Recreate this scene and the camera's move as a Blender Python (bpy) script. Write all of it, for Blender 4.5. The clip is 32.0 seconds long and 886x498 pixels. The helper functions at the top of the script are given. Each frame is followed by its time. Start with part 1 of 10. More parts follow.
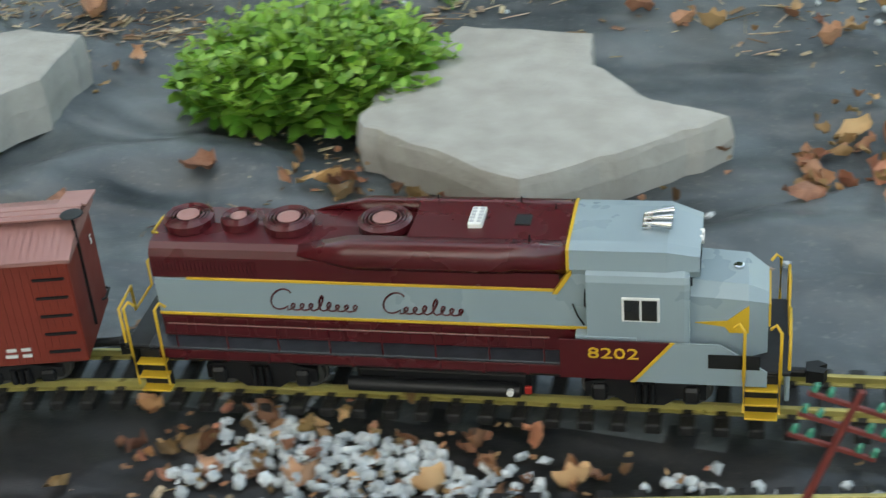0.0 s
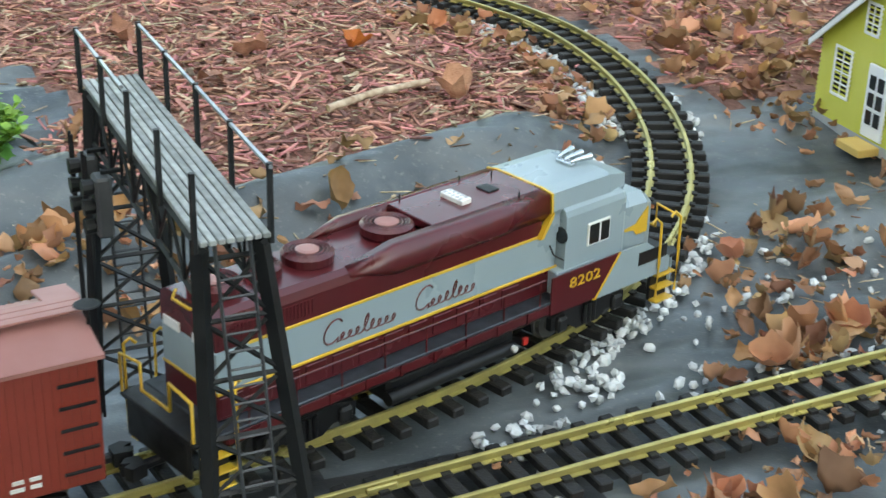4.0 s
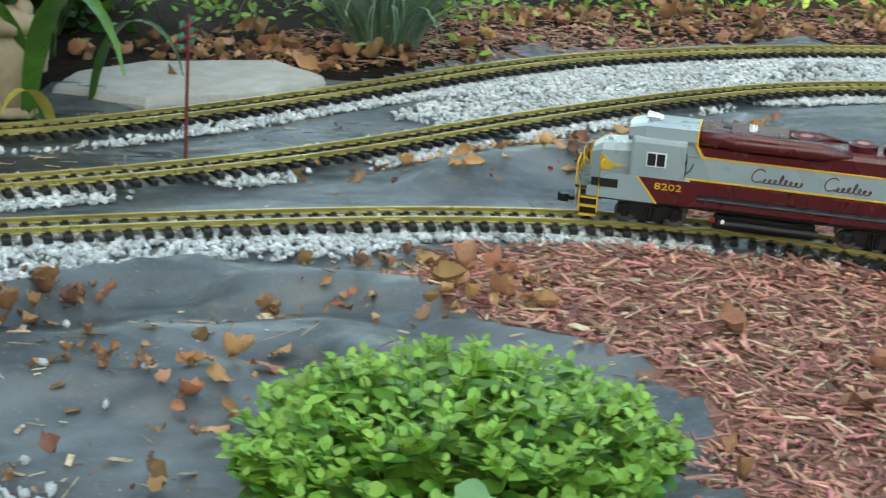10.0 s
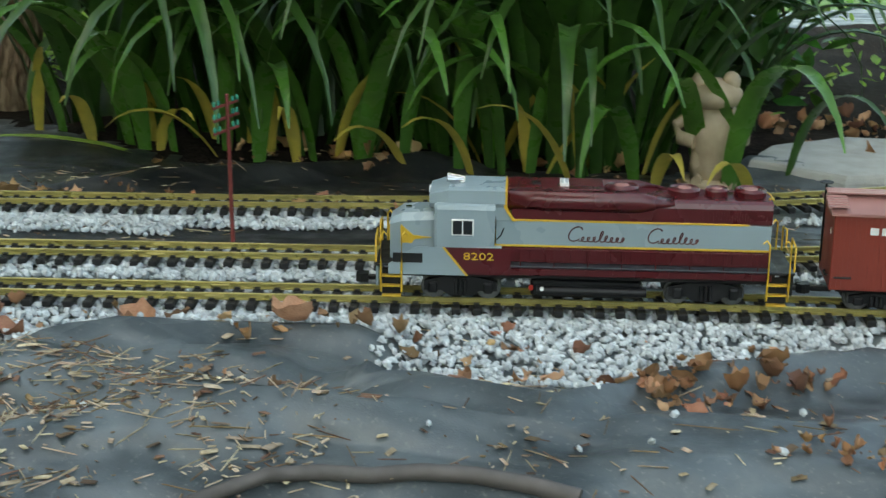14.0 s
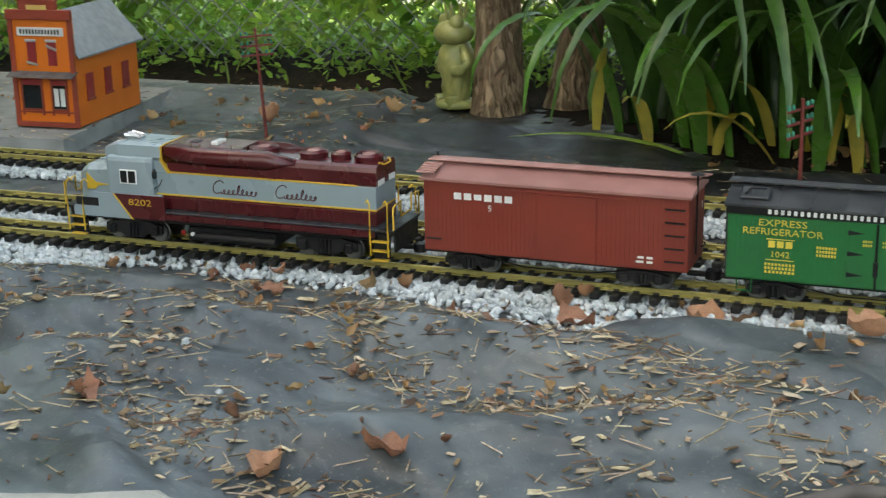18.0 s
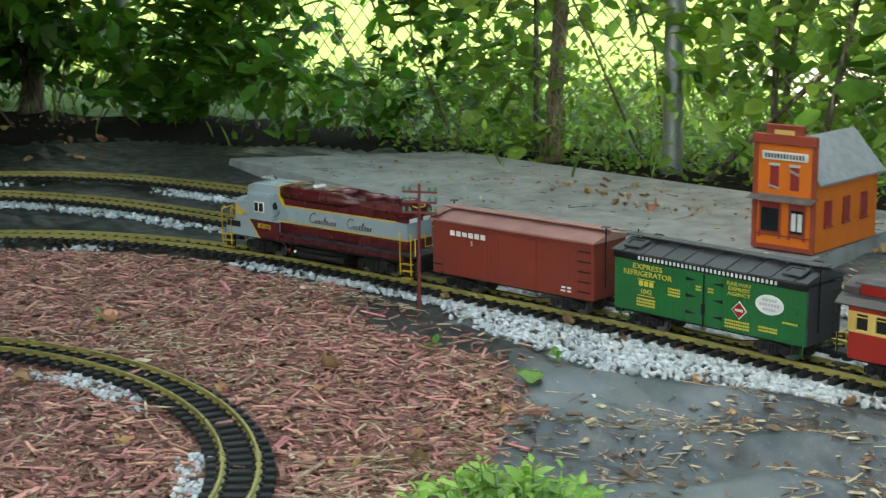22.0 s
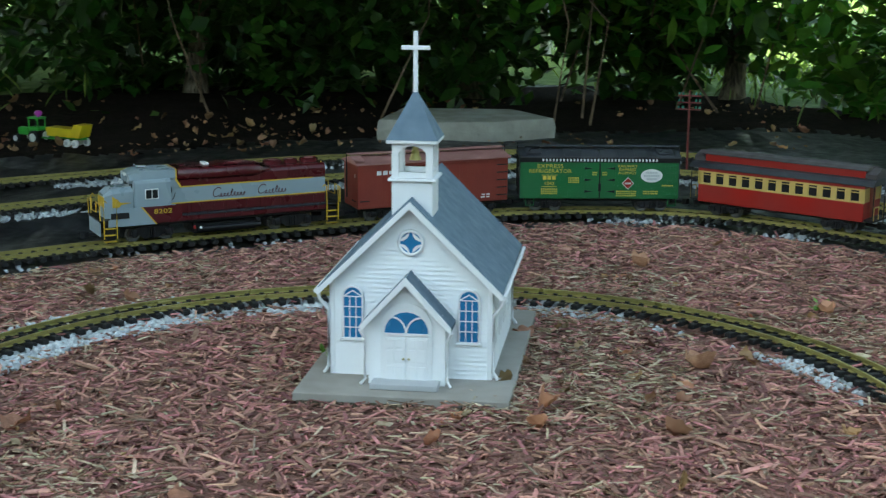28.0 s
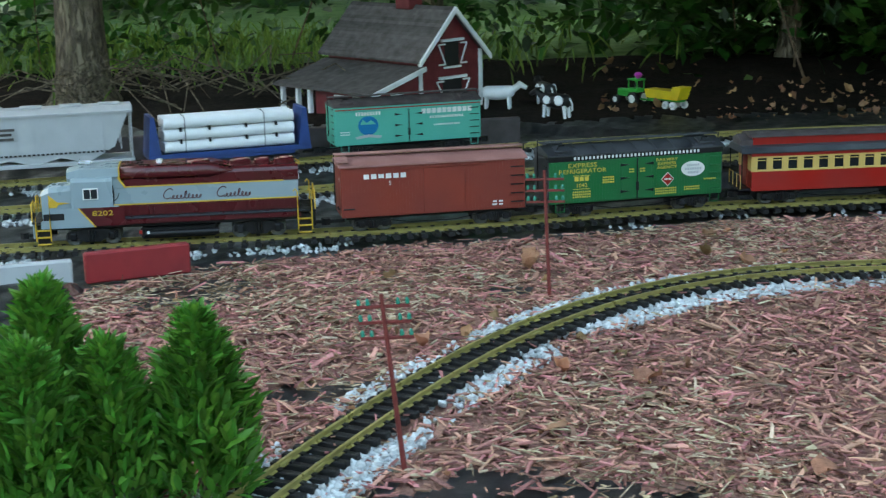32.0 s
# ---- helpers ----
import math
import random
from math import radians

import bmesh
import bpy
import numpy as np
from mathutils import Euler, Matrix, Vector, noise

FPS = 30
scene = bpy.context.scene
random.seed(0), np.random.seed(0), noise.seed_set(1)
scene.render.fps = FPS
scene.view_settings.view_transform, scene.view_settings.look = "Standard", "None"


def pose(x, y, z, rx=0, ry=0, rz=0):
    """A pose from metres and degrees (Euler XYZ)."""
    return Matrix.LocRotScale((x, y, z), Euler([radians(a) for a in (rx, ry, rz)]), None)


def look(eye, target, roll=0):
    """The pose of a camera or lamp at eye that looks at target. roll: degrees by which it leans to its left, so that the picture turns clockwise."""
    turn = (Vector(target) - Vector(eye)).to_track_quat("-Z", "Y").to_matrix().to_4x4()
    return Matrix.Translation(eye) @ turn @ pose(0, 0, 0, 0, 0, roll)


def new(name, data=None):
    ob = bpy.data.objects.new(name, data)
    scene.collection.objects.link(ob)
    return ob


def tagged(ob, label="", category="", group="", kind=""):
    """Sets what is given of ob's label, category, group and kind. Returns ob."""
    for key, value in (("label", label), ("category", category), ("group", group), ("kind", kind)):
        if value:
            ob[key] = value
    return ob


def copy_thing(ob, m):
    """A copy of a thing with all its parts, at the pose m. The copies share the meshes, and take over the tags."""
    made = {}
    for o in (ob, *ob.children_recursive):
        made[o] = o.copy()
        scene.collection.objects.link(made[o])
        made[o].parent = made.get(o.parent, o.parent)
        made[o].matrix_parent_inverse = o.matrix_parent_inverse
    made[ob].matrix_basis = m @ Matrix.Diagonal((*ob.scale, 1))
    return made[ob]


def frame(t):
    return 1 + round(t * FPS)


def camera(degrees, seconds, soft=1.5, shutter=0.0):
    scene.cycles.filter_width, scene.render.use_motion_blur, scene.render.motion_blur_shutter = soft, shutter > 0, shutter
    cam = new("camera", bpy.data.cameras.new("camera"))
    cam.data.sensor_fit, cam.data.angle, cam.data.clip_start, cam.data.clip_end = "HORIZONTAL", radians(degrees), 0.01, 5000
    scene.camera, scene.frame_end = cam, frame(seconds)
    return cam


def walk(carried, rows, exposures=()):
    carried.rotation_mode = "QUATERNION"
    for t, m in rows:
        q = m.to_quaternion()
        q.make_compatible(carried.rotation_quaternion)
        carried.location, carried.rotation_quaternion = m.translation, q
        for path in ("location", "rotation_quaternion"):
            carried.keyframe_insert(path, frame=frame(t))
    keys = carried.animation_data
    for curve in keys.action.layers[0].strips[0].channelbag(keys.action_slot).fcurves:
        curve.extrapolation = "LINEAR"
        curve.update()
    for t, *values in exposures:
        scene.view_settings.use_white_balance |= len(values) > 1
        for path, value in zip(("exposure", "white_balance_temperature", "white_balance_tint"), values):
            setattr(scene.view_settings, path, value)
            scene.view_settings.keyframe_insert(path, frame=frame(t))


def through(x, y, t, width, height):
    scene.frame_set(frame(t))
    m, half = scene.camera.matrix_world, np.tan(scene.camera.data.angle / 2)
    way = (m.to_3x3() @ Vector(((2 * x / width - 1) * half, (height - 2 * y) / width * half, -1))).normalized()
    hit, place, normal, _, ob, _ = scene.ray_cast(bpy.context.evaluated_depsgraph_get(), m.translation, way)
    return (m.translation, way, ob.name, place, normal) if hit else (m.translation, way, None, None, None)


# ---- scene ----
from math import cos, sin, pi, atan2, sqrt

cam = camera(33.0, 32.0, soft=1.3, shutter=0.3)


def cam_pose(x, y, z, yaw, pitch, roll):
    """Eye, and the degrees by which the view turns left from +y, up, and leans to the left."""
    return pose(x, y, z) @ pose(0, 0, 0, 0, 0, yaw) @ pose(0, 0, 0, 90 + pitch) @ pose(0, 0, 0, 0, 0, roll)


walk(cam, [
    (0, cam_pose(0.041, -0.352, 0.705, 22.81, -30.88, -5.50)),
    (0.5, cam_pose(0.193, -0.281, 0.646, 20.75, -28.79, -6.41)),
    (1, cam_pose(0.265, -0.257, 0.624, 14.47, -27.84, -5.35)),
    (1.5, cam_pose(0.306, -0.247, 0.619, 9.75, -27.28, -4.17)),
    (2, cam_pose(0.340, -0.233, 0.615, 2.79, -26.52, -3.04)),
    (2.5, cam_pose(0.375, -0.221, 0.611, -3.50, -26.06, -1.59)),
    (3, cam_pose(0.410, -0.224, 0.605, -9.68, -25.54, -0.35)),
    (3.5, cam_pose(0.430, -0.228, 0.603, -16.59, -24.61, 0.89)),
    (4, cam_pose(0.438, -0.233, 0.601, -21.75, -24.53, 1.57)),
    (4.5, cam_pose(0.439, -0.228, 0.599, -23.46, -24.85, 1.61)),
    (6.5, cam_pose(0.394, -0.217, 0.621, -25.53, -23.67, 2.14)),
    (7, cam_pose(0.400, -0.188, 0.632, -22.99, -23.91, 2.38)),
    (7.5, cam_pose(0.382, -0.169, 0.627, -19.89, -22.10, 2.54)),
    (8, cam_pose(0.374, -0.134, 0.637, -14.15, -19.72, 2.64)),
    (8.5, cam_pose(0.340, -0.088, 0.650, -17.47, -17.95, 3.30)),
    (9, cam_pose(0.260, 0.000, 0.649, -21.25, -18.48, 4.00)),
    (9.5, cam_pose(0.184, 0.087, 0.657, -14.22, -18.77, 3.50)),
    (10, cam_pose(0.107, 0.111, 0.678, -9.60, -18.93, 3.82)),
    (10.5, cam_pose(0.078, 0.153, 0.667, -5.26, -18.83, 3.15)),
    (11, cam_pose(0.051, 0.166, 0.654, -1.67, -18.75, 2.14)),
    (11.5, cam_pose(0.038, 0.175, 0.652, 1.80, -18.96, 1.28)),
    (12, cam_pose(0.031, 0.182, 0.649, 3.26, -19.13, 1.40)),
    (12.5, cam_pose(0.011, 0.185, 0.648, 5.61, -19.18, 1.02)),
    (13, cam_pose(-0.014, 0.192, 0.650, 8.03, -18.92, 0.75)),
    (13.5, cam_pose(-0.034, 0.188, 0.653, 11.02, -18.14, 0.73)),
    (14, cam_pose(-0.051, 0.184, 0.660, 14.38, -17.10, 0.65)),
    (14.5, cam_pose(-0.067, 0.185, 0.657, 17.90, -16.14, 0.98)),
    (15, cam_pose(-0.080, 0.185, 0.657, 21.53, -16.98, 0.64)),
    (15.5, cam_pose(-0.085, 0.183, 0.646, 24.51, -16.86, 0.47)),
    (17.5, cam_pose(-0.128, 0.174, 0.638, 31.97, -16.78, -0.99)),
    (18, cam_pose(-0.140, 0.164, 0.644, 34.23, -16.59, -1.20)),
    (18.5, cam_pose(-0.153, 0.150, 0.645, 36.84, -16.18, -1.19)),
    (19, cam_pose(-0.156, 0.138, 0.655, 39.61, -15.80, -0.90)),
    (19.5, cam_pose(-0.174, 0.137, 0.655, 42.14, -15.27, -1.09)),
    (20, cam_pose(-0.199, 0.134, 0.654, 45.00, -14.81, -1.48)),
    (20.5, cam_pose(-0.212, 0.132, 0.657, 48.67, -14.14, -1.47)),
    (21, cam_pose(-0.222, 0.128, 0.662, 52.65, -13.28, -1.47)),
    (21.5, cam_pose(-0.225, 0.126, 0.660, 56.70, -12.43, -1.16)),
    (22, cam_pose(-0.225, 0.117, 0.664, 60.46, -11.82, -0.54)),
    (22.5, cam_pose(-0.218, 0.099, 0.674, 63.17, -11.36, -0.06)),
    (23, cam_pose(-0.222, 0.097, 0.664, 66.00, -10.78, 0.18)),
    (23.5, cam_pose(-0.225, 0.081, 0.665, 68.46, -10.81, 0.75)),
    (24, cam_pose(-0.219, 0.069, 0.663, 70.45, -10.85, 0.69)),
    (24.5, cam_pose(-0.218, 0.057, 0.661, 72.41, -11.07, 0.38)),
    (25, cam_pose(-0.213, 0.046, 0.667, 74.25, -11.47, 0.37)),
    (25.5, cam_pose(-0.213, 0.038, 0.673, 75.89, -11.79, 0.62)),
    (27.5, cam_pose(-0.207, -0.008, 0.684, 82.66, -12.08, 0.42)),
    (28, cam_pose(-0.209, -0.023, 0.678, 85.49, -12.25, 0.44)),
    (28.5, cam_pose(-0.213, -0.037, 0.678, 88.11, -12.46, 0.33)),
    (29, cam_pose(-0.215, -0.056, 0.674, 90.84, -12.67, 0.12)),
    (29.5, cam_pose(-0.220, -0.072, 0.671, 93.73, -12.81, -0.28)),
    (30, cam_pose(-0.223, -0.088, 0.667, 96.67, -12.98, -0.53)),
    (30.5, cam_pose(-0.223, -0.098, 0.665, 99.47, -13.11, -1.27)),
    (31, cam_pose(-0.228, -0.110, 0.664, 101.84, -13.27, -1.54)),
    (31.5, cam_pose(-0.227, -0.125, 0.664, 104.44, -13.44, -1.34)),
    (32, cam_pose(-0.227, -0.144, 0.663, 106.92, -13.34, -1.27)),
], exposures=[(0, 2.6, 10100, 0), (2.5, 2.6, 10000, 0), (4, 2.95, 9200, -1), (8, 2.95, 9200, -4), (11, 2.68, 9200, -4), (15, 2.6, 9200, -4), (18, 2.8, 10200, 3), (21, 2.95, 10500, 1), (25, 3.0, 9500, -7), (28, 2.75, 8700, -5), (30, 2.9, 8400, -4), (32, 3.2, 8400, -4)])

# ---- light: a shaded garden under a bright, veiled sky ----
SUN_EL, SUN_AZ = 55.0, 200.0
world = bpy.data.worlds.new("world")
scene.world = world
world.use_nodes = True
wn = world.node_tree.nodes
sky = wn.new("ShaderNodeTexSky")
sky.sky_type = "NISHITA"
sky.sun_disc = False
sky.sun_elevation, sky.sun_rotation = radians(SUN_EL), radians(SUN_AZ)
sky.air_density, sky.dust_density = 1.0, 1.5
wn["Background"].inputs["Strength"].default_value = 0.14
world.node_tree.links.new(sky.outputs["Color"], wn["Background"].inputs["Color"])
sun_data = bpy.data.lights.new("sun", "SUN")
sun_data.energy, sun_data.angle, sun_data.color = 3.2, radians(0.6), (1.0, 0.95, 0.87)
sun_ob = new("sun", sun_data)
sun_ob.matrix_world = look((sin(radians(SUN_AZ)) * 10, cos(radians(SUN_AZ)) * 10, 10 * math.tan(radians(SUN_EL))), (0, 0, 0))

# ---- mesh tools ----


class Build:
    """Collects rounded boxes, tubes, prisms and sheets into one mesh."""

    def __init__(self):
        self.v, self.f, self.s, self.marks = [], [], [], []

    def add(self, verts, faces, smooth=False):
        n = len(self.v)
        self.marks.append((n, len(self.f)))
        self.v += [tuple(p) for p in verts]
        self.f += [tuple(i + n for i in face) for face in faces]
        self.s += [smooth] * len(faces)
        return self

    def box(self, c, size, ch=0.0, m=None):
        """A box of a centre and size, its edges cut by ch."""
        hx, hy, hz = (a / 2 for a in size)
        ch = min(ch, 0.45 * min(size))
        if ch <= 0:
            vs = [(x, y, z) for x in (-hx, hx) for y in (-hy, hy) for z in (-hz, hz)]
            fs = [(0, 1, 3, 2), (4, 6, 7, 5), (0, 4, 5, 1), (2, 3, 7, 6), (0, 2, 6, 4), (1, 5, 7, 3)]
        else:
            vs, idx = [], {}
            for x in (-1, 1):
                for y in (-1, 1):
                    for z in (-1, 1):
                        for a in range(3):
                            p = [x * (hx - ch), y * (hy - ch), z * (hz - ch)]
                            p[a] = (x * hx, y * hy, z * hz)[a]
                            idx[x, y, z, a] = len(vs)
                            vs.append(tuple(p))
            fs = []
            for a in range(3):
                b, d = (a + 1) % 3, (a + 2) % 3
                for s in (-1, 1):
                    loop = []
                    for sb, sd in ((-1, -1), (1, -1), (1, 1), (-1, 1)):
                        k = [0, 0, 0]
                        k[a], k[b], k[d] = s, sb, sd
                        loop.append(idx[k[0], k[1], k[2], a])
                    fs.append(tuple(loop if s > 0 else loop[::-1]))
                for sb in (-1, 1):
                    for sd in (-1, 1):
                        k0, k1 = [0, 0, 0], [0, 0, 0]
                        k0[a], k0[b], k0[d] = -1, sb, sd
                        k1[a], k1[b], k1[d] = 1, sb, sd
                        fs.append((idx[(*k0, b)], idx[(*k1, b)], idx[(*k1, d)], idx[(*k0, d)]))
            for x in (-1, 1):
                for y in (-1, 1):
                    for z in (-1, 1):
                        fs.append(tuple(idx[x, y, z, a] for a in range(3)))
        m = (Matrix.Translation(c) @ m) if m else Matrix.Translation(c)
        return self.add([m @ Vector(p) for p in vs], fs)

    def tube(self, pts, r, n=6, r2=None, caps=True):
        """A round bar along points."""
        pts = [Vector(p) for p in pts]
        rings = []
        for i, p in enumerate(pts):
            d = (pts[min(i + 1, len(pts) - 1)] - pts[max(i - 1, 0)]).normalized()
            u = d.cross((0, 0, 1))
            u = u.normalized() if u.length > 1e-4 else Vector((1, 0, 0))
            w = u.cross(d)
            rr = r if r2 is None else r + (r2 - r) * i / (len(pts) - 1)
            rings += [p + rr * (cos(2 * pi * k / n) * u + sin(2 * pi * k / n) * w) for k in range(n)]
        fs = [(i * n + k, i * n + (k + 1) % n, (i + 1) * n + (k + 1) % n, (i + 1) * n + k) for i in range(len(pts) - 1) for k in range(n)]
        self.add(rings, fs, n > 5)
        if caps:
            self.add(rings[:n], [tuple(range(n))[::-1]])
            self.add(rings[-n:], [tuple(range(n))])
        return self

    def lathe(self, profile, c=(0, 0, 0), n=16, m=None):
        """Turned shape: (radius, height) pairs round z."""
        m = Matrix.Translation(c) @ m if m else Matrix.Translation(c)
        vs = [m @ Vector((r * cos(2 * pi * k / n), r * sin(2 * pi * k / n), z)) for r, z in profile for k in range(n)]
        fs = [(i * n + k, i * n + (k + 1) % n, (i + 1) * n + (k + 1) % n, (i + 1) * n + k) for i in range(len(profile) - 1) for k in range(n)]
        fs += [tuple(range(n))[::-1], tuple((len(profile) - 1) * n + k for k in range(n))]
        return self.add(vs, fs, False)

    def prism(self, outline, a, b, axis=1):
        """A flat outline of (u, v) pairs drawn out along an axis from a to b: axis 0: u=y, v=z; 1: u=x, v=z; 2: u=x, v=y."""
        def at(u, v, w):
            return ((w, u, v), (u, w, v), (u, v, w))[axis]
        n = len(outline)
        vs = [at(u, v, a) for u, v in outline] + [at(u, v, b) for u, v in outline]
        fs = [tuple(range(n)), tuple(range(2 * n - 1, n - 1, -1))] + [(i, i + n, (i + 1) % n + n, (i + 1) % n) for i in range(n)]
        return self.add(vs, fs)

    def loft(self, sections, closed=True):
        """Skin over sections of equal count."""
        n = len(sections[0])
        vs = [p for s in sections for p in s]
        e = n if closed else n - 1
        fs = [(i * n + k, i * n + (k + 1) % n, (i + 1) * n + (k + 1) % n, (i + 1) * n + k) for i in range(len(sections) - 1) for k in range(e)]
        if closed:
            fs += [tuple(range(n))[::-1], tuple((len(sections) - 1) * n + k for k in range(n))]
        return self.add(vs, fs, True)

    def mesh(self, name, mat, weld=False):
        me = bpy.data.meshes.new(name)
        me.from_pydata(self.v, [], self.f)
        bm = bmesh.new()
        bm.from_mesh(me)
        bmesh.ops.recalc_face_normals(bm, faces=bm.faces)
        bm.to_mesh(me)
        bm.free()
        me.polygons.foreach_set("use_smooth", self.s)
        if mat:
            me.materials.append(mat)
        return me


def part(name, build, mat, parent, label="", loose=""):
    """One mesh under a thing. loose: the first shape is the part, each further one a piece of its own under it."""
    if loose:
        marks = build.marks + [(len(build.v), len(build.f))]
        ob = None
        for (v0, f0), (v1, f1) in zip(marks[:-1], marks[1:]):
            b = Build().add(build.v[v0:v1], [tuple(i - v0 for i in q) for q in build.f[f0:f1]])
            if ob is None:
                ob = part(name, b, mat, parent, label)
            else:
                part(loose, b, mat, ob)
        return ob
    ob = new(name, build if isinstance(build, bpy.types.Mesh) else build.mesh(name, mat))
    ob.parent = parent
    if label:
        ob["label"] = label
    return ob


def thing(name, label, category, m=None, group="", kind=""):
    ob = new(name)
    ob.empty_display_size = 0.05
    if m:
        ob.matrix_world = m
    return tagged(ob, label, category, group, kind)


def quick_mesh(name, verts, faces, mat, smooth=False):
    """A mesh from arrays of equal-sided faces."""
    me = bpy.data.meshes.new(name)
    verts, faces = np.asarray(verts, np.float32), np.asarray(faces, np.int32)
    k = faces.shape[1]
    me.vertices.add(len(verts))
    me.vertices.foreach_set("co", verts.ravel())
    me.loops.add(faces.size)
    me.loops.foreach_set("vertex_index", faces.ravel())
    me.polygons.add(len(faces))
    me.polygons.foreach_set("loop_start", np.arange(0, faces.size, k, dtype=np.int32))
    me.polygons.foreach_set("use_smooth", np.full(len(faces), smooth))
    me.update(calc_edges=True)
    me.materials.append(mat)
    return me


def scatter(name, shape_v, shape_f, places, turns, sizes, mat, smooth=False):
    """Many turned copies of a small shape in one mesh. turns: n x 3 x 3, sizes: n x 3."""
    sv, sf = np.asarray(shape_v, float), np.asarray(shape_f)
    v = np.einsum("nij,nkj->nki", turns, sv[None] * sizes[:, None, :]) + places[:, None, :]
    f = sf[None] + (np.arange(len(places)) * len(sv))[:, None, None]
    return quick_mesh(name, v.reshape(-1, 3), f.reshape(-1, sf.shape[1]), mat, smooth)


def turns(rs, n, tilt=0.3, spin=None):
    """Random turns: any way round z, then leaning by up to about tilt radians."""
    a = rs.uniform(0, 2 * pi, n) if spin is None else spin
    tx, ty = rs.normal(0, tilt, n), rs.normal(0, tilt, n)
    ca, sa, o, e = np.cos(a), np.sin(a), np.zeros(n), np.ones(n)
    rz = np.stack([np.stack([ca, -sa, o], -1), np.stack([sa, ca, o], -1), np.stack([o, o, e], -1)], 1)
    cx, sx, cy, sy = np.cos(tx), np.sin(tx), np.cos(ty), np.sin(ty)
    rx = np.stack([np.stack([e, o, o], -1), np.stack([o, cx, -sx], -1), np.stack([o, sx, cx], -1)], 1)
    ry = np.stack([np.stack([cy, o, sy], -1), np.stack([o, e, o], -1), np.stack([-sy, o, cy], -1)], 1)
    return rz @ rx @ ry


def spline(points, step=0.02, smooth=6):
    """An even, smoothed line through plan points."""
    p = np.array(points, float)
    d = np.r_[0, np.cumsum(np.hypot(*np.diff(p, axis=0).T))]
    for k in range(3):
        s = np.arange(0, d[-1], step)
        p2 = np.stack([np.interp(s, d, p[:, 0]), np.interp(s, d, p[:, 1])], 1)
        for _ in range(smooth * 12):
            p2[1:-1] = (p2[:-2] + 2 * p2[1:-1] + p2[2:]) / 4
        p, d = p2, np.r_[0, np.cumsum(np.hypot(*np.diff(p2, axis=0).T))]
    return p


class Line:
    def __init__(self, points, step=0.02, smooth=6):
        self.p = spline(points, step, smooth)
        self.d = np.r_[0, np.cumsum(np.hypot(*np.diff(self.p, axis=0).T))]
        self.length = float(self.d[-1])

    def at(self, s):
        return np.array([np.interp(s, self.d, self.p[:, 0]), np.interp(s, self.d, self.p[:, 1])])

    def way(self, s):
        v = self.at(s + 0.01) - self.at(s - 0.01)
        return v / np.linalg.norm(v)

    def seat(self, s, half, z):
        """The pose of a vehicle whose two bogies, half to either side, stand on the line."""
        a, b = self.at(s - half), self.at(s + half)
        za, zb = float(sink(*a)), float(sink(*b))
        return pose(*((a + b) / 2), z + (za + zb) / 2, 0, -math.degrees(atan2(zb - za, 2 * half)), math.degrees(atan2(b[1] - a[1], b[0] - a[0])))

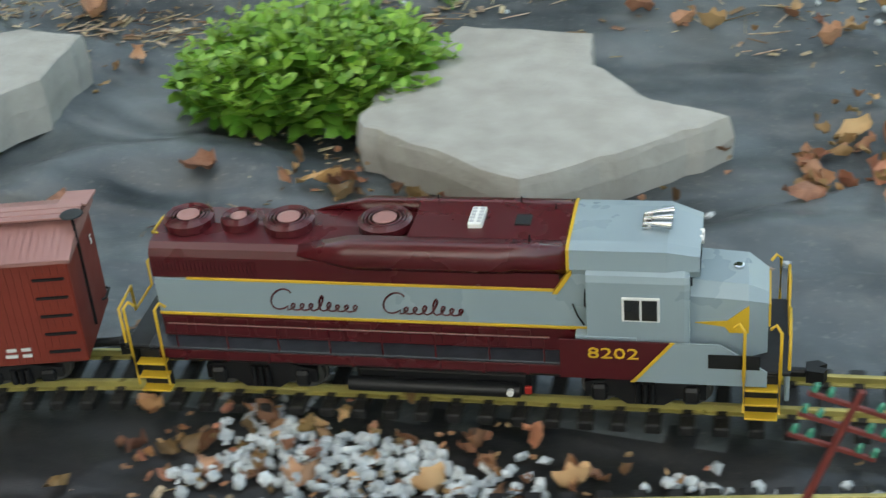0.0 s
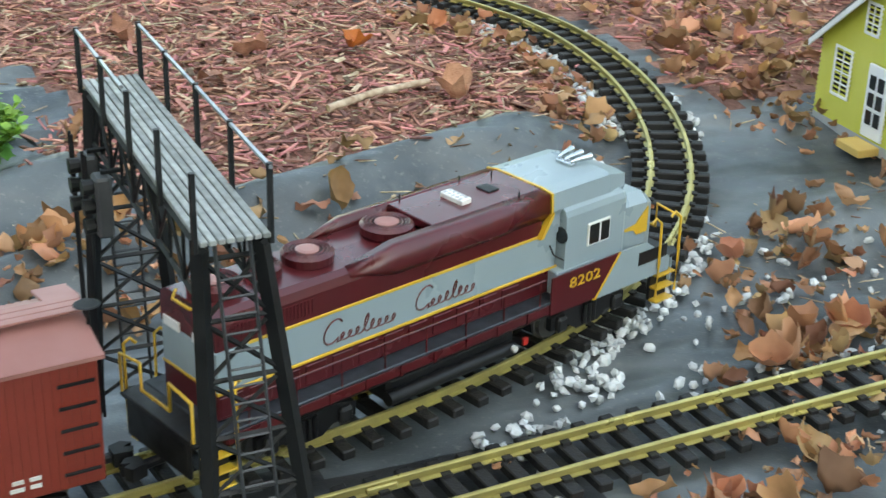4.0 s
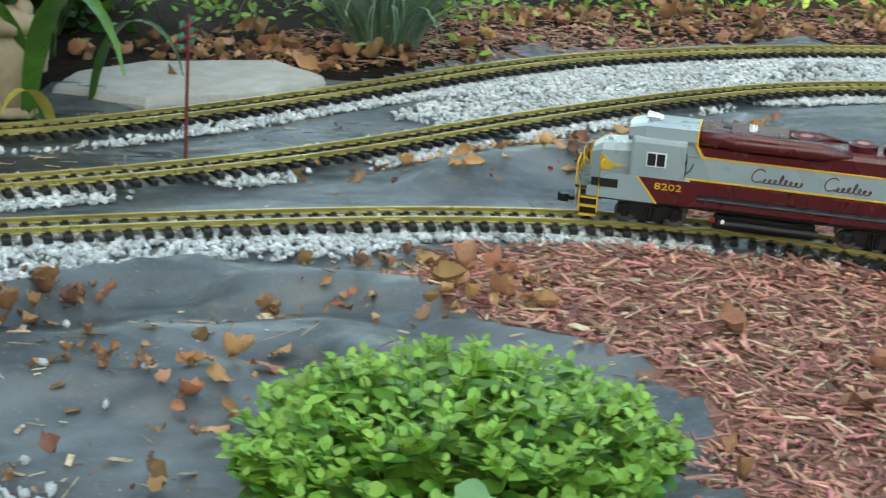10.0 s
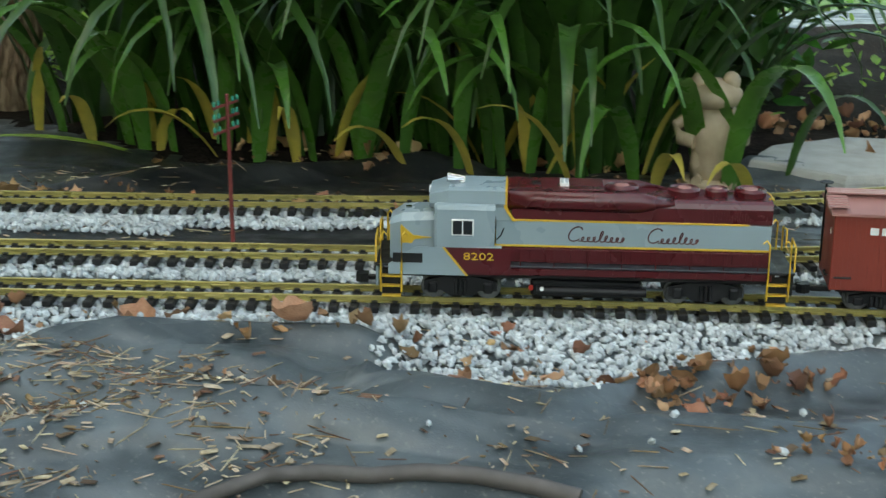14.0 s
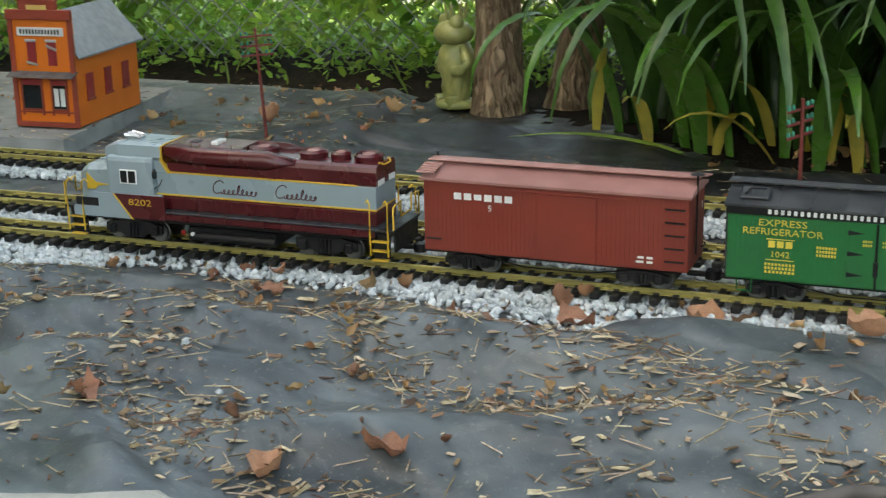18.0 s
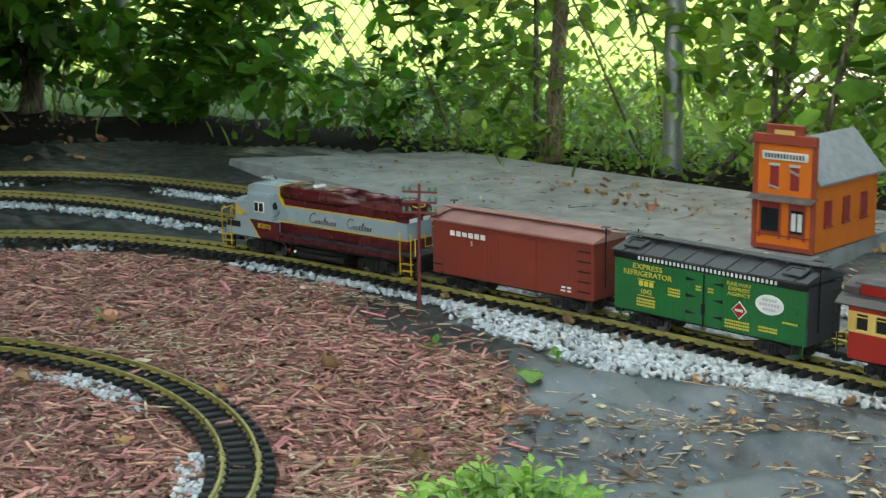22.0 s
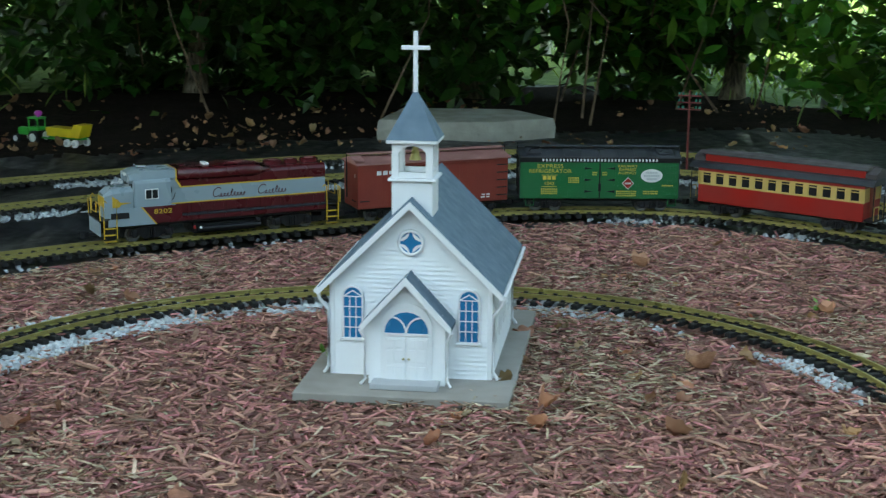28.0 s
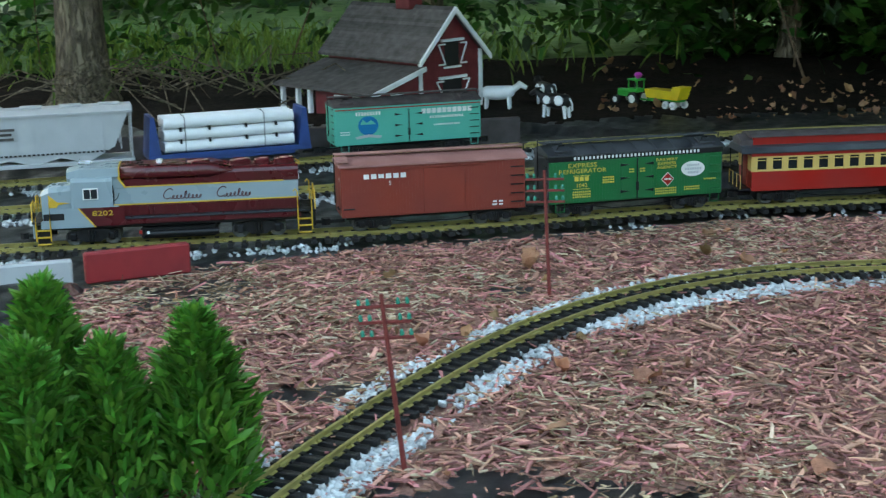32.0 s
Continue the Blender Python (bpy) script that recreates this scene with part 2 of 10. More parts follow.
# ---- materials ----
def material(name, color, rough=0.6, metal=0.0, vary=0.15, scale=60.0, bump=0.2, bump_scale=None, color2=None, island=0.0, objrand=0.0, spec=0.5, detail=4.0, back=None, fine=0.0, coat=0.0, distance=0.002):
    """Principled surface with colour variation at two scales, grain and relief. color2: the second tone of the coarse pattern."""
    m = bpy.data.materials.new(name)
    m.use_nodes = True
    t = m.node_tree
    b = t.nodes["Principled BSDF"]
    c1 = (*color, 1)
    c2 = (*(color2 or [v * (1 - 2.2 * vary) for v in color]), 1)
    tc = t.nodes.new("ShaderNodeTexCoord")
    n1 = t.nodes.new("ShaderNodeTexNoise")
    n1.inputs["Scale"].default_value, n1.inputs["Detail"].default_value = scale / 8, detail
    n2 = t.nodes.new("ShaderNodeTexNoise")
    n2.inputs["Scale"].default_value, n2.inputs["Detail"].default_value = scale, detail
    for n in (n1, n2):
        t.links.new(tc.outputs["Object"], n.inputs["Vector"])
    add = t.nodes.new("ShaderNodeMath")
    add.operation = "ADD"
    t.links.new(n1.outputs["Fac"], add.inputs[0])
    t.links.new(n2.outputs["Fac"], add.inputs[1])
    ramp = t.nodes.new("ShaderNodeMapRange")
    ramp.inputs[1].default_value, ramp.inputs[2].default_value = 0.7, 1.3
    t.links.new(add.outputs[0], ramp.inputs[0])
    mix = t.nodes.new("ShaderNodeMix")
    mix.data_type = "RGBA"
    mix.inputs["A"].default_value, mix.inputs["B"].default_value = c1, c2
    t.links.new(ramp.outputs[0], mix.inputs["Factor"])
    out = mix.outputs["Result"]
    if island or objrand:
        hsv = t.nodes.new("ShaderNodeHueSaturation")
        g = t.nodes.new("ShaderNodeNewGeometry" if island else "ShaderNodeObjectInfo")
        r = g.outputs["Random Per Island" if island else "Random"]
        mr = t.nodes.new("ShaderNodeMapRange")
        w = island or objrand
        mr.inputs[3].default_value, mr.inputs[4].default_value = 1 - w, 1 + w
        t.links.new(r, mr.inputs[0])
        t.links.new(mr.outputs[0], hsv.inputs["Value"])
        mh = t.nodes.new("ShaderNodeMath")
        mh.operation = "MULTIPLY"
        mh.inputs[1].default_value = 7.13
        t.links.new(r, mh.inputs[0])
        fr = t.nodes.new("ShaderNodeMath")
        fr.operation = "FRACT"
        t.links.new(mh.outputs[0], fr.inputs[0])
        mr2 = t.nodes.new("ShaderNodeMapRange")
        mr2.inputs[3].default_value, mr2.inputs[4].default_value = 0.5 - 0.05 * w, 0.5 + 0.05 * w
        t.links.new(fr.outputs[0], mr2.inputs[0])
        t.links.new(mr2.outputs[0], hsv.inputs["Hue"])
        t.links.new(out, hsv.inputs["Color"])
        out = hsv.outputs["Color"]
    t.links.new(out, b.inputs["Base Color"])
    b.inputs["Roughness"].default_value, b.inputs["Metallic"].default_value = rough, metal
    b.inputs["Specular IOR Level"].default_value = spec
    b.inputs["Coat Weight"].default_value = coat
    rr = t.nodes.new("ShaderNodeMapRange")
    rr.inputs[1].default_value, rr.inputs[2].default_value = 0.3, 0.7
    rr.inputs[3].default_value, rr.inputs[4].default_value = max(0.03, rough - 0.12), min(1, rough + 0.12)
    t.links.new(n2.outputs["Fac"], rr.inputs[0])
    t.links.new(rr.outputs[0], b.inputs["Roughness"])
    if bump:
        bp = t.nodes.new("ShaderNodeBump")
        bp.inputs["Strength"].default_value, bp.inputs["Distance"].default_value = bump, distance
        n3 = t.nodes.new("ShaderNodeTexNoise")
        n3.inputs["Scale"].default_value, n3.inputs["Detail"].default_value = bump_scale or scale * 2, 5
        t.links.new(tc.outputs["Object"], n3.inputs["Vector"])
        t.links.new(n3.outputs["Fac"], bp.inputs["Height"])
        t.links.new(bp.outputs[0], b.inputs["Normal"])
    return m


def leaf_material(name, color, color2, rough=0.5, through=0.35, island=0.35):
    m = material(name, color, rough, color2=color2, scale=30, bump=0.15, island=island)
    t = m.node_tree
    b = t.nodes["Principled BSDF"]
    tr = t.nodes.new("ShaderNodeBsdfTranslucent")
    src = b.inputs["Base Color"].links[0].from_socket
    t.links.new(src, tr.inputs["Color"])
    mx = t.nodes.new("ShaderNodeMixShader")
    mx.inputs[0].default_value = through
    t.links.new(b.outputs[0], mx.inputs[1])
    t.links.new(tr.outputs[0], mx.inputs[2])
    t.links.new(mx.outputs[0], t.nodes["Material Output"].inputs["Surface"])
    return m


def bark_material(name, ridge, furrow, moss):
    """Furrowed bark: ridges drawn out along the trunk, with mossy patches."""
    m = material(name, ridge, 0.95, scale=40, color2=furrow, bump=0.4, distance=0.004, spec=0.1)
    t = m.node_tree
    b = t.nodes["Principled BSDF"]
    tc = t.nodes.new("ShaderNodeTexCoord")
    mp = t.nodes.new("ShaderNodeMapping")
    mp.inputs["Scale"].default_value = (1, 1, 0.25)
    t.links.new(tc.outputs["Object"], mp.inputs["Vector"])
    n = t.nodes.new("ShaderNodeTexNoise")
    n.inputs["Scale"].default_value, n.inputs["Detail"].default_value, n.inputs["Distortion"].default_value = 70, 6, 0.4
    t.links.new(mp.outputs[0], n.inputs["Vector"])
    r = t.nodes.new("ShaderNodeMapRange")
    r.inputs[1].default_value, r.inputs[2].default_value = 0.40, 0.60
    t.links.new(n.outputs["Fac"], r.inputs[0])
    big = t.nodes.new("ShaderNodeTexNoise")
    big.inputs["Scale"].default_value = 7
    t.links.new(tc.outputs["Object"], big.inputs["Vector"])
    r2 = t.nodes.new("ShaderNodeMapRange")
    r2.inputs[1].default_value, r2.inputs[2].default_value, r2.inputs[4].default_value = 0.5, 0.7, 0.6
    t.links.new(big.outputs["Fac"], r2.inputs[0])
    tint = t.nodes.new("ShaderNodeMix")
    tint.data_type = "RGBA"
    tint.inputs["A"].default_value, tint.inputs["B"].default_value = (*ridge, 1), (*moss, 1)
    t.links.new(r2.outputs[0], tint.inputs["Factor"])
    mix = t.nodes.new("ShaderNodeMix")
    mix.data_type = "RGBA"
    mix.inputs["A"].default_value = (*furrow, 1)
    t.links.new(tint.outputs["Result"], mix.inputs["B"])
    t.links.new(r.outputs[0], mix.inputs["Factor"])
    t.links.new(mix.outputs["Result"], b.inputs["Base Color"])
    bp = t.nodes.new("ShaderNodeBump")
    bp.inputs["Strength"].default_value, bp.inputs["Distance"].default_value = 1.0, 0.02
    t.links.new(r.outputs[0], bp.inputs["Height"])
    t.links.new(bp.outputs[0], b.inputs["Normal"])
    return m


def fabric_material(name, dark, worn, dust):
    """Woven ground cloth: dark weave, worn greyer patches, pale dust in streaks, soft puckers and a fine weave relief."""
    m = bpy.data.materials.new(name)
    m.use_nodes = True
    t = m.node_tree
    b = t.nodes["Principled BSDF"]
    tc = t.nodes.new("ShaderNodeTexCoord")

    def noise(scale, detail=5.0, distort=0.0, stretch=None, rough=0.55):
        n = t.nodes.new("ShaderNodeTexNoise")
        n.inputs["Scale"].default_value, n.inputs["Detail"].default_value = scale, detail
        n.inputs["Distortion"].default_value, n.inputs["Roughness"].default_value = distort, rough
        src = tc.outputs["Object"]
        if stretch:
            mp = t.nodes.new("ShaderNodeMapping")
            mp.inputs["Scale"].default_value, mp.inputs["Rotation"].default_value = stretch, (0, 0, radians(-12))
            t.links.new(src, mp.inputs["Vector"])
            src = mp.outputs[0]
        t.links.new(src, n.inputs["Vector"])
        return n.outputs["Fac"]

    def span(src, lo, hi, a=0.0, z=1.0):
        r = t.nodes.new("ShaderNodeMapRange")
        for k, v in enumerate((lo, hi, a, z)):
            r.inputs[k + 1].default_value = v
        t.links.new(src, r.inputs[0])
        return r.outputs[0]

    def blend(fac, a, c):
        x = t.nodes.new("ShaderNodeMix")
        x.data_type = "RGBA"
        t.links.new(fac, x.inputs["Factor"])
        for key, v in (("A", a), ("B", c)):
            if isinstance(v, tuple):
                x.inputs[key].default_value = (*v, 1)
            else:
                t.links.new(v, x.inputs[key])
        return x.outputs["Result"]

    base = blend(span(noise(4.0, 5, 0.3, (1, 1.5, 1)), 0.36, 0.64), dark, worn)
    base = blend(span(noise(14.0, 7, 0.4, (1, 1.3, 1), 0.65), 0.54, 0.80, 0.0, 0.4), base, dust)
    base = blend(span(noise(160.0, 3), 0.60, 0.75, 0.0, 0.5), base, dust)
    t.links.new(base, b.inputs["Base Color"])
    t.links.new(span(noise(30.0, 4), 0.3, 0.7, 0.32, 0.55), b.inputs["Roughness"])
    b.inputs["Specular IOR Level"].default_value = 0.55
    last = None
    for src, strength, dist in ((noise(4.5, 1.5, 0.25, (1, 2.2, 1)), 0.7, 0.07), (noise(15.0, 2, 0.3, (1, 1.5, 1)), 0.16, 0.012), (noise(420.0, 2), 0.25, 0.0015)):
        bp = t.nodes.new("ShaderNodeBump")
        bp.inputs["Strength"].default_value, bp.inputs["Distance"].default_value = strength, dist
        t.links.new(src, bp.inputs["Height"])
        if last:
            t.links.new(last, bp.inputs["Normal"])
        last = bp.outputs[0]
    t.links.new(last, b.inputs["Normal"])
    return m


M = dict(
    fabric=fabric_material("landscape_fabric", (0.028, 0.036, 0.040), (0.110, 0.128, 0.135), (0.22, 0.215, 0.195)),
    mulch_bed=material("mulch_bed", (0.31, 0.165, 0.13), 0.9, scale=120, color2=(0.13, 0.066, 0.052), bump=1.0, distance=0.004, spec=0.1),
    chip=material("bark_chip", (0.49, 0.24, 0.195), 0.85, scale=160, color2=(0.34, 0.155, 0.125), bump=0.6, island=0.55, spec=0.2),
    straw=material("dry_straw", (0.54, 0.44, 0.31), 0.8, scale=100, color2=(0.24, 0.16, 0.09), bump=0.3, island=0.4),
    gravel=material("white_gravel", (0.56, 0.59, 0.60), 0.75, scale=90, color2=(0.36, 0.39, 0.40), bump=0.5, island=0.25),
    dead=leaf_material("dead_leaf", (0.38, 0.20, 0.105), (0.20, 0.10, 0.05), 0.65, 0.2, 0.5),
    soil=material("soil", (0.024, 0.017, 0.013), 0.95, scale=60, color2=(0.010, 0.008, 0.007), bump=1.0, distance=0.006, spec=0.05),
    lawn=material("lawn", (0.13, 0.235, 0.05), 0.9, scale=14, color2=(0.07, 0.14, 0.03), bump=1.0, distance=0.01),
    drive=material("gravel_drive", (0.30, 0.30, 0.29), 0.95, scale=40, color2=(0.16, 0.16, 0.15), bump=0.8, distance=0.01),
    brass=material("brass_rail", (0.46, 0.39, 0.135), 0.36, 0.45, scale=40, color2=(0.28, 0.235, 0.085), bump=0.05),
    steel=material("dull_steel", (0.16, 0.16, 0.155), 0.45, 0.8, scale=40, color2=(0.09, 0.09, 0.09), bump=0.05),
    tie=material("black_plastic_tie", (0.012, 0.012, 0.013), 0.55, scale=200, color2=(0.022, 0.021, 0.02), bump=0.3, spec=0.25),
    stone=material("pale_flagstone", (0.40, 0.392, 0.36), 0.85, scale=24, color2=(0.31, 0.295, 0.265), bump=0.6, bump_scale=120, distance=0.003),
    palerock=material("pale_field_stone", (0.42, 0.40, 0.35), 0.85, scale=14, color2=(0.26, 0.24, 0.20), bump=0.6, bump_scale=60, distance=0.006, spec=0.2),
    concrete=material("weathered_concrete", (0.29, 0.30, 0.295), 0.9, scale=16, color2=(0.16, 0.165, 0.16), bump=0.5, bump_scale=260, distance=0.002),
    maroon=material("maroon_paint", (0.085, 0.009, 0.012), 0.3, scale=12, color2=(0.065, 0.007, 0.010), bump=0.03),
    grey=material("blue_grey_paint", (0.25, 0.315, 0.34), 0.34, scale=12, color2=(0.22, 0.28, 0.305), bump=0.03),
    yellow=material("yellow_paint", (0.66, 0.40, 0.045), 0.4, scale=30, color2=(0.55, 0.32, 0.03), bump=0.03),
    slateblack=material("slate_walkway", (0.022, 0.028, 0.036), 0.5, scale=60, color2=(0.012, 0.015, 0.02), bump=0.2),
    black=material("black_plastic", (0.005, 0.005, 0.006), 0.45, scale=60, color2=(0.014, 0.014, 0.015), bump=0.1, spec=0.3),
    boxred=material("oxide_red_paint", (0.22, 0.030, 0.018), 0.5, scale=14, color2=(0.18, 0.024, 0.015), bump=0.08),
    # oxide red paled to pink: the sky's reflection is put into the colour
    boxroof=material("oxide_roof_sheen", (0.36, 0.17, 0.15), 0.5, scale=14, color2=(0.27, 0.11, 0.095), bump=0.1),
    green=material("reefer_green_paint", (0.004, 0.125, 0.036), 0.42, scale=14, color2=(0.003, 0.105, 0.03), bump=0.05),
    roofblack=material("dark_roof", (0.018, 0.02, 0.024), 0.5, scale=30, color2=(0.06, 0.065, 0.07), bump=0.1),
    coachred=material("coach_red_paint", (0.32, 0.010, 0.007), 0.4, scale=14, color2=(0.28, 0.014, 0.01), bump=0.04),
    cream=material("coach_cream_paint", (0.62, 0.42, 0.13), 0.45, scale=20, color2=(0.52, 0.34, 0.10), bump=0.05),
    coachroof=material("coach_grey_roof", (0.075, 0.06, 0.06), 0.6, scale=30, color2=(0.045, 0.035, 0.035), bump=0.1),
    white=material("white_paint", (0.80, 0.81, 0.82), 0.5, scale=16, color2=(0.72, 0.73, 0.74), bump=0.08),
    letter=material("white_lettering", (0.78, 0.77, 0.74), 0.5, scale=30, bump=0),
    letter_y=material("yellow_lettering", (0.68, 0.52, 0.08), 0.5, scale=30, bump=0),
    slate=material("slate_blue_roof", (0.105, 0.165, 0.215), 0.7, scale=50, color2=(0.085, 0.135, 0.18), bump=0.3),
    blueglass=material("blue_window", (0.008, 0.17, 0.36), 0.25, scale=10, color2=(0.006, 0.13, 0.29), bump=0),
    darkglass=material("dark_window", (0.015, 0.018, 0.02), 0.08, scale=10, bump=0),
    board=material("grey_board", (0.32, 0.30, 0.27), 0.8, scale=18, color2=(0.24, 0.22, 0.19), bump=0.3),
    orange=material("orange_siding", (0.72, 0.15, 0.010), 0.55, scale=16, color2=(0.64, 0.14, 0.014), bump=0.08),
    brickred=material("red_trim", (0.32, 0.045, 0.025), 0.55, scale=16, bump=0.08),
    roofgrey=material("grey_shingle", (0.27, 0.29, 0.31), 0.75, scale=60, color2=(0.20, 0.215, 0.23), bump=0.4),
    lime=material("lime_siding", (0.52, 0.50, 0.075), 0.55, scale=16, color2=(0.45, 0.43, 0.06), bump=0.06),
    barnred=material("barn_red", (0.16, 0.012, 0.018), 0.6, scale=30, color2=(0.11, 0.01, 0.014), bump=0.3),
    shake=material("weathered_shake", (0.115, 0.10, 0.095), 0.9, scale=50, color2=(0.06, 0.05, 0.048), bump=0.6, objrand=0.25),
    iron=material("black_iron", (0.006, 0.007, 0.008), 0.5, scale=50, color2=(0.016, 0.017, 0.018), bump=0.1, spec=0.3),
    plank=material("grey_plank", (0.30, 0.31, 0.30), 0.55, scale=80, color2=(0.17, 0.18, 0.17), bump=0.3, objrand=0.2),
    polered=material("rust_red_pole", (0.19, 0.03, 0.025), 0.6, scale=60, bump=0.1),
    insul=material("green_insulator", (0.03, 0.24, 0.16), 0.25, scale=30, bump=0),
    bark=bark_material("tree_bark", (0.27, 0.215, 0.155), (0.11, 0.088, 0.066), (0.19, 0.195, 0.11)),
    twig=material("twig_bark", (0.26, 0.17, 0.11), 0.95, scale=34, color2=(0.085, 0.065, 0.05), bump=1.0, distance=0.02, spec=0.1),
    galv=material("galvanised_steel", (0.42, 0.43, 0.44), 0.42, 0.8, scale=40, color2=(0.30, 0.31, 0.32), bump=0.1),
    palebark=bark_material("pale_tree_bark", (0.40, 0.285, 0.195), (0.20, 0.135, 0.09), (0.27, 0.22, 0.135)),
    mint=leaf_material("mint_leaf", (0.16, 0.36, 0.055), (0.075, 0.20, 0.028), 0.38, 0.35, 0.35),
    # inner daylily leaves: the clump's shade is put into this darker green
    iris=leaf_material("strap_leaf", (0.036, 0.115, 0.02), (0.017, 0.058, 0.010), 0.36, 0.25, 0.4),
    irisyellow=leaf_material("yellowed_leaf", (0.62, 0.52, 0.09), (0.42, 0.36, 0.08), 0.5, 0.3, 0.3),
    # bush and vine: shaded and sunlit foliage, the light put into the colours
    bush=leaf_material("shaded_bush_leaf", (0.046, 0.13, 0.019), (0.022, 0.066, 0.010), 0.45, 0.4, 0.5),
    vine=leaf_material("sunlit_vine_leaf", (0.12, 0.30, 0.04), (0.06, 0.17, 0.022), 0.42, 0.58, 0.5),
    weed=leaf_material("weed_leaf", (0.30, 0.47, 0.085), (0.17, 0.32, 0.055), 0.5, 0.45, 0.45),
    thuja=leaf_material("thuja_leaf", (0.11, 0.30, 0.04), (0.055, 0.17, 0.022), 0.5, 0.3, 0.4),
    froggreen=material("mossy_ceramic", (0.36, 0.34, 0.13), 0.4, scale=40, color2=(0.17, 0.19, 0.06), bump=0.4),
    frogtan=material("tan_resin", (0.42, 0.33, 0.22), 0.6, scale=30, color2=(0.30, 0.22, 0.14), bump=0.4),
    bluepaint=material("blue_flat_car", (0.02, 0.06, 0.22), 0.45, scale=20, bump=0.05),
    teal=material("teal_reefer", (0.075, 0.42, 0.32), 0.45, scale=14, color2=(0.06, 0.37, 0.28), bump=0.05),
    hopper=material("hopper_grey", (0.42, 0.43, 0.44), 0.5, scale=20, color2=(0.36, 0.37, 0.38), bump=0.06),
    toygreen=material("toy_green", (0.03, 0.36, 0.05), 0.4, scale=20, bump=0),
    toyyellow=material("toy_yellow", (0.72, 0.52, 0.03), 0.4, scale=20, bump=0),
    pink=material("toy_pink", (0.60, 0.04, 0.42), 0.45, scale=20, bump=0),
    redplastic=material("red_block", (0.30, 0.02, 0.025), 0.5, scale=20, bump=0.1),
    rubber=material("dark_hose", (0.10, 0.085, 0.078), 0.6, scale=40, color2=(0.065, 0.055, 0.05), bump=0.2),
    chrome=material("chrome", (0.75, 0.75, 0.75), 0.15, 1.0, scale=20, bump=0),
    chipdark=material("old_bark_chip", (0.33, 0.145, 0.11), 0.85, scale=160, color2=(0.13, 0.065, 0.05), bump=0.6, island=0.4),
    deadpale=leaf_material("pale_dead_leaf", (0.55, 0.33, 0.18), (0.36, 0.19, 0.10), 0.65, 0.2, 0.4),
    deadcrumb=material("leaf_crumb", (0.20, 0.115, 0.06), 0.8, scale=100, color2=(0.10, 0.06, 0.035), bump=0.3, island=0.5),
    cabbage=leaf_material("broad_leaf", (0.20, 0.40, 0.17), (0.13, 0.28, 0.11), 0.5, 0.3, 0.15),
    deadtan=leaf_material("tan_dead_leaf", (0.48, 0.25, 0.12), (0.27, 0.12, 0.058), 0.6, 0.2, 0.45),
    # near-black copy of the fabric, with shade put into its colour
    fabricdarkshade=fabric_material("dark_shaded_fabric", (0.007, 0.008, 0.009), (0.024, 0.026, 0.028), (0.075, 0.066, 0.054)),
    minttip=leaf_material("young_mint_leaf", (0.29, 0.50, 0.09), (0.19, 0.37, 0.06), 0.38, 0.35, 0.25),
    # lighter copy of the daylily leaf, painted as catching the light in front
    irislit=leaf_material("lit_strap_leaf", (0.075, 0.22, 0.038), (0.045, 0.14, 0.024), 0.3, 0.3, 0.3),
    orangeleaf=leaf_material("orange_leaf", (0.55, 0.17, 0.03), (0.4, 0.1, 0.02), 0.5, 0.2, 0.1),
    bluegrass=leaf_material("blue_green_grass", (0.20, 0.30, 0.20), (0.10, 0.17, 0.10), 0.5, 0.2, 0.3),
    grass=leaf_material("lawn_blade", (0.24, 0.36, 0.07), (0.13, 0.22, 0.04), 0.5, 0.35, 0.35),
)
# ---- the plan: tracks, beds, ground ----
RAIL_Z = 0.024


def ease(t):
    t = np.clip(t, 0, 1)
    return t * t * (3 - 2 * t)


def sink(x, y):
    """The ground falls gently by 5 cm towards the near track and the siding."""
    return -0.05 * ease((1.65 - np.asarray(y, float)) / 0.8) * ease((np.asarray(x, float) + 1.25) / 0.35) * ease((np.asarray(y, float) + 0.3) / 0.3)


LINE_A = Line([(-0.75, -1.5), (-1, -1), (-1.22, -0.5), (-1.32, -0.1), (-1.25, 0.18), (-1.066, 0.391), (-0.716, 0.53), (-0.09, 0.627), (0.34, 0.701), (0.617, 0.74), (0.776, 0.764), (0.916, 0.812), (1.045, 0.882),
               (1.201, 1.013), (1.287, 1.125), (1.349, 1.298), (1.357, 1.494), (1.33, 1.68), (1.26, 1.86), (1.13, 2), (1, 2.075), (0.86, 2.13), (0.68, 2.165),
               (0.5, 2.172), (0.27, 2.15), (-0.04, 2.1), (-0.33, 2.045), (-0.64, 1.975), (-1, 1.89), (-1.4, 1.805), (-1.6, 1.76), (-1.86, 1.69), (-2.1, 1.64),
               (-2.37, 1.56), (-2.64, 1.46), (-2.87, 1.39), (-3.13, 1.29), (-3.3, 1.18), (-3.47, 1.06), (-3.6, 0.9), (-3.67, 0.72), (-3.68, 0.56),
               (-3.65, 0.38), (-3.55, 0.08), (-3.43, -0.2), (-3.32, -0.5), (-3.16, -0.74), (-2.96, -1.08), (-2.82, -1.42), (-2.62, -1.85), (-2.35, -2.4), (-2.05, -3)], smooth=4)
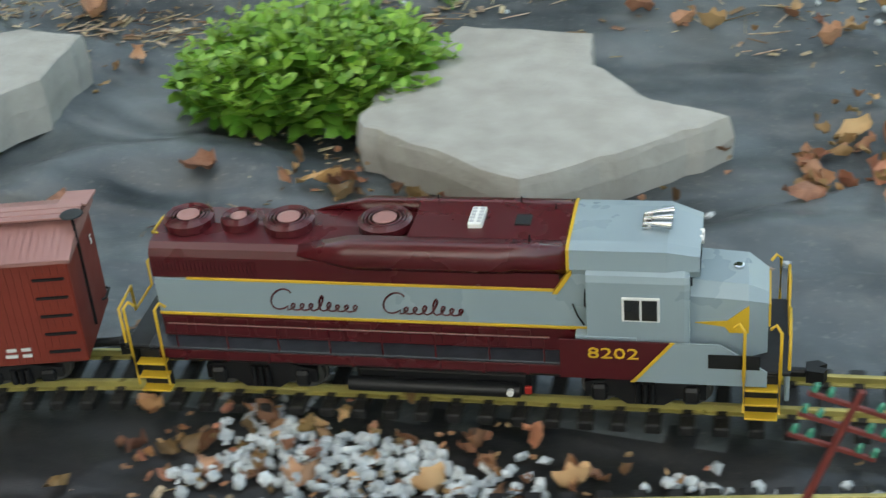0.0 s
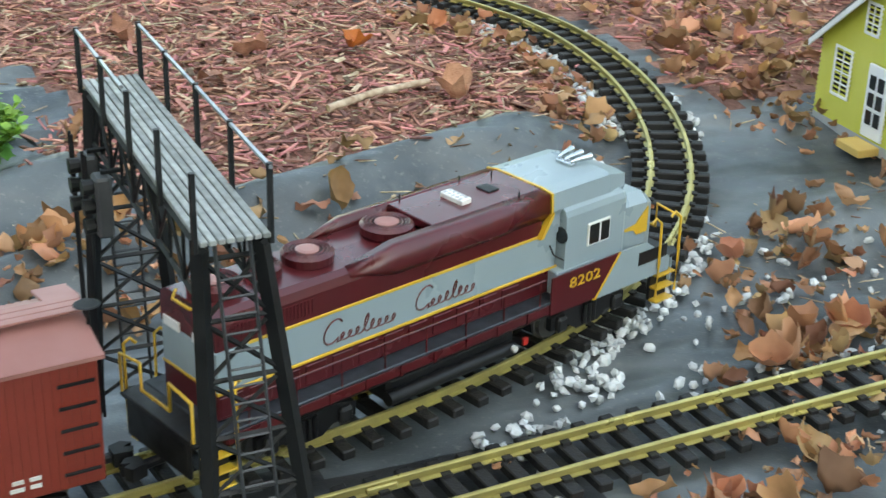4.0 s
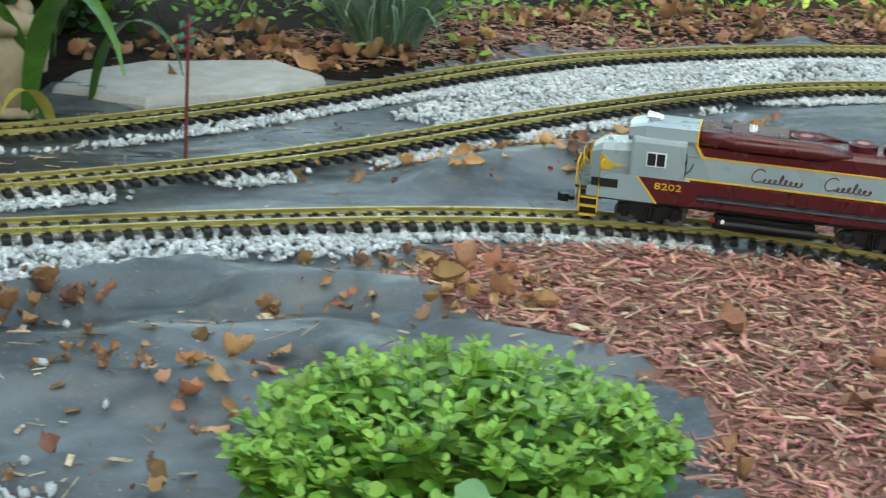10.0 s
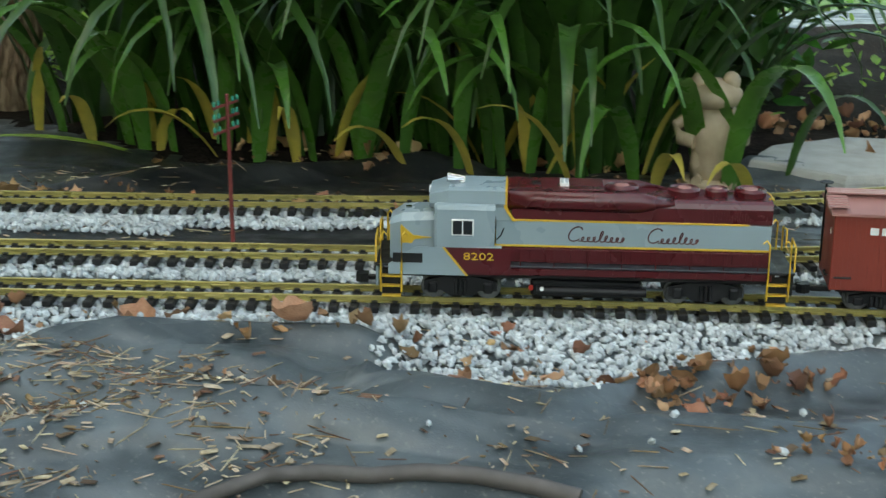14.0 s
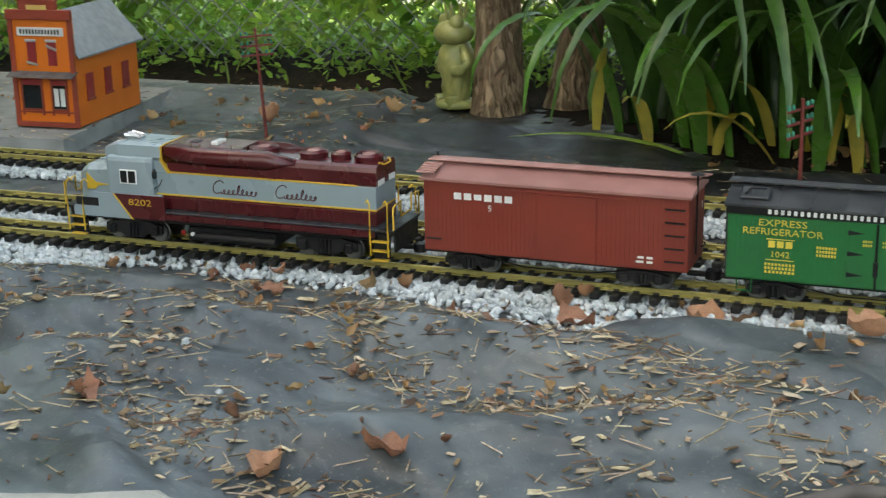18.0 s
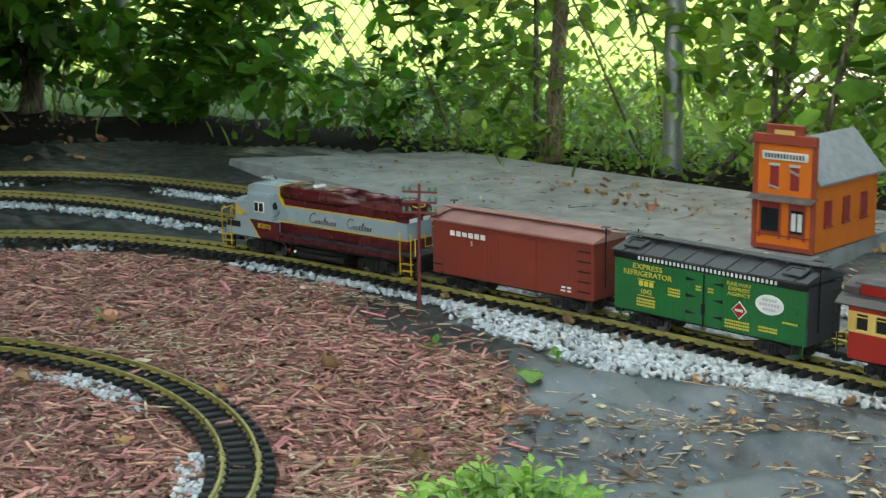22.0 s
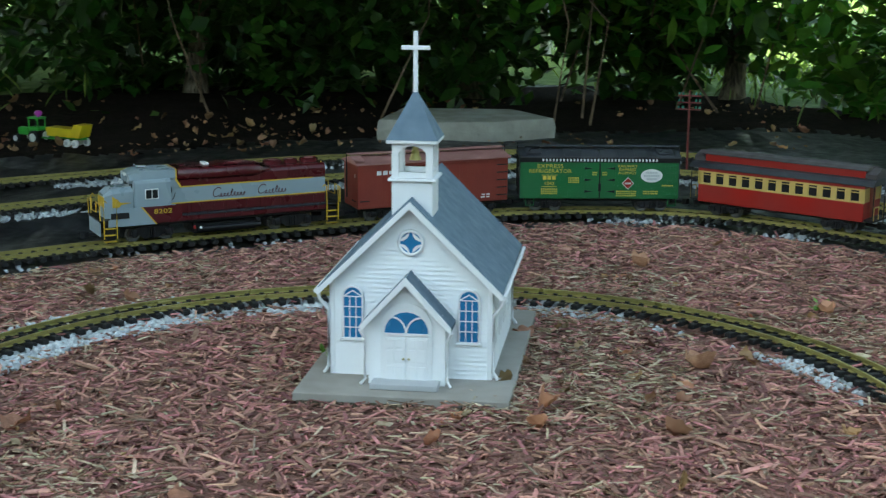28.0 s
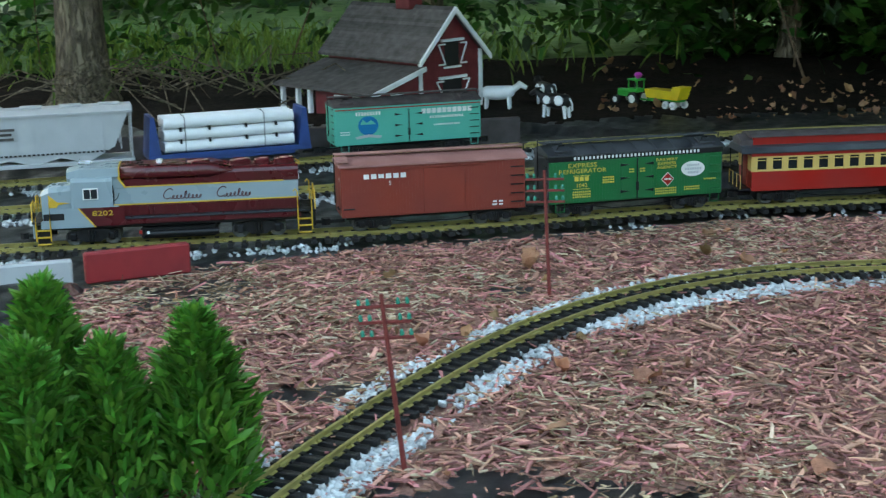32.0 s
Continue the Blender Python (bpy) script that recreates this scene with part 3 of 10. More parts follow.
LINE_B = Line([(3.2, 2.75), (2.6, 2.98), (2.05, 3.115), (1.63, 3.14), (1.3, 3.09), (0.95, 2.91), (0.68, 2.75), (0.3, 2.48), (0.0, 2.34), (-0.38, 2.215), (-0.7, 2.145), (-1.33, 2.0), (-1.9, 1.845),
               (-2.4, 1.72), (-2.88, 1.57), (-3.4, 1.42), (-3.91, 1.22), (-4.25, 0.93), (-4.35, 0.65), (-4.28, 0.3), (-4.12, -0.1), (-3.9, -0.52), (-3.68, -0.9), (-3.45, -1.2), (-3.15, -1.68), (-2.85, -2.2), (-2.5, -2.9)], smooth=4)
LINE_C = Line([(3.3, 3.0), (2.63, 3.36), (2.26, 3.5), (1.85, 3.55), (1.43, 3.5), (0.86, 3.3), (0.55, 3.07), (0.33, 2.9), (0.09, 2.73), (-0.18, 2.58), (-0.45, 2.505), (-0.8, 2.40), (-1.5, 2.235), (-2.1, 2.09),
               (-2.7, 1.94), (-3.2, 1.8), (-3.75, 1.62), (-4.28, 1.37), (-4.53, 1.05), (-4.60, 0.7), (-4.56, 0.25), (-4.45, -0.2), (-4.2, -0.7), (-3.95, -1.15), (-3.65, -1.6), (-3.3, -2.05), (-2.95, -2.75)], smooth=4)
LINE_D = Line([(-0.651, 0.298), (-0.492, 0.35), (-0.281, 0.416), (-0.127, 0.461), (-0.006, 0.498), (0.193, 0.549), (0.34, 0.583), (0.51, 0.615), (0.766, 0.647), (0.992, 0.672), (1.24, 0.699), (1.694, 0.731), (2.342, 0.753)], smooth=4)
LINE_E = Line([(-0.9, -0.86), (-1.3, -0.83), (-1.66, -0.80), (-2.0, -0.755), (-2.3, -0.69), (-2.57, -0.575), (-2.76, -0.41), (-2.87, -0.2), (-2.91, 0.03), (-2.90, 0.25), (-2.84, 0.42),
               (-2.73, 0.595), (-2.51, 0.765), (-2.2, 0.848), (-1.88, 0.80), (-1.67, 0.66), (-1.57, 0.46)], smooth=4)
LINES = [LINE_A, LINE_B, LINE_C, LINE_D, LINE_E]
TRACK_PTS = np.concatenate([ln.p[::3] for ln in LINES])


def inside(poly, x, y):
    """Which of the plan points lie in a polygon."""
    x, y = np.asarray(x, float), np.asarray(y, float)
    hit = np.zeros(x.shape, bool)
    n = len(poly)
    for i in range(n):
        (x0, y0), (x1, y1) = poly[i], poly[(i + 1) % n]
        cross = ((y0 > y) != (y1 > y)) & (x < (x1 - x0) * (y - y0) / (y1 - y0 + 1e-12) + x0)
        hit ^= cross
    return hit


def track_gap(x, y):
    """Distance to the nearest track, for arrays of plan points."""
    x, y = np.ravel(x), np.ravel(y)
    out = np.full(x.shape, 9.0)
    for i in range(0, len(x), 4000):
        d = np.hypot(x[i:i + 4000, None] - TRACK_PTS[None, :, 0], y[i:i + 4000, None] - TRACK_PTS[None, :, 1])
        out[i:i + 4000] = d.min(1)
    return out


MULCH_RIGHT = [(0.605, 1.366), (0.763, 1.256), (0.968, 1.29), (1.118, 1.341), (1.282, 1.341), (1.303, 1.555), (1.27, 1.72), (1.18, 1.88), (1.02, 2), (0.82, 2.06), (0.6, 2.08), (0.4, 2.02), (0.36, 1.9), (0.5, 1.78), (0.62, 1.66), (0.662, 1.511)]
MULCH_FAR = [(1.446, 1.341), (1.931, 1.383), (2.402, 1.602), (2.6, 2.2), (2.2, 2.6), (1.6, 2.5), (1.2, 2.3), (0.9, 2.3), (0.75, 2.24), (1.1, 2.12), (1.32, 1.9), (1.42, 1.65)]
MULCH_LEFT = [(-1.95, 1.22), (-2.25, 1.36), (-2.55, 1.36), (-2.8, 1.30), (-3.1, 1.20), (-3.35, 1.02), (-3.52, 0.8), (-3.57, 0.55), (-3.5, 0.25), (-3.4, -0.05), (-3.27, -0.4), (-3.12, -0.62), (-2.95, -0.9), (-2.8, -1.2), (-2.66, -1.38), (-2.5, -1.5), (-2.25, -1.45), (-2.0, -1.2), (-1.7, -0.95),
              (-1.4, -0.6), (-1.35, 0.0), (-1.5, 0.5), (-1.62, 0.9)]
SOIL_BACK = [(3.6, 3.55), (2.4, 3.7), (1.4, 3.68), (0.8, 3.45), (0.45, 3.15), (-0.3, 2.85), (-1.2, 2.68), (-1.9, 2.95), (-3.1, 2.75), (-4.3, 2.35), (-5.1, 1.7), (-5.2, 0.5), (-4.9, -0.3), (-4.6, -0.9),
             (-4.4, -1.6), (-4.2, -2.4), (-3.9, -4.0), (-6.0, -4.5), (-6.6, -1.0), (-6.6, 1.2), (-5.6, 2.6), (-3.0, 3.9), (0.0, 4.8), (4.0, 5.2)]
LAWN_FAR = [(-5.6, 2.2), (-3.2, 3.3), (-1.5, 4.0), (0, 5.2), (4.5, 5.6), (30, 20), (30, 60), (-60, 60), (-60, -40), (-10, -40), (-5.4, -4.6), (-5.9, -2.2), (-6.6, -1.0), (-6.7, 1.0)]


DRIVE = [(-3.96, 3.97), (-3.4, 4.2), (-2.7, 4.4), (-1.5, 4.9), (3.0, 7.0), (2.0, 9.5), (-4.5, 6.6), (-6.5, 5.2)]
BARE = [[(-2.03, -0.98), (-2.01, -0.89), (-2.08, -0.79), (-2.14, -0.83), (-2.09, -0.93)], [(-1.76, -0.70), (-1.87, -0.52), (-1.82, -0.26), (-1.74, -0.28), (-1.68, -0.66)], [(-2.54, -1.42), (-2.62, -1.31), (-2.62, -1.18), (-2.46, -1.19), (-2.36, -1.35)],
        [(-2.65, -0.81), (-2.68, -0.72), (-2.61, -0.7), (-2.6, -0.79)], [(-2.75, 1.34), (-2.45, 1.40), (-2.15, 1.42), (-2.13, 1.33), (-2.45, 1.25), (-2.7, 1.28)]]
# darker fabric zones: shade under lilies and hedge is put into the colour
DARK_SHADED_FABRIC = [[(-0.75, 0.2), (0.2, 0.46), (0.9, 0.62), (1.06, 0.72), (0.7, 0.74), (0.3, 0.68), (-0.1, 0.6), (-0.85, 0.5)], [(-2.1, 2.16), (-1.5, 2.3), (-0.8, 2.46), (-0.45, 2.56), (-0.18, 2.64), (-0.05, 2.75), (-0.3, 2.9), (-1.2, 2.8), (-1.9, 3.0), (-2.3, 2.75)], [(-1.3, 2.06), (-0.7, 2.2), (-0.38, 2.27), (0.05, 2.42), (0.05, 2.55), (-0.45, 2.44), (-0.8, 2.34), (-1.3, 2.2)],
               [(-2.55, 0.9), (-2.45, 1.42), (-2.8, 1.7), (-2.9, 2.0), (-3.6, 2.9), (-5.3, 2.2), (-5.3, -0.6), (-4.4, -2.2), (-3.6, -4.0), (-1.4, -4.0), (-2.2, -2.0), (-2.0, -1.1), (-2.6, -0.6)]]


def blur_noise(rs, shape, k, seed=0):
    g = rs.normal(0, 1, shape)
    for _ in range(3):
        for ax in (0, 1):
            c = np.cumsum(np.concatenate([np.take(g, range(-k, 0), ax), g], ax), ax)
            n = g.shape[ax]
            g = (np.take(c, range(k, n + k), ax) - np.take(c, range(0, n), ax)) / k
    return g / g.std()


GX0, GY0, GSTEP = -7.0, -4.5, 0.025
GNX, GNY = 461, 413
_rs = np.random.RandomState(3)
_ax, _ay = GX0 + GSTEP * np.arange(GNX), GY0 + GSTEP * np.arange(GNY)
_X, _Y = np.meshgrid(_ax, _ay, indexing="ij")
_gap = track_gap(_X, _Y).reshape(_X.shape)
_free = np.clip((_gap - 0.06) / 0.12, 0, 1)
_n1, _n2, _n3 = (blur_noise(_rs, _X.shape, k) for k in (26, 12, 5))
_ridge = np.exp(-(_n1 / 0.15) ** 2)
_HZ = -0.006 + _free * (0.03 * _ridge + 0.006 * _n2 + 0.0018 * _n3)
_frs = np.random.RandomState(31)
for _k in range(34):
    _fx, _fy = (_frs.uniform(-2.0, 1.3), _frs.uniform(0.72, 1.75)) if _k < 24 else (_frs.uniform(-2.4, 1.4), _frs.uniform(2.2, 2.75))
    _fa, _fl, _fw, _fh = _frs.normal(0.12, 0.3), _frs.uniform(0.25, 0.6), _frs.uniform(0.022, 0.04), _frs.uniform(0.01, 0.024)
    _u, _v = (_X - _fx) * cos(_fa) + (_Y - _fy) * sin(_fa), -(_X - _fx) * sin(_fa) + (_Y - _fy) * cos(_fa) + 0.04 * _n2 * 0.3
    _HZ = _HZ + _free * _fh * np.exp(-(_v / _fw) ** 2) * np.clip(1 - (_u / _fl) ** 2, 0, 1) ** 0.5
# long creases of the fabric: plan line from left to right, height, breadth of the near and far slope
CREASES = [([(-0.251, 1.556), (-0.141, 1.565), (-0.03, 1.592), (0.06, 1.565), (0.15, 1.602)], 0.022, 0.03, 0.08), ([(-0.25, 1.66), (-0.15, 1.67), (-0.05, 1.65), (0.03, 1.69), (0.12, 1.68)], 0.016, 0.05, 0.08),
           ([(0.12, 1.86), (0.23, 1.88), (0.35, 1.86), (0.47, 1.87)], 0.025, 0.03, 0.07), ([(-0.97, 1.65), (-0.85, 1.71), (-0.74, 1.79), (-0.64, 1.84), (-0.54, 1.83)], 0.034, 0.055, 0.05),
           ([(-0.859, 1.469), (-0.715, 1.503), (-0.582, 1.565), (-0.47, 1.63), (-0.36, 1.68), (-0.25, 1.7)], 0.024, 0.05, 0.06), ([(-0.822, 1.343), (-0.59, 1.427), (-0.455, 1.486), (-0.202, 1.503)], 0.018, 0.03, 0.08),
           ([(-1.56, 1.28), (-1.41, 1.37), (-1.201, 1.392)], 0.02, 0.04, 0.08), ([(-1.27, 1.54), (-1.18, 1.58), (-1.011, 1.582), (-0.81, 1.621), (-0.61, 1.7)], 0.026, 0.05, 0.05),
           ([(-1.176, 1.228), (-1.02, 1.342), (-0.854, 1.418), (-0.563, 1.538)], 0.024, 0.05, 0.08), ([(0.382, 1.222), (0.474, 1.265), (0.616, 1.341), (0.677, 1.349)], 0.02, 0.04, 0.05),
           ([(0.058, 0.956), (0.173, 1.004), (0.382, 1.042), (0.519, 1.079), (0.654, 1.116), (0.798, 1.169), (0.963, 1.213), (1.075, 1.247), (1.216, 1.29)], 0.034, 0.045, 0.06),
           ([(0.938, 0.871), (1.034, 0.903), (1.183, 0.954), (1.289, 0.984), (1.576, 1.013)], 0.024, 0.03, 0.07), ([(0.39, 1.9), (0.5, 1.94), (0.62, 1.99)], 0.026, 0.03, 0.05),
           ([(0.43, 2.4), (0.72, 2.5), (1.07, 2.6), (1.44, 2.66)], 0.03, 0.07, 0.1), ([(0.9, 2.3), (1.3, 2.42), (1.6, 2.4)], 0.025, 0.05, 0.08), ([(-0.968, 0.84), (-0.801, 0.922), (-0.651, 0.891)], 0.02, 0.04, 0.06),
           ([(-0.196, 0.844), (-0.048, 0.906), (0.089, 0.926)], 0.022, 0.04, 0.05), ([(-2.74, 2.62), (-2.4, 2.74), (-2.2, 2.76), (-1.95, 2.7)], 0.026, 0.12, 0.06), ([(-2.16, 2.5), (-1.83, 2.6), (-1.63, 2.68)], 0.018, 0.09, 0.05),
           ([(-2.33, 1.345), (-2.03, 1.35), (-1.86, 1.46), (-1.74, 1.58), (-1.5, 1.61), (-1.3, 1.65), (-1.12, 1.615), (-1.02, 1.60), (-0.8, 1.68), (-0.6, 1.76)], 0.021, 0.05, 0.03),
           ([(-0.56, 1.74), (-0.505, 1.69), (-0.4, 1.665), (-0.29, 1.65), (-0.2, 1.78), (-0.08, 1.87), (0.14, 1.97)], 0.026, 0.05, 0.03)]
for _pts, _fh, _near, _far in CREASES:
    _px, _py = np.array(_pts).T
    _v = _Y - np.interp(_X, _px, _py) + 0.008 * _n2
    _end = np.clip((_X - _px[0]) / 0.08 + 0.5, 0, 1) * np.clip((_px[-1] - _X) / 0.08 + 0.5, 0, 1)
    _HZ = np.maximum(_HZ, -0.006 + 1.45 * _free * _fh * _end * np.where(_v < 0, np.exp(-(_v / _near) ** 2), np.exp(-(_v / _far) ** 2)) + 0.5 * (_HZ + 0.006))
_mul = inside(MULCH_RIGHT, _X, _Y) | inside(MULCH_LEFT, _X, _Y) | inside(MULCH_FAR, _X, _Y)
_HZ = np.where(_mul, -0.004 + 0.6 * _free * 0.004 * _n2, _HZ)
_back = inside(SOIL_BACK, _X, _Y)
_HZ = np.where(_back, 0.006 * _n2 + 0.004 * _n3, _HZ) + sink(_X, _Y)


def ground_z(x, y):
    """Height of the ground at plan points."""
    x, y = np.asarray(x, float), np.asarray(y, float)
    i = np.clip((x - GX0) / GSTEP, 0, GNX - 2)
    j = np.clip((y - GY0) / GSTEP, 0, GNY - 2)
    i0, j0 = i.astype(int), j.astype(int)
    u, v = i - i0, j - j0
    return (_HZ[i0, j0] * (1 - u) * (1 - v) + _HZ[i0 + 1, j0] * u * (1 - v) + _HZ[i0, j0 + 1] * (1 - u) * v + _HZ[i0 + 1, j0 + 1] * u * v)


def build_ground():
    idx = np.arange(GNX * GNY).reshape(GNX, GNY)
    quads = np.stack([idx[:-1, :-1], idx[1:, :-1], idx[1:, 1:], idx[:-1, 1:]], -1).reshape(-1, 4)
    verts = np.stack([_X, _Y, _HZ], -1).reshape(-1, 3)
    rim = np.concatenate([idx[:, 0], idx[-1, 1:], idx[-2::-1, -1], idx[0, -2:0:-1]])
    extra, nq, prev = [], [], rim
    base = len(verts)
    for far in (1.6, 4.0, 12.0, 60.0):
        c = verts[rim][:, :2] - np.array([-1.2, 0.6])
        ring = np.c_[c * far + np.array([-1.2, 0.6]), np.full(len(rim), -0.006)]
        now = base + np.arange(len(rim))
        base += len(rim)
        extra.append(ring)
        nq.append(np.stack([prev, now, np.roll(now, -1), np.roll(prev, -1)], -1))
        prev = now
    verts = np.concatenate([verts, *extra])
    quads = np.concatenate([quads, *nq])
    me = quick_mesh("ground", verts, quads, M["fabric"], True)
    for key in ("mulch_bed", "soil", "lawn", "fabricdarkshade", "drive"):
        me.materials.append(M[key])
    c = verts[quads].mean(1) + np.random.RandomState(2).normal(0, 0.012, (len(quads), 1))
    k = np.zeros(len(quads), np.int32)
    for poly in DARK_SHADED_FABRIC:
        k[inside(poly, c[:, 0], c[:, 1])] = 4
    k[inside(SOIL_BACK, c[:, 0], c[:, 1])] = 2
    far = inside(LAWN_FAR, c[:, 0], c[:, 1]) | (np.hypot(c[:, 0], c[:, 1]) > 8)
    k[far] = 3
    for poly in (MULCH_LEFT, MULCH_RIGHT, MULCH_FAR):
        k[inside(poly, c[:, 0], c[:, 1])] = 1
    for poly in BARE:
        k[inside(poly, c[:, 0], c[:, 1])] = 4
    k[inside(DRIVE, c[:, 0], c[:, 1])] = 5
    me.polygons.foreach_set("material_index", k)
    tagged(new("ground", me), "grey landscape fabric with red mulch beds, soil and lawn", "ground", kind="structure")


build_ground()

TIE = Build().box((0, 0, -0.0045), (0.0125, 0.088, 0.009), 0.0012)
for _s in (-1, 1):
    TIE.box((0, _s * 0.0275, 0.0012), (0.008, 0.006, 0.0032), 0)
    TIE.box((0, _s * 0.0175, 0.0012), (0.008, 0.006, 0.0032), 0)
TIE_ME = TIE.mesh("tie", M["tie"])


def rail_mesh(line, off, mat):
    prof = [(-0.0042, 0.0), (0.0042, 0.0), (0.0042, 0.0012), (0.0013, 0.002), (0.0013, 0.0056), (0.0022, 0.0062), (0.0022, 0.0082), (0.0014, 0.0088), (-0.0014, 0.0088), (-0.0022, 0.0082), (-0.0022, 0.0062), (-0.0013, 0.0056), (-0.0013, 0.002), (-0.0042, 0.0012)]
    b = Build()
    s = np.arange(0.02, line.length - 0.02, 0.04)
    sec = []
    for q in s:
        p, w = line.at(q), line.way(q)
        nrm = np.array([-w[1], w[0]])
        sec.append([(*(p + nrm * (off + u)), RAIL_Z - 0.0088 + v + float(sink(*p))) for u, v in prof])
    n = len(prof)
    vs = [p for k in sec for p in k]
    fs = [(i * n + k, i * n + (k + 1) % n, (i + 1) * n + (k + 1) % n, (i + 1) * n + k) for i in range(len(sec) - 1) for k in range(n)]
    b.add(vs, fs, False)
    return b.mesh("rail", mat)


def build_track(line, label, near, mat="brass", joiners=True):
    """Two rails on ties; ties within the stretch `near` of the plan are pieces of their own."""
    tr = thing("railway_track", label, "railway track", group="railway tracks")
    for off in (-0.0225, 0.0225):
        part("rail", rail_mesh(line, off, M[mat]), None, tr)
    rest = Build()
    count = 0
    for q in np.arange(0.03, line.length - 0.02, 0.0268):
        p, w = line.at(q), line.way(q)
        m = pose(*p, RAIL_Z - 0.0088 + float(sink(*p)), 0, 0, math.degrees(atan2(w[1], w[0])))
        if near[0] < q < near[1] and count < 300:
            ob = new("tie", TIE_ME)
            ob.parent, ob.matrix_basis = tr, m
            count += 1
        else:
            rest.add([m @ Vector(v) for v in TIE.v], TIE.f)
    if rest.v:
        tagged(part("far_ties", rest, M["tie"], tr), kind="stuff")
    js = Build()
    for q in np.arange(0.25, line.length - 0.1, 0.6):
        p, w = line.at(q), line.way(q)
        a = math.degrees(atan2(w[1], w[0]))
        nrm = np.array([-w[1], w[0]])
        for off in (-0.0225, 0.0225):
            js.box((*(p + nrm * off), RAIL_Z - 0.0052 + float(sink(*p))), (0.026, 0.0085, 0.005), 0.001, pose(0, 0, 0, 0, 0, a))
    tagged(part("joint_hardware", js, M["brass"], tr), kind="stuff")
    return tr


build_track(LINE_A, "brass-railed garden railway main line on black ties", (1.2, 9.2))
build_track(LINE_B, "brass-railed garden railway passing track on black ties", (2.6, 10.6))
build_track(LINE_C, "brass-railed garden railway outer track on black ties", (2.6, 10.6))
build_track(LINE_D, "brass-railed garden railway siding among dead leaves", (0.3, 8.0))
build_track(LINE_E, "brass-railed inner loop round the model church", (0.0, 8.0))

# ---- lettering ----
def text_mesh(body, size, mat, depth=0.0004):
    cu = bpy.data.curves.new("lettering", "FONT")
    cu.body, cu.size, cu.extrude = body, size, depth
    cu.align_x, cu.align_y, cu.resolution_u = "CENTER", "CENTER", 2
    ob = bpy.data.objects.new("lettering", cu)
    scene.collection.objects.link(ob)
    bpy.context.view_layer.update()
    me = bpy.data.meshes.new_from_object(ob.evaluated_get(bpy.context.evaluated_depsgraph_get()))
    bpy.data.objects.remove(ob)
    bpy.data.curves.remove(cu)
    me.materials.clear()
    me.materials.append(mat)
    return me


def side_pose(x, y, z, side, wide=1.0):
    """Flat writing on a vehicle's flank: side 1 is its left (+y), -1 its right."""
    r = Matrix(((-side, 0, 0), (0, 0, side), (0, 1, 0))).to_4x4()
    return Matrix.Translation((x, side * y, z)) @ r @ Matrix.Diagonal((wide, 1, 1, 1))


def lettering(parent, body, size, x, y, z, side, mat, wide=1.0):
    ob = part("lettering", text_mesh(body, size, mat), None, parent)
    ob.matrix_basis = side_pose(x, y, z, side, wide)
    return ob


def bars(parent, name, rows, y, side, mat):
    """Unreadable or brand writing as plain bars: rows of x, z, length, height."""
    for x, z, w, h in rows:
        part(name, Build().box((x, side * y, z), (w, 0.0008, h), 0), mat, parent)


def dashes(parent, x0, x1, z, h, n, y, side, mat, fill=0.62):
    """A row of letter-sized dashes as one strip of writing."""
    b, step = Build(), (x1 - x0) / n
    for i in range(n):
        b.box((x0 + (i + 0.5) * step, side * y, z), (step * fill, 0.0008, h), 0)
    tagged(part("writing_strip", b, mat, parent), kind="stuff")


def wheelset(parent, x, r=0.0155):
    w = Build()
    turn = pose(0, 0, 0, 90)
    for s in (-1, 1):
        w.lathe([(r * 1.13, -0.001), (r * 1.13, 0.0015), (r, 0.002), (r * 0.96, 0.0065), (r * 0.45, 0.0055), (r * 0.3, 0.0075)], (x, s * 0.0205, r), 16, pose(0, 0, 0, -90 * s))
    w.tube([(x, -0.02, r), (x, 0.02, r)], 0.003, 8)
    part("wheelset", w, M["steel"], parent)


def bogie(parent, x, span=0.05, three=False, side_mat="black", deep=1.0):
    bg = part("bogie", Build().box((x, 0, 0.02), (span * 0.5, 0.05, 0.01), 0.002).tube([(x, 0, 0.014), (x, 0, 0.034)], 0.006, 8), M[side_mat], parent)
    for s in (-1, 1):
        f = Build()
        h = span / 2
        f.prism([(x - h - 0.012, 0.013), (x - h - 0.012, 0.022), (x - h * 0.45, 0.027), (x + h * 0.45, 0.027), (x + h + 0.012, 0.022), (x + h + 0.012, 0.013), (x + h - 0.012, 0.013),
                 (x + h * 0.4, 0.008), (x - h * 0.4, 0.008), (x - h + 0.012, 0.013)], s * 0.0335, s * 0.0395, 1)
        for k in (-h, h):
            f.box((x + k, s * 0.041, 0.0165), (0.013, 0.007, 0.011), 0.002)
        for k in (-0.006, 0, 0.006):
            f.tube([(x + k, s * 0.041, 0.01), (x + k, s * 0.041, 0.024)], 0.0026, 6)
        f.v = [(p[0], p[1], 0.008 + (p[2] - 0.008) * deep) for p in f.v]
        part("side_frame", f, M[side_mat], bg)
    for k in (-span / 2, span / 2):
        wheelset(bg, x + k)


def coupler(parent, x, way):
    b = Build().box((x + way * 0.012, 0, 0.0185), (0.03, 0.007, 0.007), 0.0015)
    b.prism([(x + way * 0.026, -0.007), (x + way * 0.04, -0.009), (x + way * 0.043, -0.002), (x + way * 0.036, 0.0), (x + way * 0.043, 0.004), (x + way * 0.036, 0.009), (x + way * 0.026, 0.006)], 0.013, 0.025, 2)
    part("coupler", b, M["black"], parent)


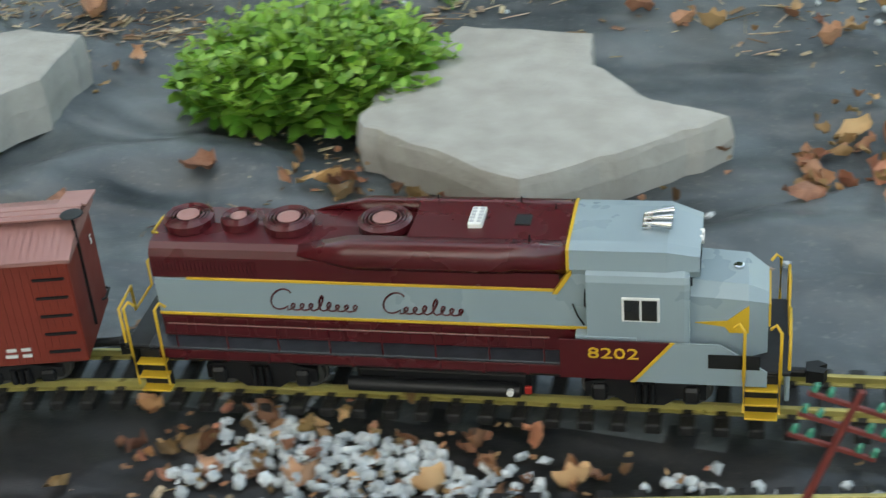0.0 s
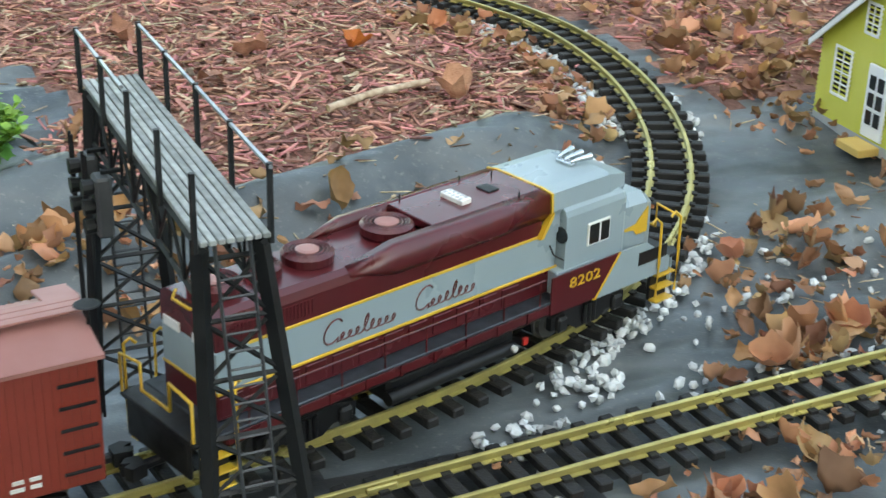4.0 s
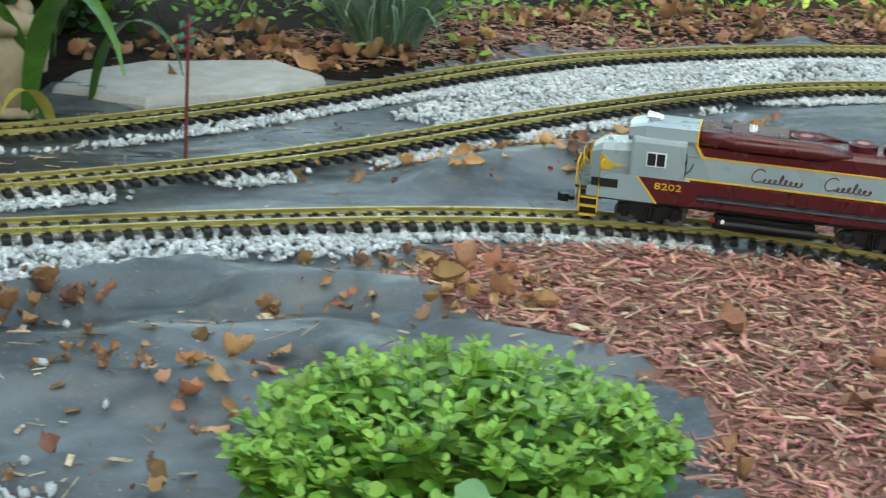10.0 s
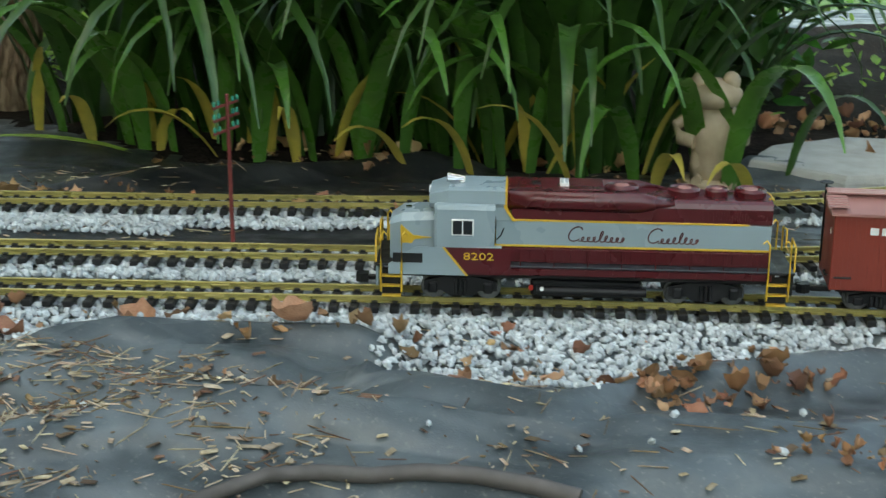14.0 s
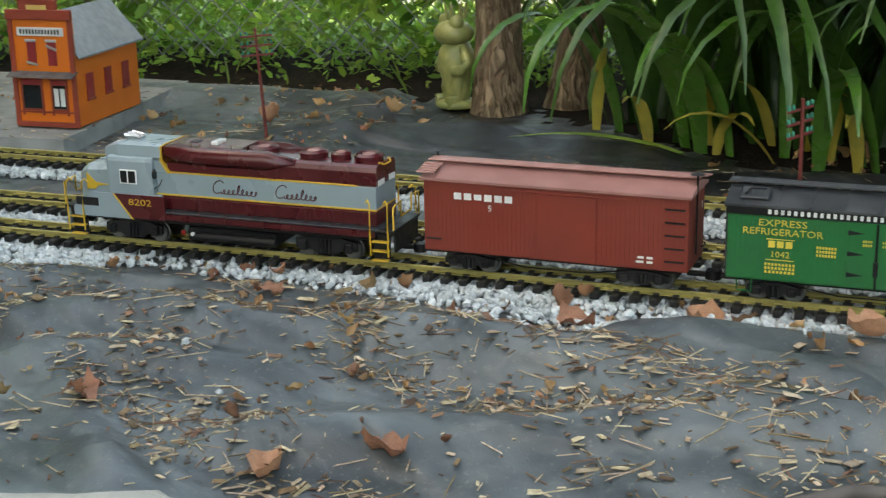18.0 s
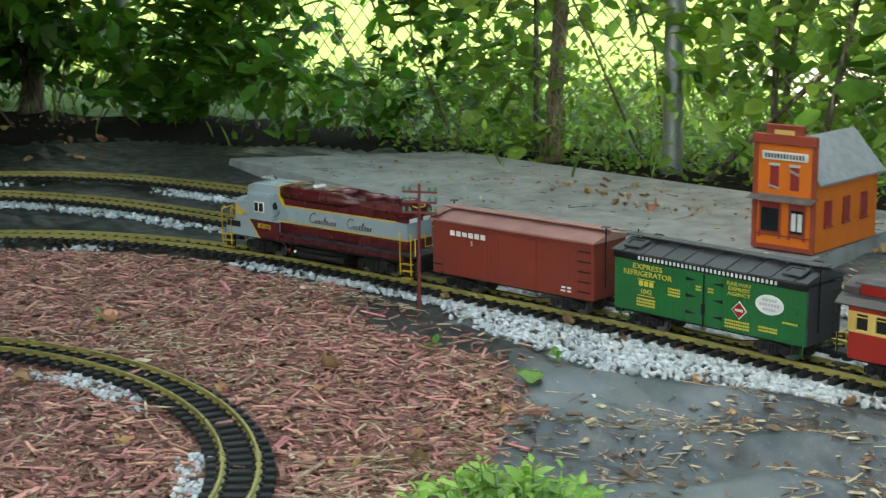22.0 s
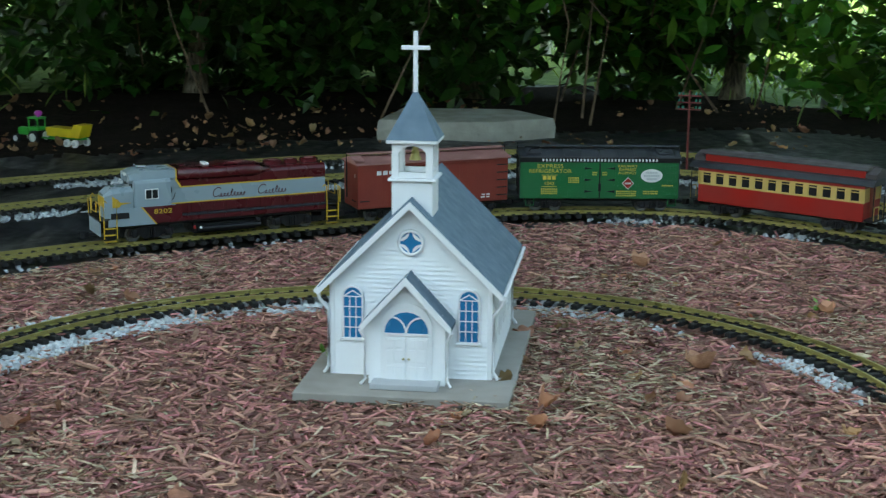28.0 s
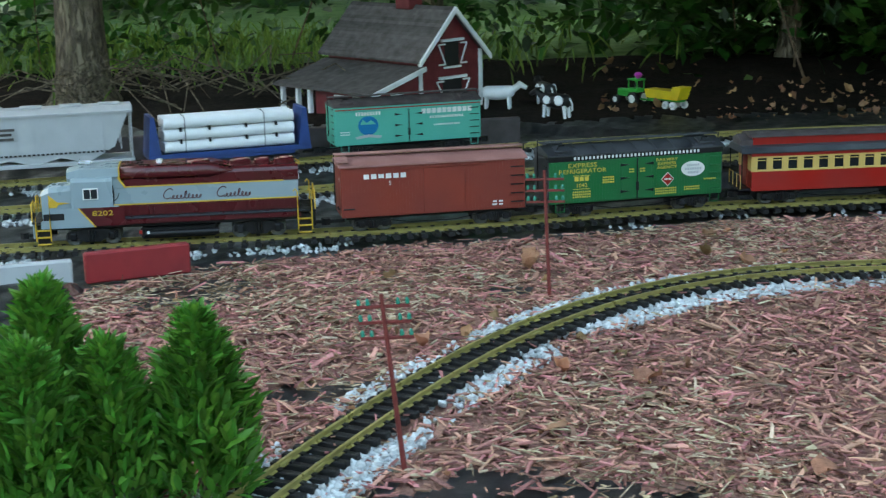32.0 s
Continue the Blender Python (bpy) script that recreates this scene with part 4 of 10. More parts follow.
# ---- locomotive ----
def build_loco():
    lo = thing("diesel_locomotive", "maroon and grey model diesel locomotive with yellow stripes and handrails", "locomotive", group="running train")
    ma, gr, ye, bk = M["maroon"], M["grey"], M["yellow"], M["black"]
    # frame with its walkway
    part("frame", Build().box((-0.02, 0, 0.0415), (0.46, 0.104, 0.011), 0.0015), ma, lo)
    part("underframe", Build().box((-0.005, 0, 0.0375), (0.50, 0.092, 0.016), 0.002), bk, lo, "black underframe")
    part("walkway", Build().box((-0.005, 0, 0.0485), (0.505, 0.107, 0.003), 0.001), M["slateblack"], lo, "slate-dark walkway")
    for s in (-1, 1):
        for k in range(9):
            part("sill_rib", Build().box((-0.225 + 0.037 * k, s * 0.0526, 0.0415), (0.0025, 0.0012, 0.010), 0), ma, lo)
    # long hood in painted bands
    low = Build().box((-0.0645, 0, 0.0615), (0.366, 0.074, 0.023), 0.001)
    for k in range(12):
        for s in (-1, 1):
            low.box((-0.235 + 0.027 * k, s * 0.0372, 0.0615), (0.021, 0.0015, 0.017), 0.0005)
    part("lower_hood", low, ma, lo)
    part("side_band", Build().box((-0.0645, 0, 0.0915), (0.3662, 0.0744, 0.034), 0.0008), gr, lo, "blue-grey painted band")
    for z in (0.0737, 0.1093):
        part("stripe", Build().box((-0.062, 0, z), (0.372 if z < 0.08 else 0.312, 0.0762, 0.0026), 0.0004), ye, lo, "yellow stripe")
    out = [(0.037, 0.110), (0.037, 0.130), (0.0345, 0.1365), (0.029, 0.140), (0.0, 0.1415), (-0.029, 0.140), (-0.0345, 0.1365), (-0.037, 0.130), (-0.037, 0.110)]
    up = Build().prism(out, -0.248, 0.098, 0)
    for k in range(26):
        for s in (-1, 1):
            up.box((-0.244 + 0.0035 * k, s * 0.0372, 0.121), (0.0016, 0.0012, 0.013), 0)
    part("upper_hood", up, ma, lo)
    # bulged intake housing with swept ends
    hump = Build()
    for s in (-1, 1):
        hump.loft([[(-0.118, s * 0.028, 0.1405), (-0.118, s * 0.036, 0.136), (-0.118, s * 0.037, 0.134), (-0.118, s * 0.034, 0.132)],
                   [(-0.072, s * 0.028, 0.1505), (-0.072, s * 0.040, 0.1485), (-0.072, s * 0.0465, 0.132), (-0.072, s * 0.036, 0.1215)],
                   [(0.052, s * 0.028, 0.1508), (0.052, s * 0.040, 0.149), (0.052, s * 0.0468, 0.132), (0.052, s * 0.036, 0.1215)],
                   [(0.062, s * 0.028, 0.1508), (0.062, s * 0.040, 0.149), (0.062, s * 0.042, 0.132), (0.062, s * 0.036, 0.1225)],
                   [(0.104, s * 0.028, 0.1508), (0.104, s * 0.040, 0.149), (0.104, s * 0.041, 0.132), (0.104, s * 0.036, 0.1225)]])
    hump.box((0.0395, 0, 0.147), (0.129, 0.058, 0.008), 0.0008)
    part("intake_housing", hump, ma, lo)
    # fans
    for x, r, z in ((-0.222, 0.0215, 0.141), (-0.177, 0.0155, 0.141), (-0.133, 0.0215, 0.141), (-0.050, 0.0225, 0.1425)):
        f = part("roof_fan", Build().lathe([(r, 0), (r * 1.02, 0.007), (r * 0.9, 0.009), (r * 0.86, 0.0085), (r * 0.84, 0.006)], (x, 0, z), 24), ma, lo, "maroon cooling fan")
        g = Build()
        for q in (0.55, 0.7, 0.82):
            g.lathe([(r * q, 0.0085), (r * q + 0.001, 0.0094), (r * q + 0.002, 0.0085)], (x, 0, z), 20)
        part("fan_ring", g, ma, f)
        part("fan_hub", Build().lathe([(r * 0.46, 0.006), (r * 0.46, 0.009), (r * 0.3, 0.0098)], (x, 0, z), 16), M["boxroof"], f)
    part("roof_vent", Build().box((0.028, 0, 0.1525), (0.012, 0.028, 0.006), 0.0008), M["letter"], lo, "white slotted roof vent")
    vs = Build()
    for k in range(5):
        for q in (-0.003, 0.003):
            vs.box((0.028 + q, -0.01 + 0.005 * k, 0.1557), (0.0035, 0.0028, 0.0008), 0)
    part("vent_grille", vs, M["hopper"], lo)
    part("roof_hatch", Build().box((0.066, 0, 0.1515), (0.013, 0.016, 0.002), 0.0004), bk, lo, "dark roof hatch")
    for x, y in ((-0.01, 0.03), (0.06, 0.03), (0.075, -0.03), (0.09, 0.02)):
        part("lifting_eye", Build().tube([(x, y, 0.148), (x, y, 0.156)], 0.0008, 5), bk, lo)
    # grey sweep behind the cab
    for s in (-1, 1):
        b = Build().prism([(0.096, 0.1085), (0.126, 0.1085), (0.126, 0.149), (0.122, 0.149), (0.118, 0.143)], s * 0.036, s * 0.0384, 1)
        part("swept_panel", b, gr, lo)
        part("swept_stripe", Build().prism([(0.0925, 0.1085), (0.0965, 0.1085), (0.1085, 0.127), (0.1085, 0.131), (0.105, 0.128)], s * 0.036, s * 0.0422, 1), ye, lo, "yellow stripe")
    # roof stripe across the hump where maroon meets grey
    part("roof_stripe", Build().prism([(-0.0375, 0.1225), (-0.0425, 0.132), (-0.0412, 0.1495), (-0.028, 0.1516), (0.028, 0.1516), (0.0412, 0.1495), (0.0425, 0.132), (0.0375, 0.1225)], 0.1045, 0.107, 0), ye, lo, "yellow stripe")
    # cab: flush roof with raked brow, wider rounded sides below
    prof = [(-0.047, 0.049), (-0.047, 0.124), (-0.0452, 0.1295), (-0.0405, 0.132), (0.0405, 0.132), (0.0452, 0.1295), (0.047, 0.124), (0.047, 0.049)]
    cab = Build().loft([[(0.120, y, z) for y, z in prof], [(0.197, y, z) for y, z in prof], [(0.201, y * 0.97, min(z, 0.129)) for y, z in prof]])
    cab.s = [False] * len(cab.s)
    cabo = part("cab", cab, gr, lo, "blue-grey cab with rounded shoulders")
    crown = [(-0.0365, 0.1225), (-0.0415, 0.132), (-0.040, 0.1488), (-0.028, 0.1508), (0.028, 0.1508), (0.040, 0.1488), (0.0415, 0.132), (0.0365, 0.1225)]
    roofb = Build().loft([[(0.107, y, z) for y, z in crown], [(0.183, y, z) for y, z in crown], [(0.2085, y * 0.86, 0.1225 + (z - 0.1225) * 0.74) for y, z in crown], [(0.2065, y * 0.8, 0.1225 + (z - 0.1225) * 0.42) for y, z in crown]])
    roofb.s = [False] * len(roofb.s)
    part("cab_roof", roofb, gr, cabo, "blue-grey roof flush with the hood")
    for s in (-1, 1):
        part("headlamp", Build().tube([(0.207, s * 0.005, 0.1405), (0.2105, s * 0.005, 0.1405)], 0.0036, 10), M["letter"], cabo, "white headlamp")
    part("cab_skirt", Build().box((0.135, 0, 0.0615), (0.05, 0.0952, 0.024), 0.001), gr, cabo)
    for s in (-1, 1):
        part("window_frame", Build().box((0.163, s * 0.0473, 0.100), (0.030, 0.0022, 0.0225), 0.0006), M["letter"], cabo, "pale window frame")
        part("window_pane", Build().box((0.163, s * 0.0481, 0.100), (0.026, 0.0016, 0.0188), 0), M["darkglass"], cabo, "dark glass")
        part("window_post", Build().box((0.163, s * 0.049, 0.100), (0.0016, 0.0014, 0.0188), 0), M["letter"], cabo)
        part("rear_window", Build().lathe([(0.008, -0.0006), (0.008, 0.0006)], (0.1192, s * 0.0415, 0.106), 12, pose(0, 0, 0, 0, 90, 0)), M["darkglass"], cabo)
        part("windscreen", Build().box((0.2015, s * 0.02, 0.119), (0.002, 0.022, 0.012), 0.0004), M["darkglass"], cabo)
        # number panel
        part("number_panel", Build().prism([(0.098, 0.0365), (0.156, 0.0365), (0.186, 0.0735), (0.098, 0.0735)], s * 0.0527, s * 0.0542, 1), ma, lo, "maroon panel with yellow number")
        part("swept_stripe", Build().prism([(0.1545, 0.0345), (0.158, 0.0345), (0.1895, 0.0735), (0.186, 0.0735)], s * 0.0527, s * 0.0545, 1), ye, lo)
        part("grey_apron", Build().prism([(0.158, 0.0345), (0.262, 0.0345), (0.262, 0.049), (0.225, 0.0735), (0.1895, 0.0735)], s * 0.0525, s * 0.0537, 1), gr, lo)
        part("step_recess", Build().box((0.236, s * 0.054, 0.058), (0.04, 0.0012, 0.013), 0), bk, lo)
        lettering(lo, "8202", 0.0145, 0.141, 0.0546, 0.0615, s, ye, 1.45)
    horns = Build()
    for k in range(3):
        horns.tube([(0.163, -0.008 + 0.008 * k, 0.1555), (0.186, -0.012 + 0.012 * k, 0.157)], 0.0012, 8, 0.0036)
    horns.box((0.166, 0, 0.1528), (0.008, 0.02, 0.003), 0.0005)
    part("air_horn", horns, M["chrome"], lo, "chrome horn")
    # short hood
    nose = Build().loft([[(0.196, -0.034, 0.049), (0.196, -0.034, 0.106), (0.196, -0.024, 0.116), (0.196, 0.024, 0.116), (0.196, 0.034, 0.106), (0.196, 0.034, 0.049)],
                         [(0.246, -0.034, 0.049), (0.246, -0.034, 0.103), (0.246, -0.024, 0.112), (0.246, 0.024, 0.112), (0.246, 0.034, 0.103), (0.246, 0.034, 0.049)],
                         [(0.262, -0.026, 0.049), (0.262, -0.026, 0.096), (0.262, -0.018, 0.102), (0.262, 0.018, 0.102), (0.262, 0.026, 0.096), (0.262, 0.026, 0.049)]])
    nose.s = [False] * len(nose.s)
    part("short_hood", nose, gr, lo)
    for s in (-1, 1):
        part("nose_chevron", Build().prism([(0.205, 0.0815), (0.230, 0.084), (0.247, 0.099), (0.247, 0.073), (0.232, 0.073), (0.228, 0.0785)], s * 0.0343, s * 0.0353, 1), ye, lo, "yellow chevron")
    part("nose_front", Build().box((0.2628, 0, 0.084), (0.002, 0.05, 0.022), 0.0005), ye, lo, "yellow nose panel")
    part("headlight", Build().lathe([(0.004, 0), (0.0045, 0.003), (0.003, 0.0035)], (0.238, 0, 0.112), 10), M["chrome"], lo)
    # under the floor
    part("fuel_tank", Build().box((-0.005, 0, 0.0215), (0.15, 0.078, 0.026), 0.004), bk, lo)
    for s in (-1, 1):
        part("air_tank", Build().tube([(-0.085, s * 0.044, 0.02), (0.062, s * 0.044, 0.02)], 0.0065, 10), bk, lo, "black air reservoir")
        part("marker_tag", Build().box((0.07, s * 0.051, 0.026), (0.006, 0.003, 0.007), 0.0005), M["coachred"], lo)
        part("valve", Build().lathe([(0.003, 0), (0.003, 0.004)], (0.055, s * 0.051, 0.024), 8, pose(0, 0, 0, 90)), M["letter"], lo)
    bogie(lo, -0.165, 0.075, deep=1.45)
    bogie(lo, 0.165, 0.075, deep=1.45)
    for w in (-1, 1):
        part("end_platform", Build().box((w * 0.262 - 0.0, 0, 0.047), (0.036, 0.106, 0.004), 0.001), bk, lo)
        part("pilot_plate", Build().box((w * 0.278, 0, 0.030), (0.004, 0.088, 0.032), 0.001), gr if w > 0 else bk, lo)
        coupler(lo, w * 0.268, w)
        for s in (-1, 1):
            x0 = w * 0.258
            sw = part("step_well", Build().box((x0, s * 0.044, 0.028), (0.026, 0.004, 0.038), 0.001), bk, lo)
            for k in range(3):
                part("step", Build().box((x0, s * 0.0505, 0.010 + 0.014 * k), (0.026, 0.010, 0.0018), 0.0004), ye, sw, "yellow-edged step")
            for q in (-0.014, 0.014):
                part("grab_iron", Build().tube([(x0 + q, s * 0.055, 0.010), (x0 + q, s * 0.056, 0.046), (x0 + q, s * 0.055, 0.088), (x0 + q - w * 0.004, s * 0.052, 0.093), (x0 + q - w * 0.008, s * 0.05, 0.088)], 0.0014, 6), ye, lo, "yellow handrail")
        part("end_rail", Build().tube([(w * 0.279, -0.05, 0.05), (w * 0.279, -0.05, 0.084), (w * 0.279, -0.02, 0.088), (w * 0.279, -0.02, 0.064), (w * 0.279, 0.02, 0.064), (w * 0.279, 0.02, 0.088), (w * 0.279, 0.05, 0.084), (w * 0.279, 0.05, 0.05)], 0.0014, 6), ye, lo, "yellow handrail")
    for s in (-1, 1):
        part("side_rail", Build().tube([(-0.235, s * 0.0525, 0.0735), (0.09, s * 0.0525, 0.0735)], 0.0008, 5), ma, lo)
        for k in range(8):
            part("stanchion", Build().tube([(-0.23 + 0.045 * k, s * 0.0525, 0.049), (-0.23 + 0.045 * k, s * 0.0525, 0.0735)], 0.0008, 5), ma, lo)
        # flowing brand script, drawn as plain strokes
        for word, x0, n in ((0, -0.035, 8), (1, -0.135, 7)):
            pts = []
            for k in range(14):
                a = radians(40 + 280 * k / 13)
                pts.append((0.0075 * cos(a), 0.0085 * sin(a) + 0.001))
            tall = (0.0042, 0.0042, 0.0044, 0.0095, 0.0055, 0.0042, 0.0042, 0.0042) if word == 0 else (0.0042, 0.0044, 0.0055, 0.0098, 0.0056, 0.0044, 0.0042)
            for k in range(n * 10):
                q, hh = (k % 10) / 10, tall[k // 10]
                pts.append((0.0062 + 0.0064 * (k / 10) + 0.0026 * sin(2 * pi * q), -0.0078 + 1.35 * hh * 0.5 * (1 - cos(2 * pi * q))))
            b = Build().tube([(u + 0.32 * v, v, 0) for u, v in pts], 0.00075, 4)
            ob = part("script_stroke", b, ma, lo, "maroon brand script")
            start = (0.012, -0.094)[word] if s > 0 else (-0.137, -0.040)[word]
            ob.matrix_basis = side_pose(start, 0.0376, 0.0905, s) @ Matrix.Scale(1.2, 4)
        part("grab_handle", Build().tube([(0.108, s * 0.039, 0.098), (0.112, s * 0.041, 0.088), (0.118, s * 0.048, 0.084)], 0.0008, 5), bk, lo)
    for s in (-1, 1):
        part("rear_number", Build().box((-0.2492, s * 0.02, 0.113), (0.0012, 0.022, 0.008), 0), M["letter"], lo, "white number board")
    part("rear_grab", Build().tube([(-0.245, -0.018, 0.1415), (-0.252, -0.012, 0.138), (-0.252, 0.012, 0.138), (-0.245, 0.018, 0.1415)], 0.0013, 6), ye, lo, "yellow grab rail")
    for ob in lo.children:
        if ob.name.split(".")[0] not in ("bogie", "fuel_tank", "air_tank", "marker_tag", "valve", "coupler", "step_well"):
            ob.matrix_basis = pose(0, 0, 0.0068) @ ob.matrix_basis
    return lo


# ---- freight cars ----
def car_base(lo, length, span):
    part("underframe", Build().box((0, 0, 0.029), (length - 0.02, 0.07, 0.006), 0.001).box((0, 0, 0.024), (length * 0.5, 0.012, 0.008), 0.001), M["black"], lo)
    for s in (-1, 1):
        part("truss_rod", Build().tube([(-length * 0.34, s * 0.03, 0.027), (-length * 0.12, s * 0.03, 0.014), (length * 0.12, s * 0.03, 0.014), (length * 0.34, s * 0.03, 0.027)], 0.001, 5), M["black"], lo)
        bogie(lo, s * (length / 2 - 0.062), span)
        coupler(lo, s * (length / 2 - 0.008), s)


def plank_side(b, length, z0, z1, y, n):
    """Narrow upright boards along both flanks."""
    step = length / n
    for s in (-1, 1):
        for k in range(n):
            b.box((-length / 2 + (k + 0.5) * step, s * y, (z0 + z1) / 2), (step * 0.93, 0.0012, z1 - z0), 0)


def build_boxcar():
    L, W, Z0, Z1 = 0.366, 0.094, 0.032, 0.131
    bx = thing("box_car", "oxide-red wooden model box car with white lettering", "rail car", group="running train")
    body = Build().box((0, 0, (Z0 + Z1) / 2), (L, W, Z1 - Z0), 0.001)
    plank_side(body, L - 0.004, Z0 + 0.002, Z1 - 0.002, W / 2, 58)
    part("body", body, M["boxred"], bx, "", "plank")
    roof = Build().prism([(-0.052, Z1), (-0.052, Z1 + 0.003), (0, Z1 + 0.015), (0.052, Z1 + 0.003), (0.052, Z1)], -L / 2 - 0.004, L / 2 + 0.004, 0)
    for k in range(60):
        x = -L / 2 + (k + 0.5) * L / 60
        for s in (-1, 1):
            roof.add([(x - 0.0022, s * 0.052, Z1 + 0.0036), (x + 0.0022, s * 0.052, Z1 + 0.0036), (x + 0.0022, 0, Z1 + 0.0158), (x - 0.0022, 0, Z1 + 0.0158)], [(0, 1, 2, 3)])
    part("roof", roof, M["boxroof"], bx, "red plank roof, paled as by sky sheen", "roof_rib")
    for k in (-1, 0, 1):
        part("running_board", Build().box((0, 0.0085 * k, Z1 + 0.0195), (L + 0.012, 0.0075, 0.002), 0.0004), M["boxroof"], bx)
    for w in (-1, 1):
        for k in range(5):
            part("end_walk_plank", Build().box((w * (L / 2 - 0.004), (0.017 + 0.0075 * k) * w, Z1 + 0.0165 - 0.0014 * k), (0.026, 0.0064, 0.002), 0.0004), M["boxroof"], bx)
        bw = part("brake_staff", Build().tube([(w * (L / 2 + 0.004), -0.018 * w, 0.05), (w * (L / 2 + 0.004), -0.018 * w, Z1 + 0.026)], 0.0014, 6), M["black"], bx)
        bwv = Build().lathe([(0.0085, -0.0006), (0.0098, 0), (0.0085, 0.0006)], (w * (L / 2 + 0.004), -0.018 * w, Z1 + 0.026), 14)
        part("brake_wheel", bwv, M["black"], bw)
        part("end_grab", Build().tube([(w * (L / 2 + 0.002), 0.02 * w, 0.05), (w * (L / 2 + 0.005), 0.022 * w, 0.05), (w * (L / 2 + 0.005), 0.038 * w, 0.05), (w * (L / 2 + 0.002), 0.04 * w, 0.05)], 0.0012, 5), M["black"], bx)
        part("end_digit", text_mesh("5", 0.012, M["letter"]), None, bx).matrix_basis = Matrix.Translation((w * (L / 2 + 0.0008), 0.03 * w, 0.105)) @ Matrix(((0, 0, w), (w, 0, 0), (0, 1, 0))).to_4x4()
    for s in (-1, 1):
        part("door", Build().box((-0.02 * s, s * (W / 2 + 0.0012), 0.078), (0.082, 0.002, 0.09), 0.0005), M["boxred"], bx, "sliding door")
        part("door_rail", Build().box((-0.02 * s, s * (W / 2 + 0.0025), 0.1255), (0.17, 0.003, 0.003), 0.0005), M["boxred"], bx)
        for k in range(5):
            part("ladder_rung", Build().tube([(-s * (L / 2 - 0.004), s * (W / 2 + 0.0035), 0.046 + 0.0175 * k), (-s * (L / 2 - 0.03), s * (W / 2 + 0.0035), 0.046 + 0.0175 * k)], 0.0014, 5), M["black"], bx)
        part("ladder_rung", Build().tube([(s * (L / 2 - 0.004), s * (W / 2 + 0.0035), 0.05), (s * (L / 2 - 0.026), s * (W / 2 + 0.0035), 0.05)], 0.0014, 5), M["black"], bx)
        lettering(bx, "5", 0.012, 0.087 * s, W / 2 + 0.0012, 0.097, s, M["letter"])
        bars(bx, "brand_mark", [((0.133 - 0.0145 * k) * s, 0.1115, 0.0105, 0.0092 if k != 2 else 0.0075) for k in range(6)], W / 2 + 0.0012, s, M["letter"])
        bars(bx, "data_bar", [(-0.133 * s, 0.0485, 0.008, 0.003), (-0.121 * s, 0.0485, 0.008, 0.003), (-0.133 * s, 0.0425, 0.008, 0.003), (-0.120 * s, 0.0425, 0.010, 0.003)], W / 2 + 0.0012, s, M["letter"])
    car_base(bx, L, 0.046)
    return bx


